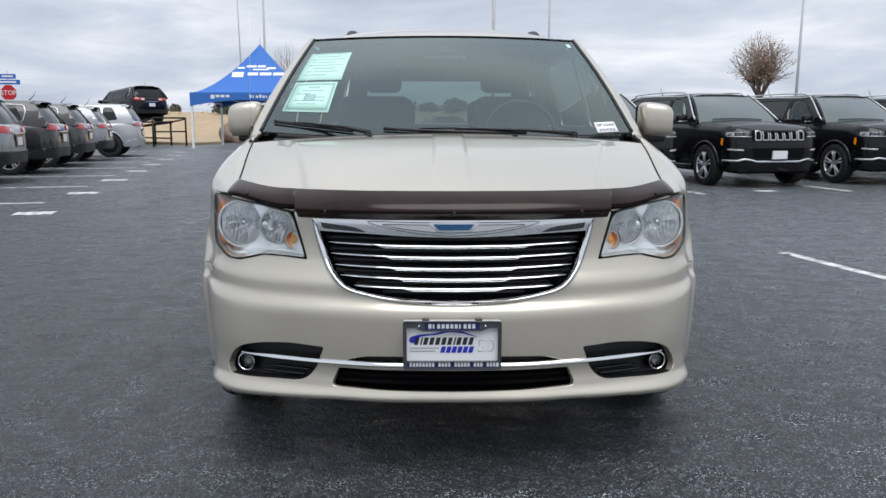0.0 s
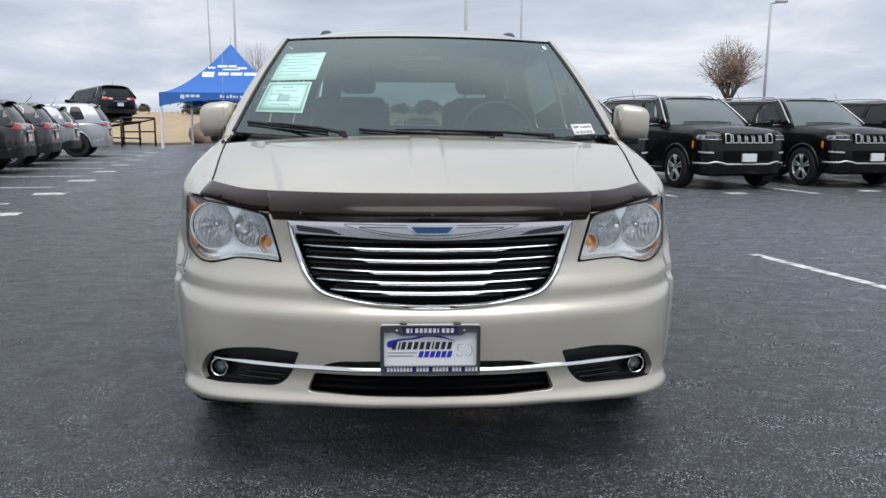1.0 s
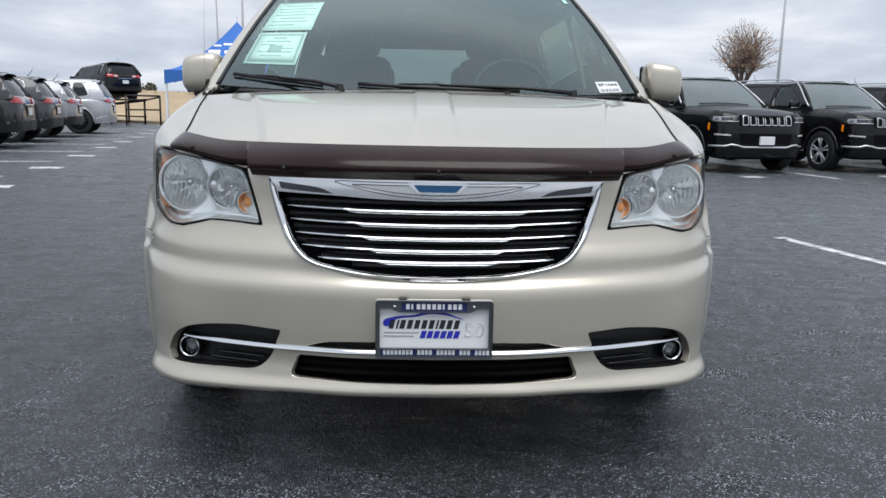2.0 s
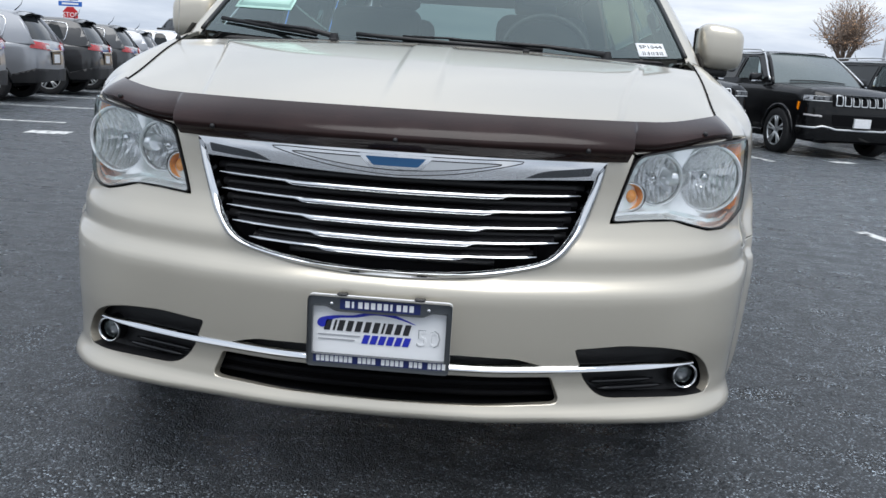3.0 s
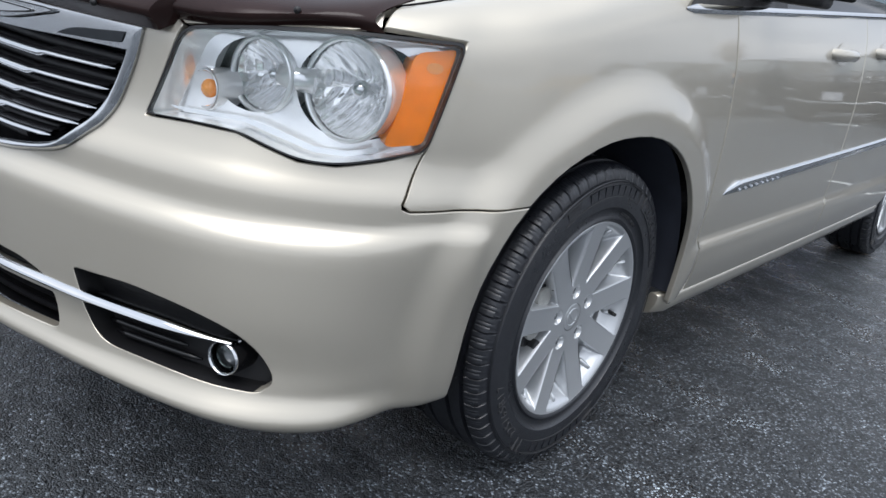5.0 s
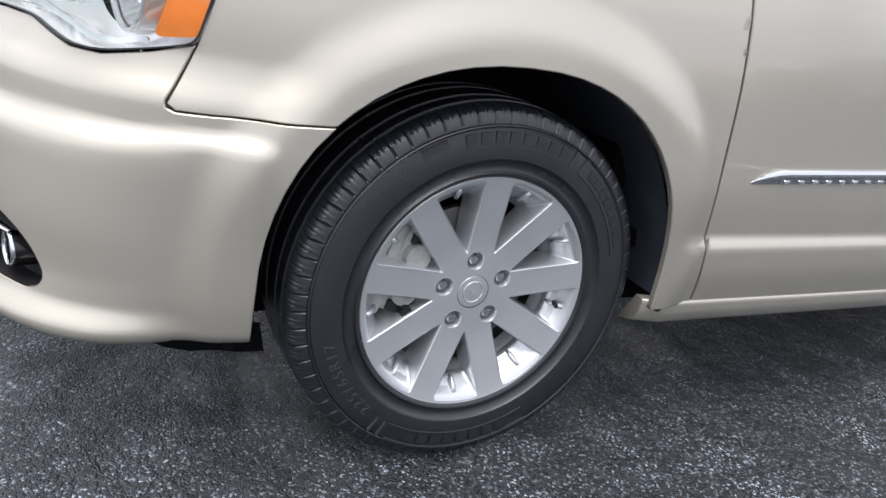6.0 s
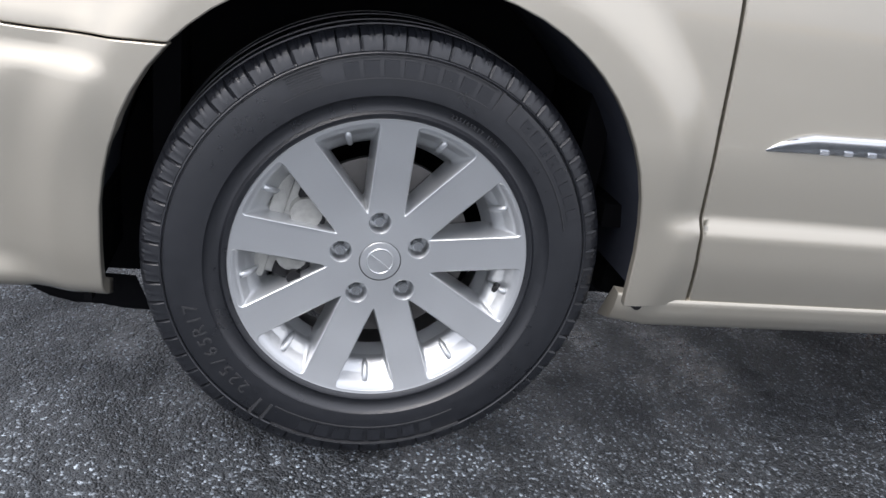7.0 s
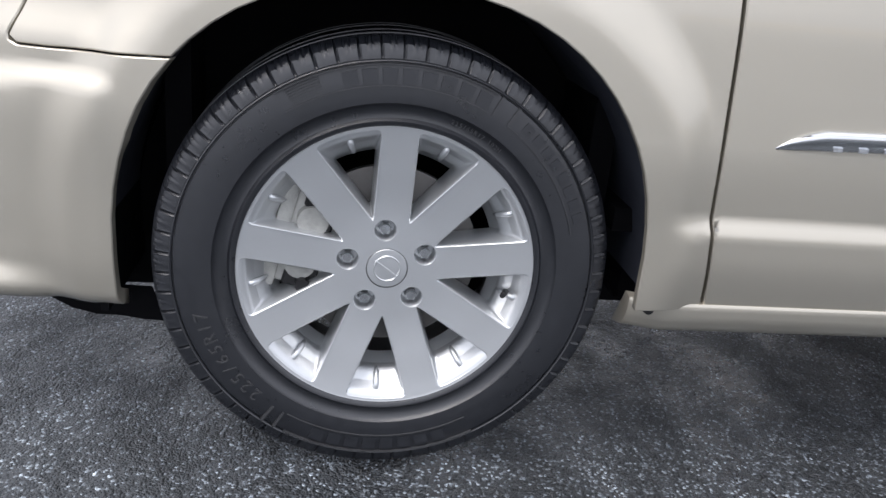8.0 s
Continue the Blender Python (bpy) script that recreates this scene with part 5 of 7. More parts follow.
    part("valve", tube_bm([vs, vs + Vector((.022, -.010, .002))], [.0055, .0045], 10), BLACK, rim)
    return rim


def wheel(side):
    w = thing("wheel", "", "")
    ty = part("tyre", road_tyre(), RUBBER, w, "black all-season tyre with raised sidewall lettering", 32)
    part("sidewall_number", ring_text("225/65R17", .030, .2900, 238, .0024), RUBBER_TEXT, ty)
    for o in ty.children:
        o.location.x = .1168
    sm = part("sidewall_number", ring_text("225/65R17 102H", .0095, .2535, 27, .0010), RUBBER_TEXT, ty)
    sm.location.x = .1108
    for r0, r1, a0, a1 in ((.2885, .2900, -34, 26), (.3190, .3205, -34, 26), (.2885, .2900, 33, 74), (.2900, .3205, 32.4, 33.2), (.2900, .3205, 27, 27.8), (.2885, .2900, 150, 210), (.3190, .3205, 150, 208), (.2900, .3205, 211, 211.8), (.2900, .3205, 215, 215.8)):
        part("sidewall_line", ring_bar(r0, r1, a0, a1, .1170, .0022, 14), RUBBER_TEXT, ty)
    for k in range(8):
        part("sidewall_bar", ring_bar(.293, .314, -16 + k * 5.3, -16 + k * 5.3 + 3.9, .1170, .0012, 3), RUBBER, ty)
        part("sidewall_bar", ring_bar(.2965, .3125, 37 + k * 4.4, 37 + k * 4.4 + 3.1, .1170, .0012, 3), RUBBER, ty)
        part("sidewall_bar", ring_bar(.293, .314, 158 + k * 5.5, 158 + k * 5.5 + 4.0, .1170, .0012, 3), RUBBER, ty)
    for k in range(9):
        part("emblem_bar", ring_bar(.288 + .0038 * k, .2900 + .0038 * k, -31, -22, .1168, .0009, 4), RUBBER_TEXT, ty)
    part("sidewall_ring", lathe_bm([(.1158 + .0012 * math.cos(q), .3235 + .0016 * math.sin(q)) for q in (0, 1.57, 3.14, 4.71)], 96, closed=True), RUBBER, ty, smooth_angle=60)
    alloy(w)
    part("brake_disc", lathe_bm([(.020, .151), (.032, .151), (.033, .149), (.033, .095), (.05, .092), (.052, .06), (.052, 0)], 64), DISC, w, smooth_angle=30)
    cal = bmesh.new()
    box_bm(.0, .058, -.175, -.085, -.082, .082, .012, 2, cal)
    for zz in (-.036, .036):
        bmesh.ops.create_cone(cal, cap_ends=True, segments=18, radius1=.026, radius2=.024, depth=.02, matrix=Matrix.Translation((.064, -.13, zz)) @ Matrix.Rotation(math.pi / 2, 4, "Y"))
    box_bm(.02, .062, -.185, -.16, -.09, .09, .006, 2, cal)
    cl = part("brake_caliper", moved(cal, Matrix.Translation((.006, 0, 0)) @ Matrix.Rotation(radians(-14), 4, "X")), CALIPER, w, smooth_angle=35)
    br = bmesh.new()
    for zz in (-.066, .066):
        bmesh.ops.create_cone(br, cap_ends=True, segments=12, radius1=.011, radius2=.011, depth=.07, matrix=Matrix.Translation((.050, -.118, zz)) @ Matrix.Rotation(math.pi / 2, 4, "Y"))
        box_bm(.050, .068, -.150, -.118, zz - .012, zz + .012, .004, 1, br)
    box_bm(.056, .066, -.112, -.098, -.075, .075, .003, 1, br)
    part("caliper_bracket", moved(br, Matrix.Translation((.006, 0, 0)) @ Matrix.Rotation(radians(-14), 4, "X")), BLACK, cl, "black guide pins and bracket", smooth_angle=35)
    return w


WHEEL = wheel(1)
WHEEL.parent = VAN
WHEEL.location = (.846, .975, .358)
for x, y in ((.846, 4.05), (-.846, .975), (-.846, 4.05)):
    c = copy_thing(WHEEL, Matrix.Translation((x, y, .358)) @ (Matrix.Identity(4) if x > 0 else Matrix.Rotation(math.pi, 4, "Z")))


# ---- asphalt, paint lines, field ----
def asphalt():
    m = bpy.data.materials.new("asphalt")
    m.use_nodes = True
    t = m.node_tree
    p = t.nodes["Principled BSDF"]
    tc = t.nodes.new("ShaderNodeTexCoord")

    def tex(kind, **kw):
        n = t.nodes.new(kind)
        for k, v in kw.items():
            n.inputs[k].default_value = v
        t.links.new(tc.outputs["Object"], n.inputs["Vector"])
        return n

    def ramp_(src, stops):
        r = t.nodes.new("ShaderNodeValToRGB")
        e = r.color_ramp.elements
        e[0].position, e[0].color = stops[0][0], (*[stops[0][1]] * 3, 1)
        e[1].position, e[1].color = stops[-1][0], (*[stops[-1][1]] * 3, 1)
        for q, v in stops[1:-1]:
            e.new(q).color = (v, v, v, 1)
        t.links.new(src, r.inputs[0])
        return r.outputs[0]

    def math_(op, a, b):
        n = t.nodes.new("ShaderNodeMath")
        n.operation = op
        for k, s in enumerate((a, b)):
            if isinstance(s, (int, float)):
                n.inputs[k].default_value = s
            else:
                t.links.new(s, n.inputs[k])
        return n.outputs[0]

    stones = tex("ShaderNodeTexVoronoi", Scale=215.0)
    cells = t.nodes.new("ShaderNodeSeparateColor")
    t.links.new(stones.outputs["Color"], cells.inputs[0])
    grain = tex("ShaderNodeTexNoise", Scale=300.0, Detail=4.0)
    patch = tex("ShaderNodeTexNoise", Scale=0.9, Detail=5.0, Roughness=0.6)
    long = t.nodes.new("ShaderNodeMapping")
    long.inputs["Scale"].default_value = (0.8, 2.2, 1.0)
    long.inputs["Rotation"].default_value = (0, 0, radians(-14))
    t.links.new(tc.outputs["Object"], long.inputs["Vector"])
    drag = tex("ShaderNodeTexNoise", Scale=2.2, Detail=7.0, Roughness=0.62, Distortion=0.6)
    t.links.new(long.outputs[0], drag.inputs["Vector"])
    blot = tex("ShaderNodeTexNoise", Scale=6.0, Detail=6.0, Roughness=0.65)
    # a few pale stones, many dark ones
    fleck = ramp_(cells.outputs[0], ((0.0, 0.004), (0.60, 0.012), (0.84, 0.060), (1.0, 0.60)))
    worn = ramp_(blot.outputs[0], ((0.30, 0.42), (0.52, 0.95), (0.70, 2.1)))
    wide = ramp_(patch.outputs[0], ((0.3, 0.85), (0.7, 1.25)))
    streak = ramp_(drag.outputs[0], ((0.36, 0.76), (0.52, 1.0), (0.66, 1.22)))
    tone = math_("MULTIPLY", math_("MULTIPLY", math_("MULTIPLY", fleck, worn), wide), streak)
    # pale mineral spots in loose clusters
    spot = tex("ShaderNodeTexNoise", Scale=4.2, Detail=8.0, Roughness=0.7)
    tone = math_("ADD", tone, ramp_(spot.outputs[0], ((0.70, 0.0), (0.76, 0.09))))
    # hairline cracks, broken up along their length
    bend = tex("ShaderNodeTexNoise", Scale=1.6, Detail=5.0)
    shift = t.nodes.new("ShaderNodeVectorMath")
    shift.operation = "MULTIPLY_ADD"
    shift.inputs[1].default_value = (0.9, 0.9, 0.0)
    t.links.new(bend.outputs["Color"], shift.inputs[0])
    t.links.new(tc.outputs["Object"], shift.inputs[2])
    cell = t.nodes.new("ShaderNodeTexVoronoi")
    cell.feature = "DISTANCE_TO_EDGE"
    cell.inputs["Scale"].default_value = 0.42
    t.links.new(shift.outputs[0], cell.inputs["Vector"])
    line_ = ramp_(cell.outputs["Distance"], ((0.0, 0.30), (0.0035, 1.0)))
    gaps = ramp_(blot.outputs[0], ((0.46, 1.0), (0.54, 0.0)))
    tone = math_("MULTIPLY", tone, math_("MAXIMUM", line_, gaps))
    # broad bands of tone across x, palest near x 4.5
    broad_band = tex("ShaderNodeTexWave", Scale=0.02244, Distortion=1.2, Detail=2.0)
    broad_band.inputs["Detail Scale"].default_value = 6.0
    broad_band.inputs["Phase Offset"].default_value = 1.12
    tone = math_("MULTIPLY", tone, ramp_(broad_band.outputs["Fac"], ((0.0, 0.92), (0.5, 1.45), (1.0, 2.6))))
    col = t.nodes.new("ShaderNodeCombineColor")
    tone = math_("MULTIPLY", tone, 0.60)
    t.links.new(math_("MULTIPLY", tone, 0.87), col.inputs[0])
    t.links.new(tone, col.inputs[1])
    t.links.new(math_("MULTIPLY", tone, 1.13), col.inputs[2])
    t.links.new(col.outputs[0], p.inputs["Base Color"])
    p.inputs["IOR"].default_value = 1.78
    p.inputs["Specular Tint"].default_value = (0.90, 0.95, 1.0, 1)
    p.inputs["Specular IOR Level"].default_value = 0.5
    t.links.new(ramp_(math_("ADD", math_("MULTIPLY", blot.outputs[0], .35), math_("ADD", math_("MULTIPLY", drag.outputs[0], .45), math_("MULTIPLY", patch.outputs[0], .2))), ((0.41, 0.47), (0.59, 0.19))), p.inputs["Roughness"])
    b = t.nodes.new("ShaderNodeBump")
    b.inputs["Strength"].default_value = 1.0
    b.inputs["Distance"].default_value = 0.006
    # relief: stones and grain, worn ripples, and shallow hollows
    ripple = tex("ShaderNodeTexNoise", Scale=38.0, Detail=5.0, Roughness=0.6, Distortion=0.8)
    hollow = tex("ShaderNodeTexNoise", Scale=9.0, Detail=4.0, Roughness=0.55)
    high = math_("SUBTRACT", math_("MULTIPLY", grain.outputs[0], .7), math_("MULTIPLY", stones.outputs["Distance"], 1.2))
    high = math_("ADD", high, math_("ADD", math_("MULTIPLY", ripple.outputs[0], 3.0), math_("MULTIPLY", hollow.outputs[0], 9.0)))
    t.links.new(high, b.inputs["Height"])
    t.links.new(b.outputs[0], p.inputs["Normal"])
    return m


ASPHALT = asphalt()
gr = grid_bm(lambda a, b: Vector((-2500 + 5000 * a, -2500 + 5000 * b, 0)), 2, 2)
GROUND = tagged(part("ground", gr, ASPHALT), "dark damp asphalt car park with pale flecks", "ground", kind="structure")


# ---- the car park: lines, parked cars ----
LOT = radians(12)  # the bays lie turned by this against the van
ROW, BAY = Vector((math.cos(LOT), math.sin(LOT), 0)), Vector((-math.sin(LOT), math.cos(LOT), 0))


def worn_paint():
    m = material("worn_line_paint", (0.62, 0.63, 0.62), 0.7, vary=0.18, scale=25, coarse=4)
    t = m.node_tree
    p = t.nodes["Principled BSDF"]
    tc, n, r, mx = (t.nodes.new(k) for k in ("ShaderNodeTexCoord", "ShaderNodeTexNoise", "ShaderNodeValToRGB", "ShaderNodeMix"))
    mx.data_type = "RGBA"
    n.inputs["Scale"].default_value, n.inputs["Detail"].default_value = 9, 8
    r.color_ramp.elements[0].position, r.color_ramp.elements[1].position = 0.50, 0.66
    t.links.new(tc.outputs["Object"], n.inputs["Vector"])
    t.links.new(n.outputs[0], r.inputs[0])
    t.links.new(r.outputs[0], mx.inputs["Factor"])
    t.links.new(p.inputs["Base Color"].links[0].from_socket, mx.inputs["A"])
    mx.inputs["B"].default_value = (0.05, 0.05, 0.053, 1)
    t.links.new(mx.outputs["Result"], p.inputs["Base Color"])
    return m


LINE = worn_paint()


def stripe(name, a, b, w, label):
    a, b = Vector((*a, 0)), Vector((*b, 0))
    d = (b - a).normalized()
    n = Vector((-d.y, d.x, 0)) * w / 2
    bm = bmesh.new()
    lo = [bm.verts.new(q) for q in (a - n, b - n, b + n, a + n)]
    hi_ = [bm.verts.new(q.co + Vector((0, 0, .004))) for q in lo]
    bm.faces.new(hi_)
    for i in range(4):
        bm.faces.new((lo[i], lo[(i + 1) % 4], hi_[(i + 1) % 4], hi_[i]))
    return tagged(part(name, bm, LINE), label, "road marking", kind="structure")


for k in range(-2, 8):
    e = Vector((-5.77 - .645 * k, 9.42 + 3.03 * k, 0))
    stripe("bay_line", e[:2], (e - ROW * 7.5)[:2], .10, "worn white painted bay line on asphalt")
    c = e + BAY * -1.45 + ROW * .22
    stripe("bay_mark", (c - ROW * .24)[:2], (c + ROW * .24)[:2], .34, "faded white painted mark on asphalt")
for k in range(4):
    e = Vector((3.18, 4.82, 0)) + ROW * 2.75 * k
    stripe("bay_line", e[:2], (e - BAY * 5.6)[:2], .10, "worn white painted bay line on asphalt")
stripe("bay_line", (.72, 5.82), (1.62, 5.44), .07, "short faded white stripe on asphalt")
SUV_AT = [Vector((6.30, 12.2, 0)) + ROW * 2.85 * k for k in (-1, 0, 1, 2)]
for k in range(-2, 4):
    c = Vector((6.2, 12.2, 0)) + ROW * (2.85 * k + .90)
    stripe("bay_line", (c - BAY * .95)[:2], (c + BAY * 8.9)[:2], .10, "worn white painted bay line on asphalt")
    if k > -2:
        stripe("bay_mark", (c - ROW * 1.6 - BAY * .55)[:2], (c - ROW * 1.25 - BAY * .55)[:2], .22, "faded white painted mark on asphalt")

AUTO_GLASS = material("auto_glass", (0.010, 0.013, 0.014), 0.05, spec=0.4, coat=0.0, vary=0.1, coarse=1.5)
# grey-green base imitates the sky reflected in the parked cars' windshields
SCREEN_DARK = material("sky_toned_windscreen", (0.095, 0.118, 0.118), 0.05, spec=0.8, coat=0.6, vary=0.15, coarse=1.5)
TAIL_RED = material("tail_lamp_red", (0.42, 0.012, 0.015), 0.18, vary=0.15, coat=1)
LAMP_CLEAR = material("lamp_clear", (0.62, 0.60, 0.60), 0.15, 0.1)
LAMP_GREY = material("lamp_glass_grey", (0.45, 0.46, 0.48), 0.12, 0.5)
PLATE_WHITE = material("plate_white", (0.75, 0.76, 0.78), 0.4, vary=0.1, scale=20)
FAR_TYRE = material("far_tyre", (0.011, 0.011, 0.012), 0.7, vary=0.1)


def shell(plan, side_set, top):
    """A car's lower skin from a half plan (middle of the nose to middle of the tail), an inward set by height, and a top height by arc."""
    arc = [0.0]
    for p, q in zip(plan, plan[1:]):
        arc.append(arc[-1] + math.dist(p, q))
    fx, fy, end = spline(arc, [p[0] for p in plan]), spline(arc, [p[1] for p in plan]), arc[-1]
    ft = spline([t[0] * end for t in top], [t[1] for t in top])

    def f(s, h):
        a = min(abs(s), end)
        e = .02
        tx, ty = fx(min(end, a + e)) - fx(max(0, a - e)), fy(min(end, a + e)) - fy(max(0, a - e))
        if a < e or a > end - e:
            tx, ty = (1, 0) if a < e else (-1, 0)
        ln = math.hypot(tx, ty)
        zt = ft(a)
        u = max(0, (h - (zt - .12)) / .12)
        d = side_set(h) + .10 * (1 - math.sqrt(max(0, 1 - min(1, u) ** 2.2)))
        x, y = fx(a) - ty / ln * d, fy(a) + tx / ln * d
        return (math.copysign(max(0, x), s) if a else 0.0), y, h

    def arc_y(y):
        a, b = .5, end - .5
        for _ in range(30):
            c = (a + b) / 2
            a, b = (c, b) if fy(c) < y else (a, c)
        return a
    return f, end, ft, arc_y


def small_wheel(R, w, rim_mat, parent, x, y, sgn, spokes=5):
    """Tyre with a spoked rim, facing outward."""
    m = Matrix.Translation((x, y, R)) @ (Matrix.Identity(4) if sgn > 0 else Matrix.Rotation(math.pi, 4, "Z"))
    ry = R * .66
    wh = part("wheel", moved(lathe_bm([(.06, ry), (w * .5, ry + .01), (w * .53, ry + .07), (w * .46, R - .012), (w * .36, R), (-w * .36, R), (-w * .5, R - .02), (-w * .5, ry)], 40), m), FAR_TYRE, parent, smooth_angle=40)
    part("rim", moved(lathe_bm([(.02, 0), (.03, ry * .25), (.01, ry * .45), (.0, ry * .8), (w * .40, ry * .93), (w * .46, ry * 1.0), (w * .42, ry * 1.03)], 40), m), GLOSSBLACK, wh, smooth_angle=40)
    for k in range(spokes):
        a = k * math.tau / spokes
        for d in (-.16, .16):
            p0, p1 = Vector((w * .36, ry * .16 * math.sin(a + d), ry * .16 * math.cos(a + d))), Vector((w * .44, ry * .97 * math.sin(a + d), ry * .97 * math.cos(a + d)))
            part("spoke", moved(tube_bm([p0, p0 * .5 + p1 * .5, p1], [.020, .016, .019], 6), m), rim_mat, wh)
    part("hub_cap", moved(lathe_bm([(w * .30, ry * .24), (w * .40, ry * .2), (w * .42, 0)], 20), m), rim_mat, wh, smooth_angle=30)
    part("rim_edge", moved(lathe_bm([(w * .40, ry * .93), (w * .47, ry * .97), (w * .47, ry * 1.02)], 40), m), rim_mat, wh, smooth_angle=40)
    return wh


def parked_car(name, label, paint, L=4.62, W=1.86, H=1.68, belt=1.10, hood_z=1.02, wheel_r=.36, wb=2.72, fo=.90, style="rear", rim_mat=None, group="", sedan=False, trim=None):
    """A parked car with its nose at local -y (nose at y 0, tail at L) and its parts."""
    rim_mat = rim_mat or SILVER
    trim = trim or BLACK
    car = thing(name, label, "car" if sedan else "suv", group)
    w = W / 2
    boxy = style == "front"
    plan = [(0, .02), (w * .45, .04), (w * .72, .10 if boxy else .16), (w * .88, .22 if boxy else .36), (w * .96, .5 if boxy else .7), (w * .985, 1.0), (w, L * .35), (w, L * .62), (w * .985, L - .75), (w * .95, L - .32), (w * .86, L - .12), (w * .6, L - .03), (0, L)]
    side_set = spline([.2, .32, .45, .7, .9, 1.05, 1.2], [.06, .03, .012, 0, .01, .03, .06])
    f, end, ft, arc_y = shell(plan, side_set, [(0, hood_z - .10), (.10, hood_z - .04), (.18, hood_z), (.36, belt), (.6, belt + .02), (.86, belt + .05), (1, belt + .03)])
    ya, yb, R = fo, fo + wb, wheel_r
    holes = []
    for yc in (ya, yb):
        lp = [(arc_y(yc + (R + .055) * math.cos(math.pi * (1 - k / 16))), R + (R + .06) * math.sin(math.pi * k / 16)) for k in range(17)]
        holes.append(lp)
    out = [(0, .30), (arc_y(ya - R - .055), .30)] + holes[0] + [(arc_y(ya + R + .055), .29), (arc_y(yb - R - .055), .29)] + holes[1] + [(arc_y(yb + R + .055), .36), (end - .001, .42)]
    tops = [(end * (1 - k / 40), ft(end * (1 - k / 40)) - .0005) for k in range(41)]
    tops[0] = (end - .001, tops[0][1])
    for sg in (1, -1):
        lp = out + tops
        b = panel_bm(lp if sg > 0 else mirrored(lp), f, (), .06)
        ob = part("body_side", b, paint, car)
    # dark lower cladding and arch trims
    for sg in (1, -1):
        for hl in holes:
            part("arch_trim", tube_bm([(sg * (f(s, h)[0] + .004), f(s, h)[1], f(s, h)[2]) for s, h in hl], .028, 6), trim, car)
        part("sill_trim", tube_bm([(sg * (f(arc_y(ya + R + .06 + k * (wb - 2 * R - .12) / 8), .34)[0] + .002), ya + R + .06 + k * (wb - 2 * R - .12) / 8, .34) for k in range(9)], .05, 6), trim, car)
    ub = bmesh.new()
    for x0, x1, y0, y1 in ((-w * .68, w * .68, .3, L - .6), (-w * .94, w * .94, ya + R + .1, yb - R - .1), (-w * .75, w * .75, .14, .5), (-w * .8, w * .8, L - .55, L - .16)):
        box_bm(x0, x1, y0, y1, .42 if y0 > L * .7 else .26, .62, bm=ub)
    part("underbody", ub, DARK, car)
    # bonnet and deck
    yw, yr0, yr1 = (1.28 if not sedan else 1.35), (2.05 if not sedan else 2.15), (L - .62 if not sedan else L - 1.45)
    ytail = L - .10 if not sedan else L - .55
    cowl_w = w * .86

    def deck(a, b):
        y = .02 + (yw + .12) * b
        s = arc_y(max(y, .12)) if y > .30 else None
        k = min(1, y / .30)
        wx = (f(s, ft(s))[0] if s else w * .5 + (f(arc_y(.30), ft(arc_y(.30)))[0] - w * .5) * k ** .5)
        z = ft(arc_y(max(y, .25))) + .004
        return Vector((wx * a, y + (.10 * a * a * (1 - b)), (hood_z - .10 + (z - hood_z + .10) * k ** .7) + .05 * (1 - a * a) * min(1, y / .5)))
    part("bonnet", grid_bm(deck, 14, 14, -1, 1), paint, car, smooth_angle=50)
    if sedan:
        part("boot_lid", grid_bm(lambda a, b: Vector((w * .84 * a, yr1 + .5 + (L - .06 - yr1 - .5) * b, belt + .03 + .05 * (1 - a * a) - .03 * b)), 10, 6, -1, 1), paint, car)
    # cabin
    roofw = w * .66

    def cab_(sg):
        def g(y, z):
            t = max(0, (z - belt) / (H - belt))
            return sg * (w * .93 - (w * .93 - roofw) * t ** 1.3), y, z
        return g
    zr = H - .07
    side = [(yw + .05, belt - .03), (ytail, belt - .03), (yr1 + .18, zr - .06), (yr1, zr), (yr0 + .12, zr), (yr0 - .05, zr - .06)]
    y_b, y_c = yr0 + .62, (yr0 + .62 + yr1 + .1) / 2 + .15
    slope_f, slope_r = (yr0 - yw) / (zr - belt), (ytail - yr1) / (zr - belt)
    z0, z1 = belt + .05, zr - .07
    wins = [[(yw + slope_f * .06 + .28, z0), (y_b - .04, z0), (y_b - .04, z1), (yr0 + .20, z1)], [(y_b + .04, z0), (y_c - .03, z0), (y_c - .03, z1), (y_b + .04, z1)], [(y_c + .04, z0), (ytail - slope_r * .05 - (.26 if boxy else .52), z0 + (0 if boxy else .05)), (yr1 - (.06 if boxy else .22), z1), (y_c + .04, z1)]]
    for sg in (1, -1):
        b = panel_bm(side, cab_(sg), [rounded(q, .05 if boxy else .09, 4) for q in wins], .12, .01)
        bmesh.ops.recalc_face_normals(b, faces=b.faces)
        cs_ = part("cabin_side", b, paint, car)
        for k, q in enumerate(wins):
            gb_ = panel_bm(rounded(q, .05 if boxy else .09, 4), cab_(sg), (), .2)
            if sg < 0:
                bmesh.ops.reverse_faces(gb_, faces=gb_.faces)
            wn = part("side_window", gb_, DOOR_GLASS if boxy and k == 0 else AUTO_GLASS, cs_)
            wn.location.x = -sg * .004
        line = [(yw + .16, belt + .04), (yr0 + .02, zr - .035), (yr0 + .35, zr - .022), (yr1 - .2, zr - .022), (ytail - .2, belt + .1)] if boxy else [(yw + .45, belt + .20), (yr0 + .08, z1 + .01), (yr0 + .5, z1 + .022), (yr1 - .25, z1 + .015), (yr1 - .02, z1 - .06), (ytail - slope_r * .05 - .50, z0 + .10), (ytail - slope_r * .05 - .54, z0 + .02)]
        part("window_trim", tube_bm([(cab_(sg)(y, z)[0] + sg * .006, y, z) for y, z in catmull(line, 5, False)], .017 if boxy else .011, 5), SILVER if boxy else CHROME, cs_)
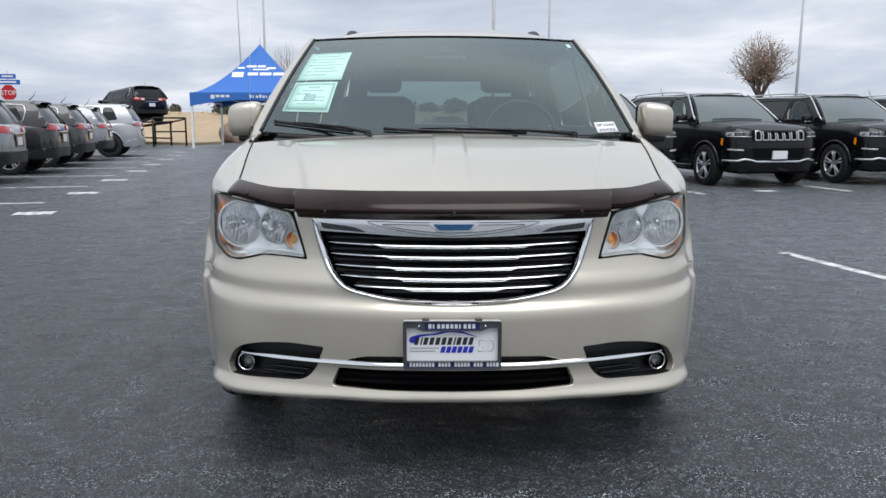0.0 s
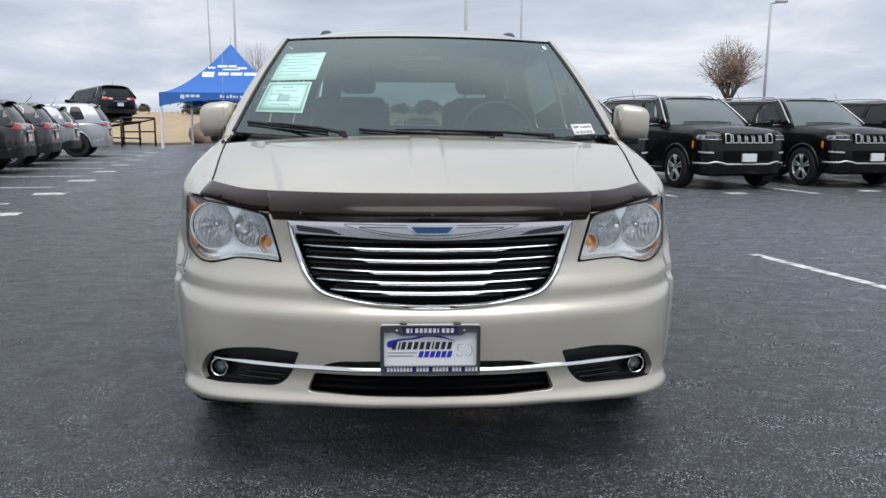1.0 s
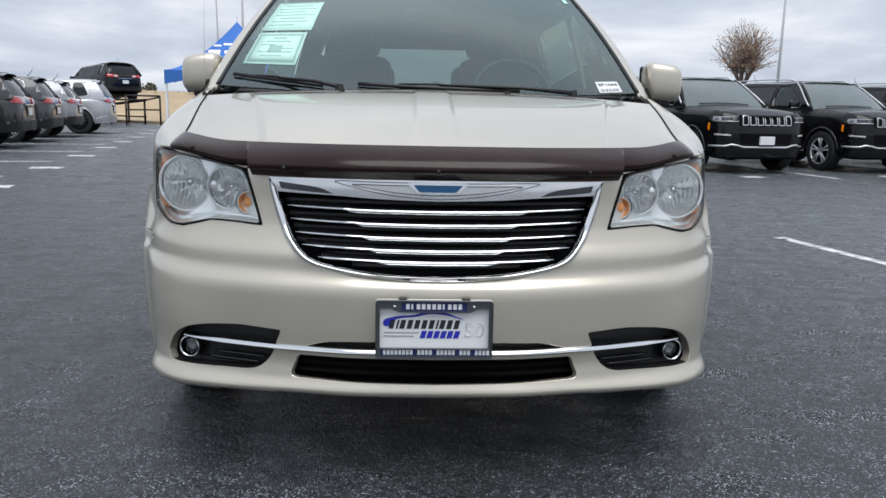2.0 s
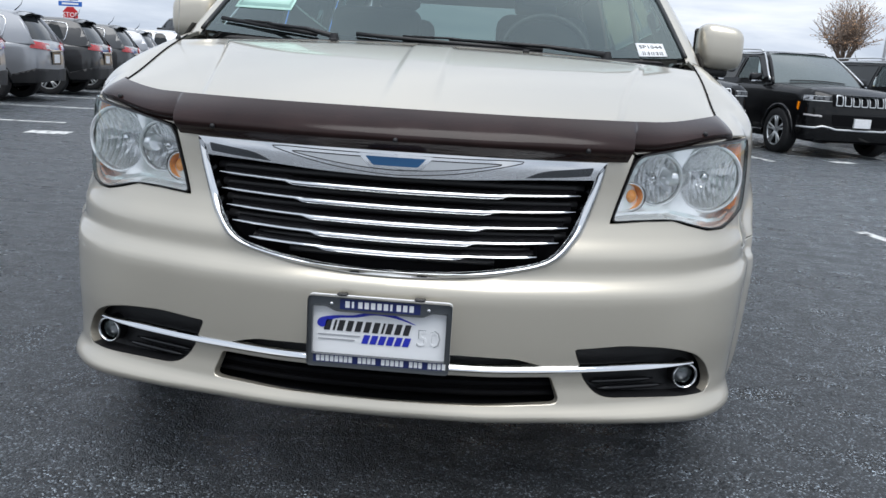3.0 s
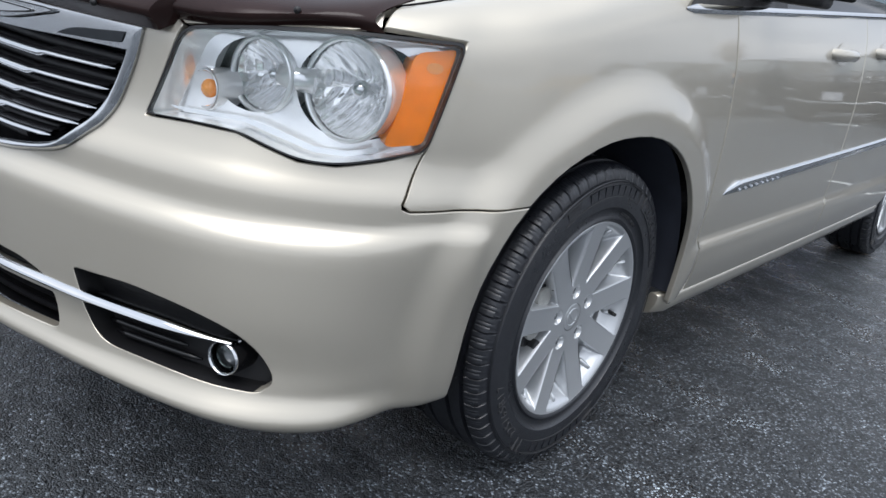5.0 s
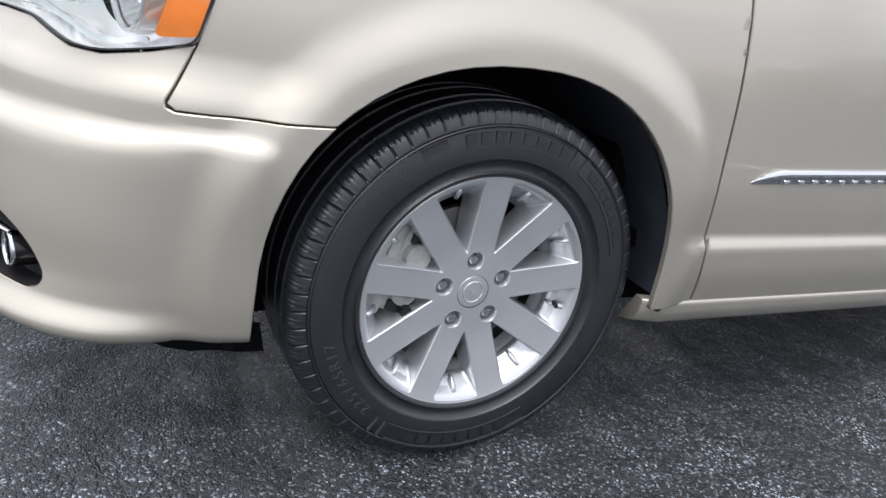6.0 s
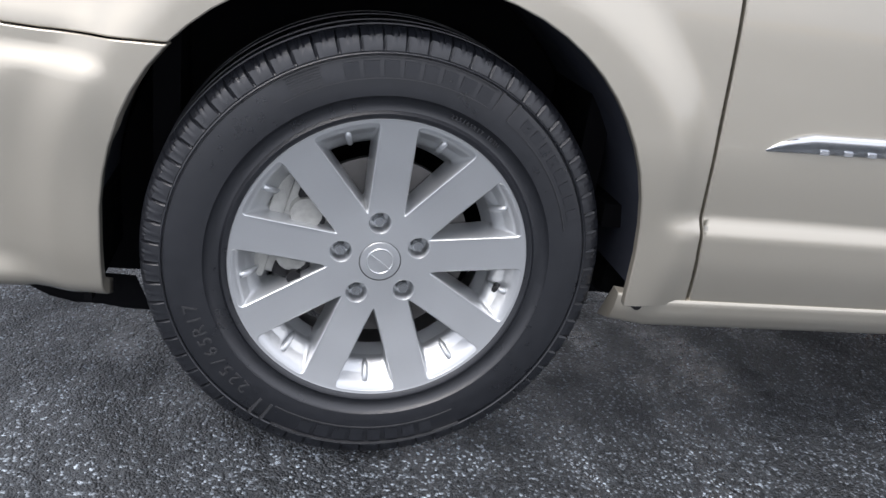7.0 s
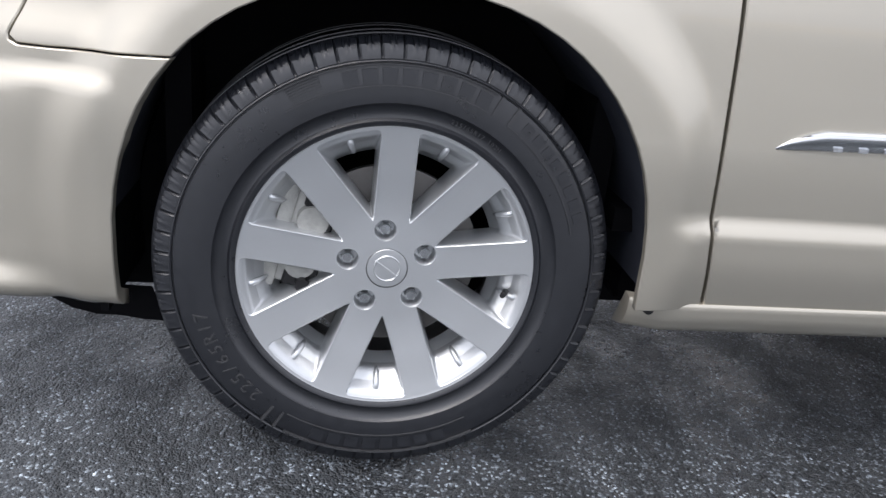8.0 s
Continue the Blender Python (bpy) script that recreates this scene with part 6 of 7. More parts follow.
        mi = part("door_mirror", box_bm(sg * (w * .95), sg * (w + .17), yw + .38, yw + .50, belt + .0, belt + .15, .035, 3), paint if not boxy else GLOSSBLACK, car, smooth_angle=50)
        part("mirror_trim", box_bm(sg * (w * .96), sg * (w + .165), yw + .372, yw + .39, belt - .005, belt + .018, .004, 1), CHROME, mi)
        for yy in (y_b - .12, y_c - .12):
            s = arc_y(yy)
            x = f(s, belt - .10)[0]
            part("door_handle", tube_bm([(sg * (x + .01), yy - .09, belt - .10), (sg * (x + .03), yy - .05, belt - .10), (sg * (x + .03), yy + .05, belt - .10), (sg * (x + .01), yy + .09, belt - .10)], .012, 6), paint, car)
        for yy in (yw + .18, y_b, y_c):
            part("door_gap", tube_bm([(sg * (f(arc_y(yy), z)[0] + .0005), yy, z) for z in (.36, .5, .65, .8, belt - .1)], .004, 4), DARK, car)
        if boxy:
            rz = H - .005
            part("roof_rail", tube_bm(catmull([(sg * roofw * .98, yr0 + .25, H - .04), (sg * roofw, yr0 + .38, rz), (sg * roofw, (yr0 + yr1) / 2, rz + .02), (sg * roofw, yr1 - .12, rz), (sg * roofw * .98, yr1 + .02, H - .05)], 4, False), .016, 6), SILVER if boxy else BLACK, car)

    def roof_(a, b):
        return Vector((roofw * 1.01 * a, yr0 - .06 + (yr1 - yr0 + .22) * b + .05 * a * a * (1 - 2 * b), zr - .012 + .075 * (1 - a ** 4) * (smooth(-.15, .2, b) - .35 * smooth(.8, 1.1, b)) - .02 * a ** 8))
    part("roof", grid_bm(roof_, 14, 14, -1, 1), paint, car)

    def screen_(a, b):
        p = Vector((cowl_w * a, yw + .10 * a * a, belt - .02 + .05 * (1 - a * a))) * (1 - b) + Vector((roofw * .97 * a, yr0 - .02 + .05 * a * a, zr + .01 * (1 - a * a))) * b
        return p + Vector((0, -.03, .02)) * math.sin(math.pi * b)
    part("windshield", grid_bm(screen_, 12, 8, -1, 1), SCREEN_DARK, car)
    for sg in (1, -1):
        part("a_pillar", tube_bm([screen_(sg * 1.0, k / 6) + Vector((sg * .015, .03, -.005)) for k in range(7)], .032, 8), paint, car)
        if not boxy:
            part("c_pillar", tube_bm([Vector((sg * w * .86, ytail - .13, belt)).lerp(Vector((sg * roofw * .97, yr1 + .10, zr - .03)), k / 6) + Vector((0, .03, .02)) * math.sin(math.pi * k / 6) for k in range(7)], .055, 8), paint, car)
    part("wiper", tube_bm([screen_(-.7 + .14 * k, .06 - .003 * k) + Vector((0, -.01, .01)) for k in range(10)], .008, 5), BLACK, car)

    def rear_(a, b):
        p = Vector((w * .84 * a, ytail - .02 - .10 * a * a, belt - .01)) * (1 - b) + Vector((roofw * .97 * a, yr1 + .14 - .05 * a * a, zr - .02)) * b
        return p + Vector((0, .03, .02)) * math.sin(math.pi * b)
    part("tailgate_upper", grid_bm(rear_, 12, 8, -1, 1), paint, car)
    part("rear_window", grid_bm(lambda a, b: rear_(a, b) + Vector((0, .006, .004)), 12, 8, -.86, .86, .12, .93), AUTO_GLASS, car)
    if not sedan:
        part("spoiler", grid_bm(lambda a, b: roof_(a, .97) + Vector((0, .20 * b, .012 - .045 * b - .01 * math.sin(3.1 * b))), 10, 4, -.94, .94), paint, car)
        part("shark_aerial", tube_bm([(0, yr1 - .1, H - .02), (0, yr1 + .02, H + .10), (0, yr1 + .06, H + .20)], [.012, .006, .003], 6), BLACK, car)
    # tail: lamps, lower bumper, plate
    zt = belt - .08
    for sg in (1, -1):
        s0 = end - w * .46
        tl = rounded([(s0 - .50, zt - .02), (s0 + .10, zt - .06), (s0 + .10, zt + .06), (s0 - .44, zt + .095)], .035, 4)
        part("tail_lamp", panel_bm(tl if sg > 0 else mirrored(tl), f, (), .03, .02, .022), TAIL_RED, car, "red and clear tail lamp")
        wl = rounded([(s0 - .10, zt - .020), (s0 + .08, zt - .034), (s0 + .08, zt + .030), (s0 - .08, zt + .045)], .02, 3)
        part("reversing_lamp", panel_bm(wl if sg > 0 else mirrored(wl), f, (), .03, .01, .030), LAMP_CLEAR, car)
        part("fog_reflector", panel_bm([(sg * q[0], q[1]) for q in ((end - w * .72, .52), (end - w * .50, .52), (end - w * .50, .58), (end - w * .72, .58))], f, (), .05, .01, .012), TAIL_RED, car)
        lb = [(end - .001, .40), (arc_y(yb + R + .07), .35), (arc_y(yb + R + .07), .50), (end - w * .9, .62 if not sedan else .42), (end - .001, .60 if not sedan else .42)]
        part("rear_bumper_trim", panel_bm(lb if sg > 0 else mirrored(lb), f, (), .04, .03, .024), trim, car)
    zp = .80 if not sedan else .72
    part("rear_plate", box_bm(-.155, .155, L - .008, L + .012, zp - .08, zp + .08, .004, 1), PLATE_WHITE, car)
    part("plate_recess", box_bm(-.27, .27, L - .02, L + .004, zp - .11, zp + .13, .01, 1), GLOSSBLACK, car)
    part("tailgate_bar", box_bm(-.34, .34, L - .02, L + .012, zp + .14, zp + .165, .006, 1), CHROME, car)
    # front
    gz = hood_z - (.165 if boxy else .20)
    gb = rounded([(-w * .55, gz - .11), (w * .55, gz - .11), (w * .57, gz + .08), (-w * .57, gz + .08)], .02, 3)
    gp = part("grille", panel_bm(gb, f, (), .08, .02, .008), DARK if boxy else GLOSSBLACK, car)
    for k in range(7):
        c = (-3 + k) * w * .148
        slot = rounded([(c - .062, gz - .100), (c + .062, gz - .100), (c + .060, gz + .070), (c - .060, gz + .070)], .02, 3)
        hole = rounded([(c - .047, gz - .084), (c + .047, gz - .084), (c + .045, gz + .056), (c - .045, gz + .056)], .016, 3)
        part("grille_slot", panel_bm(slot, f, [hole], .03, .015, .018), SILVER, gp)
    for sg in (1, -1):
        hl = rounded([(w * .58, gz - .05), (w * 1.10, gz - .03), (w * 1.12, gz + .05), (w * .58, gz + .055)], .02, 3)
        hd = part("headlamp", panel_bm(hl if sg > 0 else mirrored(hl), f, (), .05, .02, .010), GLOSSBLACK, car)
        for q0, q1 in ((.62, .70), (.73, .84), (.87, 1.06)):
            ll = rounded([(w * q0, gz - .018), (w * q1, gz - .012), (w * q1, gz + .036), (w * q0, gz + .040)], .008, 2)
            part("lamp_unit", panel_bm(ll if sg > 0 else mirrored(ll), f, (), .03, .004, .014), LAMP_GREY if q0 > .8 else FOG_GREY, hd)
        part("lamp_line", tube_bm([(sg * (f(w * q, gz + .045)[0] + .008 * (q > .8)), f(w * q, gz + .045)[1] - .014, gz + .046) for q in (.60, .70, .80, .90, 1.0, 1.08)], .005, 5), SILVER, hd)
        part("lamp_trim", tube_bm([(sg * (f(w * q, gz - .035)[0] + .008 * (q > .8)), f(w * q, gz - .035)[1] - .014, gz - .036 + .006 * q) for q in (.58, .68, .78, .88, .98, 1.06)], .009, 5), SILVER, hd)
        fg = rounded([(w * .70, gz - .29), (w * 1.0, gz - .275), (w * 1.0, gz - .250), (w * .70, gz - .26)], .012, 3)
        part("fog_lamp", panel_bm(fg if sg > 0 else mirrored(fg), f, (), .04, .01, .010), LAMP_CLEAR, car)
        mk = [(arc_y(ya - R - .15), gz - .20), (arc_y(ya - R - .11), gz - .18), (arc_y(ya - R - .11), gz - .06), (arc_y(ya - R - .15), gz - .07)]
        part("side_marker", panel_bm(mk if sg > 0 else mirrored(mk), f, (), .04, .01, .012), AMBER, car)
    li = rounded([(-w * .50, gz - .42), (w * .50, gz - .42), (w * .55, gz - .24), (-w * .55, gz - .24)], .03, 3)
    part("lower_grille", panel_bm(li, f, (), .08, .01, .006), DARK, car)
    part("bumper_strip", tube_bm([f(w * 1.12 * (k / 10 - 1), gz - (.47 if boxy else .42) + (.03 if 3 < k < 17 and not 5 < k < 15 else 0) - (.015 if 5 <= k <= 15 else 0)) for k in range(21)], .020, 6), SILVER if boxy else CHROME, car)
    part("front_plate", box_bm(-.15, .15, -.012, .03, gz - (.44 if boxy else .40), gz - (.29 if boxy else .25), .004, 1), PLATE_WHITE, car)
    for x, sg in ((w - .105, 1), (-w + .105, -1)):
        for y in (ya, yb):
            small_wheel(R, .23, rim_mat, car, x, y, sg)
    return car


BLACK_PAINT = car_paint("black_car_paint", (0.003, 0.003, 0.0035), 0.0, 0.5)
BLACK_PAINT.node_tree.nodes["Principled BSDF"].inputs["Specular IOR Level"].default_value = 0.06
BLACK_PAINT.node_tree.nodes["Principled BSDF"].inputs["Coat Weight"].default_value = 0.65
SUV = parked_car("black_suv", "glossy black seven-slot SUV with chrome trim, parked in a bay", BLACK_PAINT, 5.2, 1.98, 1.80, 1.20, 1.13, .385, 3.09, .93, "front", group="row of black SUVs", trim=GLOSSBLACK)
place = [Matrix.Translation(p) @ Matrix.Rotation(LOT, 4, "Z") for p in SUV_AT]
SUV.matrix_world = place[0]
for m in place[1:]:
    copy_thing(SUV, m)

SILVER_PAINT = car_paint("silver_car_paint", (0.29, 0.30, 0.32), 0.6, 0.32)
LIGHT_PAINT = car_paint("pale_silver_paint", (0.44, 0.455, 0.475), 0.6, 0.30)
GREY_PAINT = car_paint("grey_car_paint", (0.050, 0.052, 0.055), 0.5, 0.32)
GRAPHITE = car_paint("graphite_car_paint", (0.006, 0.006, 0.007), 0.0, 0.4)
RED_PAINT = car_paint("dark_red_paint", (0.16, 0.010, 0.012), 0.3, 0.3)
WHITE_PAINT = car_paint("white_car_paint", (0.72, 0.73, 0.74), 0.0, 0.3)


def left_at(k):
    return Matrix.Translation((-13.2 - .645 * (k - 2), 15.8 + 3.03 * (k - 2), 0)) @ Matrix.Rotation(LOT - math.pi / 2, 4, "Z")


one = parked_car("compact_suv", "silver compact SUV parked beside painted bays", SILVER_PAINT, 4.45, 1.83, 1.66, 1.08, 1.0, .35, 2.64, .88, group="row of parked SUVs")
one.matrix_world = left_at(0)
copy_thing(one, left_at(1))
two = parked_car("compact_suv", "graphite black compact SUV parked in a bay", GRAPHITE, 4.62, 1.86, 1.68, 1.10, 1.02, .36, 2.72, .9, group="row of parked SUVs")
two.matrix_world = left_at(2)
three = parked_car("compact_suv", "dark grey compact SUV parked in a bay", GREY_PAINT, 4.62, 1.86, 1.68, 1.10, 1.02, .36, 2.72, .9, group="row of parked SUVs")
three.matrix_world = left_at(3)
four = parked_car("compact_suv", "mid grey compact SUV parked in a bay", SILVER_PAINT, 4.62, 1.86, 1.66, 1.10, 1.02, .36, 2.72, .9, group="row of parked SUVs")
four.matrix_world = left_at(4)
five = parked_car("large_suv", "pale silver large SUV with black wheels in a bay", LIGHT_PAINT, 4.82, 1.94, 1.78, 1.14, 1.08, .40, 2.92, .92, rim_mat=GLOSSBLACK, group="row of parked SUVs", trim=LIGHT_PAINT)
five.matrix_world = left_at(5) @ Matrix.Translation((0, .35, 0))
ramp_m = Matrix.Translation((-15.49, 39.37, 1.36)) @ Matrix.Rotation(radians(-134), 4, "Z") @ Matrix.Rotation(radians(4), 4, "X")
six = parked_car("display_suv", "glossy black SUV raised tail-high on a display ramp", BLACK_PAINT, 5.1, 1.93, 1.78, 1.14, 1.08, .38, 3.04, .92, group="", trim=GLOSSBLACK)
six.matrix_world = ramp_m @ Matrix.Translation((0, -2.5, -.36))
for nm, lab, pt, x, y in (("red_coupe", "dark red coupe parked nose-in by the field", RED_PAINT, .95, 33.0), ("white_coupe", "white coupe parked nose-in by the field", WHITE_PAINT, -1.95, 32.6)):
    c = parked_car(nm, lab, pt, 4.95, 1.92, 1.46, .98, .92, .36, 2.95, .92, sedan=True, trim=BLACK)
    c.matrix_world = Matrix.Translation((x, y, 0)) @ Matrix.Rotation(math.pi + LOT, 4, "Z") @ Matrix.Translation((0, -4.95, 0))

# steel display ramp under the raised SUV
STEEL = material("dark_steel", (0.03, 0.028, 0.027), 0.6, 0.4, vary=0.2)
rk = thing("display_ramp", "dark welded steel display ramp holding a raised SUV", "ramp")
for sx in (-.85, .85):
    a, b = ramp_m @ Vector((sx, -2.6, -.40)), ramp_m @ Vector((sx, 2.75, -.40))
    part("track", tube_bm([a, b], .07, 6), STEEL, rk)
    for t in (.02, .35, .68, .98):
        p = a.lerp(b, t)
        part("post", tube_bm([p, (p.x, p.y, 0)], .05, 6), STEEL, rk)
    part("tie_bar", tube_bm([(a.x, a.y, .35), (b.x, b.y, .35)], .04, 6), STEEL, rk)
a, b = ramp_m @ Vector((-.85, 2.75, -.4)), ramp_m @ Vector((.85, 2.75, -.4))
part("cross_bar", tube_bm([a, b], .05, 6), STEEL, rk)
for q in (a, b):
    part("guard_post", tube_bm([(q.x + .9, q.y - .7, 0), (q.x + .9, q.y - .7, 1.35)], .045, 6), STEEL, rk)
part("guard_rail", tube_bm([(a.x + .9, a.y - .7, 1.35), (b.x + .9, b.y - .7, 1.35)], .045, 6), STEEL, rk)
part("guard_rail", tube_bm([(a.x + .9, a.y - .7, .7), (b.x + .9, b.y - .7, .7)], .04, 6), STEEL, rk)
for q in (a, b):
    part("guard_rail", tube_bm([(q.x + .9, q.y - .7, 1.30), q], .04, 6), STEEL, rk)


# ---- canopy, poles, signs, field, plants ----
CANVAS = material("blue_canvas", (0.036, 0.155, 0.50), 0.7, vary=0.10, scale=8, bump=0.2, bump_scale=40)
POLE_W = material("white_painted_steel", (0.42, 0.43, 0.45), 0.45, vary=0.06)
SAND = material("dry_field", (0.40, 0.30, 0.185), 0.95, vary=0.28, scale=1.5, coarse=.12, bump=0.6, bump_scale=6)
CONCRETE = material("concrete", (0.45, 0.43, 0.39), 0.85, vary=0.12, scale=6, bump=0.3, bump_scale=60)
ROCK = material("brown_rock", (0.22, 0.15, 0.11), 0.9, vary=0.35, scale=5, coarse=2, bump=0.8, bump_scale=20)
BARK = material("grey_brown_bark", (0.27, 0.205, 0.16), 0.9, vary=0.25, scale=30)
DRYLEAF = material("dry_brown_leaf", (0.36, 0.22, 0.125), 0.8, vary=0.35, scale=3)
OLIVE = material("olive_scrub_leaf", (0.085, 0.092, 0.055), 0.85, vary=0.35, scale=2)
STRAW = material("dry_grass", (0.40, 0.30, 0.16), 0.9, vary=0.3, scale=3)
SIGN_RED = material("stop_sign_red", (0.50, 0.012, 0.015), 0.4, vary=0.05)
SIGN_BLUE = material("street_sign_blue", (0.02, 0.13, 0.50), 0.4, vary=0.05)
# distance haze is put into the hills' blue-grey colour
HAZE_HILL = material("far_hill", (0.20, 0.22, 0.26), 1.0, vary=0.08, scale=.01, coarse=.003)

C0, HALF = Vector((-8.08, 36.4, 0)), 2.62
cn = thing("canopy_tent", "blue peaked pop-up canopy tent on white legs", "tent")


def canopy(a, b):
    """a, b from -1 to 1 across the square; concave rise to the peak."""
    m = max(abs(a), abs(b))
    z = 2.44 + 2.28 * (1 - m) ** 1.55 + .05 * (1 - abs(a)) * (1 - abs(b))
    return C0 + Vector((a * HALF, b * HALF, z))


part("canopy_top", grid_bm(canopy, 24, 24, -1, 1, -1, 1), CANVAS, cn)
for k in range(4):
    m = Matrix.Rotation(k * math.pi / 2, 4, "Z")
    part("valance", grid_bm(lambda a, b: C0 + (m @ Vector((a * HALF, -HALF - .006, 0))) + Vector((0, 0, 2.45 - (.60 - .28 * (1 - a * a)) * b)), 24, 4, -1, 1), CANVAS, cn)
    q = C0 + m @ Vector((HALF - .06, -HALF + .06, 0))
    leg = part("leg", box_bm(q.x - .048, q.x + .048, q.y - .048, q.y + .048, 0, 2.38, .006, 1), WHITE, cn)
    part("foot_plate", box_bm(q.x - .09, q.x + .09, q.y - .09, q.y + .09, 0, .02, .004, 1), POLE_W, leg)
    e0, e1 = C0 + m @ Vector((-HALF + .06, -HALF + .06, 2.08)), C0 + m @ Vector((HALF - .06, -HALF + .06, 2.08))
    for u, v in ((.0, .25), (.25, .5), (.5, .75), (.75, 1.0)):
        part("truss_bar", tube_bm([e0.lerp(e1, u) + Vector((0, 0, .15)), e0.lerp(e1, v) + Vector((0, 0, -.15))], .018, 5), POLE_W, cn)
part("peak_pole", tube_bm([C0 + Vector((0, 0, 2.4)), C0 + Vector((0, 0, 5.05))], .02, 6), POLE_W, cn)


def on_canopy(name, x0, x1, z0, z1):
    """A plain white shape printed on the front slope, between two widths and heights."""
    def f(a, b):
        z = z0 + (z1 - z0) * b
        m = 1 - ((z - 2.44) / 2.28) ** (1 / 1.55)
        x = (x0 + (x1 - x0) * a)
        return C0 + Vector((x * HALF, -m * HALF - .02, z + .02))
    part(name, grid_bm(f, 4, 3), WHITE, cn)


for x0, x1, z0, z1 in ((-.40, -.20, 3.16, 3.40), (-.13, .05, 3.24, 3.38), (.08, .28, 3.24, 3.38), (.31, .52, 3.24, 3.38), (-.33, -.20, 3.56, 3.64), (-.17, .0, 3.62, 3.72), (.02, .16, 3.62, 3.72), (.18, .34, 3.54, 3.63), (-.06, .22, 3.49, 3.55)):
    on_canopy("printed_shape", x0, x1, z0, z1)
for k in range(14):
    x = C0.x + .0 + k * .145
    part("printed_shape", box_bm(x, x + (.10 if k % 4 != 1 else .05), C0.y - HALF - .014, C0.y - HALF - .009, 2.22, 2.36 if k in (0, 3, 10) else 2.32), WHITE, cn)
for k in range(4):
    x = C0.x - 1.70 + k * .22
    part("printed_shape", box_bm(x, x + .17, C0.y - HALF - .014, C0.y - HALF - .009, 2.18 if k == 0 else 2.24, 2.35), WHITE, cn)

# kerbed pad under the ramp and the tent's corner
pad = bmesh.new()
prism_bm(rounded([(-30, 40.3), (-15.0, 40.3), (-12.0, 38.4), (-11.2, 41), (-12.5, 47), (-30, 47)], .8, 4), 0, .13, "xy", pad)
tagged(part("pavement", pad, SAND), "sandy tan kerbed pad beside the car park", "pavement", kind="structure")


# light and flag poles
def lamp_pole(x, y, h, head, lean=0.0, r=.10):
    p = thing("street_lamp" if head else "flag_pole", "tall grey steel car park lamp pole" if head else "tall slim pale steel pole", "lamp post" if head else "pole")
    part("pole", tube_bm([(x, y, 0), (x + lean * .5, y, h * .5), (x + lean, y, h)], [r, r * .8, r * .6], 10), POLE_W, p)
    part("base", moved(lathe_bm([(0, r * 2.2), (.5, r * 2.2), (.55, r * 1.2), (.55, 0)], 16, axis="z"), Matrix.Translation((x, y, 0))), CONCRETE, p, smooth_angle=30)
    if head:
        part("arm", tube_bm([(x + lean, y, h - .05), (x + lean + .45, y, h + .03)], .05, 8), POLE_W, p)
        part("lamp_head", box_bm(x + lean + .25, x + lean + .95, y - .16, y + .16, h, h + .14, .04, 2), POLE_W, p, smooth_angle=40)


lamp_pole(21.2, 45, 8.25, True, .08)
lamp_pole(4.65, 60, 12.5, True, 0, .17)
lamp_pole(8.85, 60, 12.5, True, 0, .11)
lamp_pole(-14.3, 60, 11.5, False, -.25, .07)
lamp_pole(-12.55, 60, 11.5, True, -.05, .11)

# stop sign with two street name plates (names kept as bars)
st = thing("stop_sign", "red octagonal stop sign under blue street name plates", "sign")
SX, SY = -21.75, 40.0
part("post", tube_bm([(SX, SY, 0), (SX, SY, 3.75)], .035, 8), POLE_W, st)
octa = [(SX + .42 * math.cos(radians(22.5 + 45 * k)), 2.62 + .42 * math.sin(radians(22.5 + 45 * k))) for k in range(8)]
part("border", prism_bm([(SX + (x - SX) * 1.06, 2.62 + (z - 2.62) * 1.06) for x, z in octa], SY - .05, SY - .04), WHITE, st)
face = part("sign_face", prism_bm(octa, SY - .058, SY - .05), SIGN_RED, st)
part("sign_letters", moved(letters_bm("STOP", .34, .002), Matrix.Translation((SX, SY - .062, 2.61)) @ Matrix.Rotation(math.pi / 2, 4, "X")), WHITE, face)
for zz, x0, x1 in ((3.16, -.62, .62), (3.45, -.42, .42)):
    pl = part("name_plate", box_bm(SX + x0, SX + x1, SY - .05, SY - .035, zz - .12, zz + .12, .01, 1), SIGN_BLUE, st)
    part("name_bar", box_bm(SX + x0 * .7, SX + x1 * .7, SY - .054, SY - .05, zz - .04, zz + .05), WHITE, pl)


# dry field rising behind the car park, out to far hills
def field(a, b):
    x = -900 + 1800 * a
    y = 46.5 + 40 * b + 1400 * max(0, b - .5) ** 3 * 8
    k = smooth(0, .45, b)
    z = -.02 + 1.9 * k + .35 * noise.noise(Vector((x * .05, y * .08, 0))) * k + .06 * noise.noise(Vector((x * .9, y * .9, 3))) * k + .05 * b
    return Vector((x, y, z))


tagged(part("field", grid_bm(field, 420, 48), SAND), "dry tan desert field beyond the asphalt", "field", kind="structure")
hills = grid_bm(lambda a, b: Vector((-1800 + 3600 * a, 1350 + 60 * b, (8 + 26 * max(0, noise.noise(Vector((a * 9, 0, 5))) + .35)) * b)), 160, 2)
tagged(part("backdrop", hills, HAZE_HILL), "low hazy blue hills at the horizon", "hills", kind="structure")

# scrub and grass on the field
rng = random.Random(7)


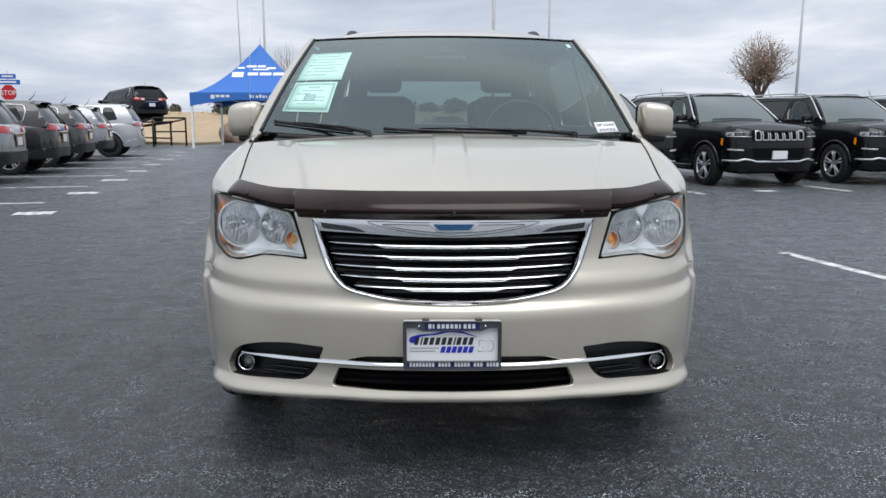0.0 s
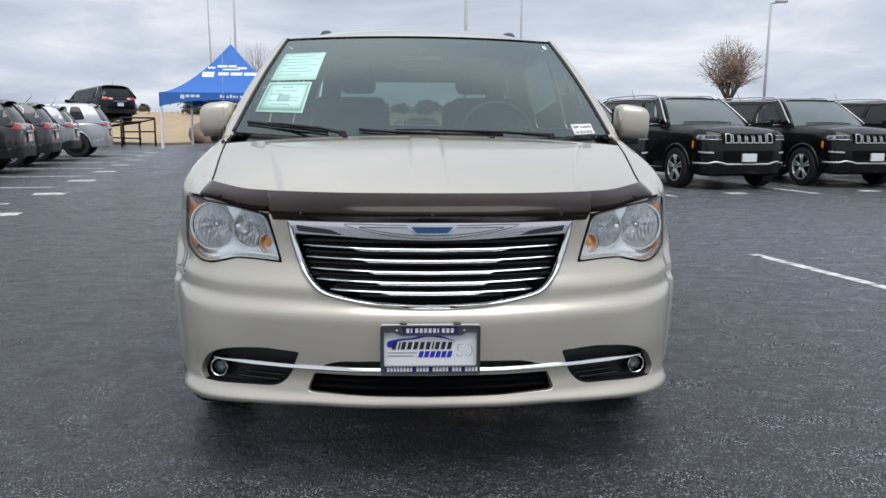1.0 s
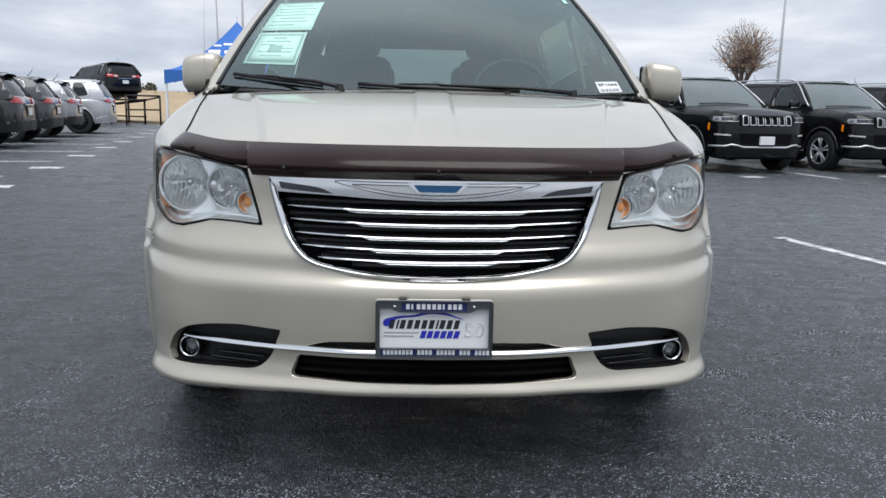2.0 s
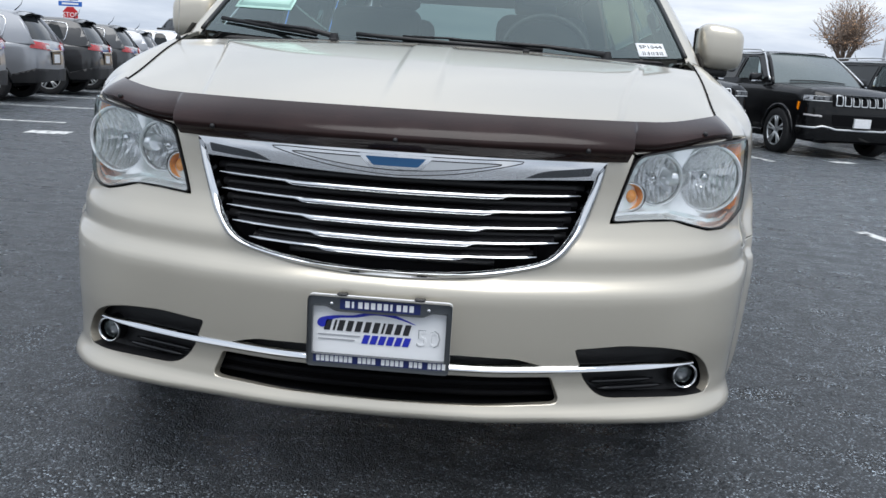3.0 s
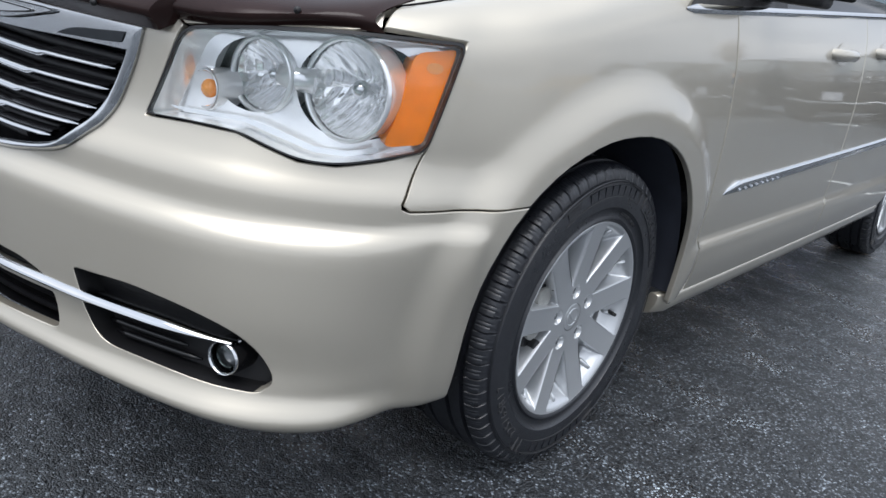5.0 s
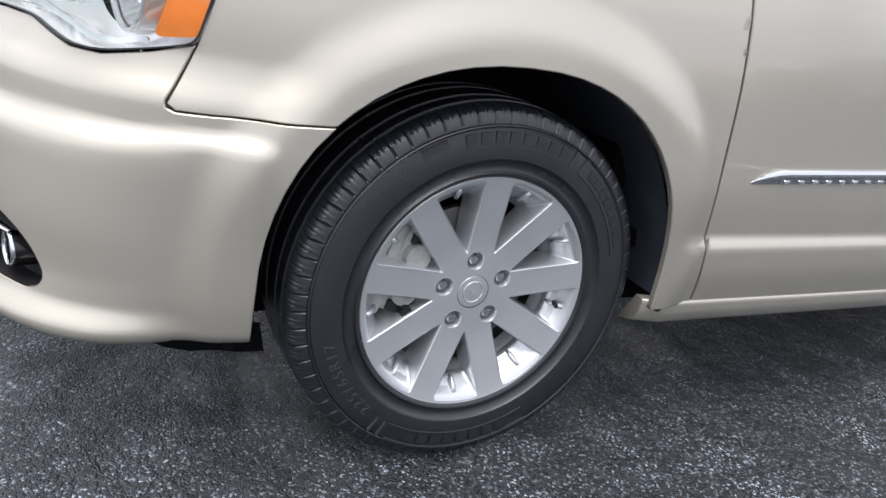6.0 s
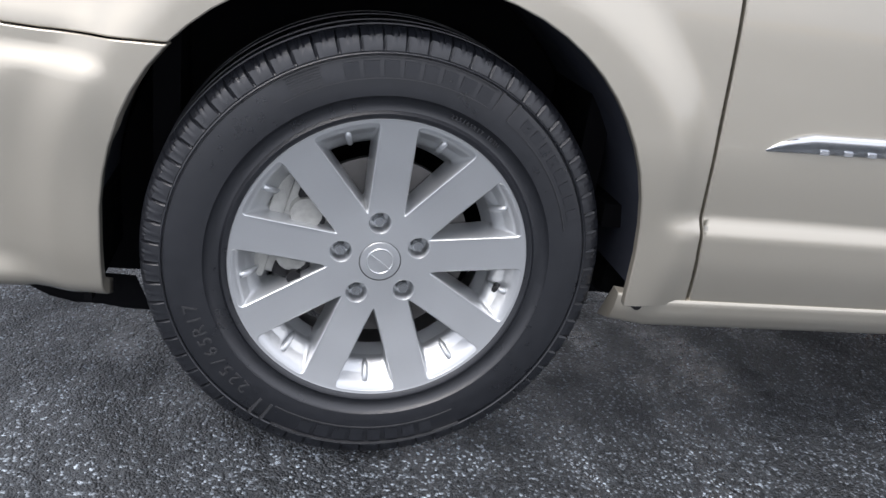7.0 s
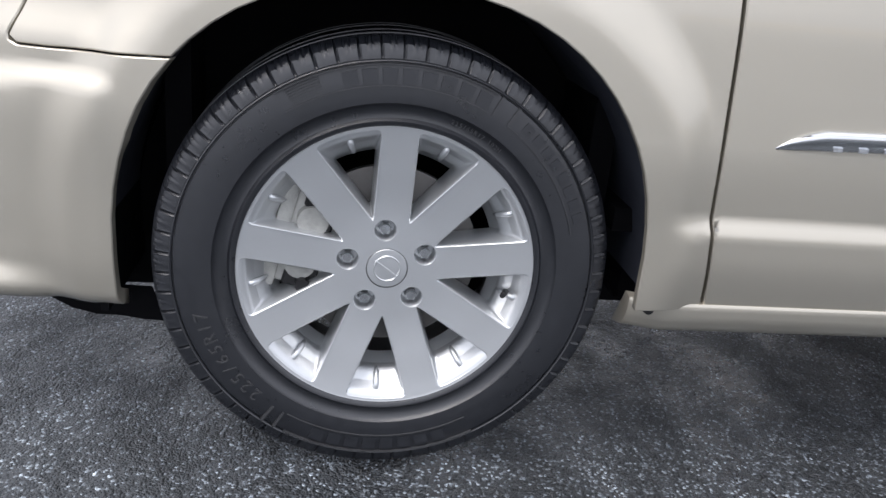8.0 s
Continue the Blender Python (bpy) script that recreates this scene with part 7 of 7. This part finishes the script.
def scrub(x, y, z, r, hgt, mat, n):
    """A bush: a few woody stems and many small leaf clumps with gaps."""
    b = thing("bush", "olive-green desert scrub bush on the dry field", "bush", "scrub on the field")
    stems = bmesh.new()
    lv = bmesh.new()
    for k in range(7):
        a = rng.uniform(0, math.tau)
        tip = Vector((x + r * .6 * math.cos(a), y + r * .6 * math.sin(a), z + hgt * rng.uniform(.5, .9)))
        tube_bm([(x, y, z - .1), tip], [.05, .015], 5, stems)
    for k in range(n):
        a, q, v = rng.uniform(0, math.tau), rng.random() ** .5, rng.uniform(.12, 1)
        bulge = math.sqrt(max(.05, 1 - (v - .35) ** 2 / .43)) * (.8 + .25 * math.sin(3 * a + x))
        c = Vector((x + r * q * bulge * math.cos(a), y + r * q * bulge * math.sin(a), z + hgt * v * rng.uniform(.8, 1.05)))
        s = r * rng.uniform(.08, .16)
        u = Vector((rng.uniform(-1, 1), rng.uniform(-1, 1), rng.uniform(-1, 1))).normalized()
        w_ = u.orthogonal().normalized()
        n_ = u.cross(w_)
        p = [lv.verts.new(c + q_) for q_ in (u * s, w_ * s * .6, -u * s, -w_ * s * .6)]
        lv.faces.new(p)
        p = [lv.verts.new(c + q_) for q_ in (u * s, n_ * s * .6, -u * s, -n_ * s * .6)]
        lv.faces.new(p)
    part("stems", stems, BARK, b)
    part("foliage", lv, mat, b)


def field_z(x, y):
    b = min(.5, (y - 46.5) / 40)
    k = smooth(0, .45, b)
    return -.02 + 1.9 * k + .35 * noise.noise(Vector((x * .05, y * .08, 0))) * k + .05 * b


for x, y, r, h in ((-16.6, 62, .8, 1.0), (-15.2, 62, 1.3, .75), (-13.2, 64, 1.5, .7), (-21.4, 66, .8, .7), (-4.2, 63, 1.3, .9), (-2.4, 65, 1.5, 1.0), (-.2, 64, 1.0, .8), (1.8, 63, 1.4, 1.1), (4.4, 65, 1.3, .9), (7.5, 64, 1.1, .7), (-8.5, 66, 1.2, .8)):
    scrub(x, y, field_z(x, y), r, h, OLIVE, 230)
gb_ = bmesh.new()
for k in range(600):
    x, y = rng.uniform(-45, 30), rng.uniform(61, 66)
    z, h = field_z(x, y), rng.uniform(.06, .18)
    a = rng.uniform(0, math.pi)
    d = Vector((math.cos(a), math.sin(a), 0)) * .06
    p = Vector((x, y, z - .03))
    t = Vector((rng.uniform(-.1, .1), rng.uniform(-.1, .1), h))
    gb_.faces.new([gb_.verts.new(q) for q in (p - d, p + d, p + d * .4 + t, p - d * .8 + t * .9)])
tagged(part("dry_grass", gb_, STRAW), "pale dry grass tufts scattered over the field", "grass", kind="stuff")

# boulder by the tent
bd_ = bmesh.new()
bmesh.ops.create_icosphere(bd_, subdivisions=4, radius=1)
for v in bd_.verts:
    v.co *= 1 + .28 * noise.noise(v.co * 1.3) + .07 * noise.noise(v.co * 4)
    v.co = Vector((v.co.x * 1.05, v.co.y * .9, max(-.34, v.co.z * .85)))
tagged(part("boulder", moved(bd_, Matrix.Translation((-11.0, 44.0, .34))), ROCK, smooth_angle=40), "rough brown boulder at the edge of the field", "rock")


def bare_tree(x, y, base, height, spread, label, twigs, leaves, lean=0.0):
    """A tapered trunk, limbs that fan upward, thin upright twigs, and the last dry leaves."""
    t = thing("tree", label, "tree")
    trunk, limbs, lv = bmesh.new(), bmesh.new(), bmesh.new()
    top = Vector((x, y, base))
    tube_bm([(x, y, 0), (x + .03, y, base * .5), top], [.17, .13, .12], 9, trunk)
    for k in range(11):
        a = k * math.tau / 11 + rng.uniform(-.2, .2)
        rr = spread * rng.uniform(.30, .78)
        e = Vector((x + rr * math.cos(a), y + rr * math.sin(a), base + (height - base) * rng.uniform(.28, .52)))
        m1 = top.lerp(e, .5) + Vector((0, 0, .05))
        tube_bm([top - Vector((0, 0, .15)), m1, e], [.05, .032, .018], 6, limbs)
        for j in range(twigs):
            s = (m1 if j % 3 else top.lerp(m1, .6)).lerp(e, rng.uniform(0, 1))
            b = rng.uniform(0, math.tau)
            q = rng.random() ** .5
            end = Vector((x + spread * q * math.cos(b) * .98, y + spread * q * math.sin(b) * .98, 0))
            mid_z, dome = base + (height - base) * .42, math.sqrt(max(0, 1 - q * q)) * rng.uniform(.70, 1.04)
            cap = mid_z + (height - mid_z) * dome if j % 4 else mid_z - (mid_z - base) * .55 * dome
            tip = Vector((s.x + (end.x - s.x) * .95, s.y + (end.y - s.y) * .95, cap if j % 4 == 0 else max(s.z + .2, cap)))
            tube_bm([s, s.lerp(tip, .5) + Vector((rng.uniform(-.06, .06), rng.uniform(-.06, .06), 0)), tip], [.013, .009, .004], 4, limbs, caps=False)
            for _ in range(leaves):
                c = s.lerp(tip, rng.uniform(.15, 1.0)) + Vector((rng.uniform(-.06, .06), rng.uniform(-.06, .06), rng.uniform(-.05, .05)))
                u = Vector((rng.uniform(-1, 1), rng.uniform(-1, 1), rng.uniform(-1, 1))).normalized()
                w_ = u.orthogonal().normalized()
                sz = rng.uniform(.025, .055)
                lv.faces.new([lv.verts.new(c + d) for d in (u * sz, w_ * sz * .6, -u * sz, -w_ * sz * .6)])
    part("trunk", trunk, BARK, t)
    part("branchwork", limbs, BARK, t)
    if leaves:
        part("dry_leaves", lv, DRYLEAF, t)
    else:
        lv.free()


bare_tree(13.85, 32.0, 2.25, 4.95, 1.50, "small near-bare tree with upright twigs and brown leaves", 30, 5)
bare_tree(-10.3, 56, 2.5, 6.9, 1.6, "leafless grey tree behind the canopy tent", 9, 0)
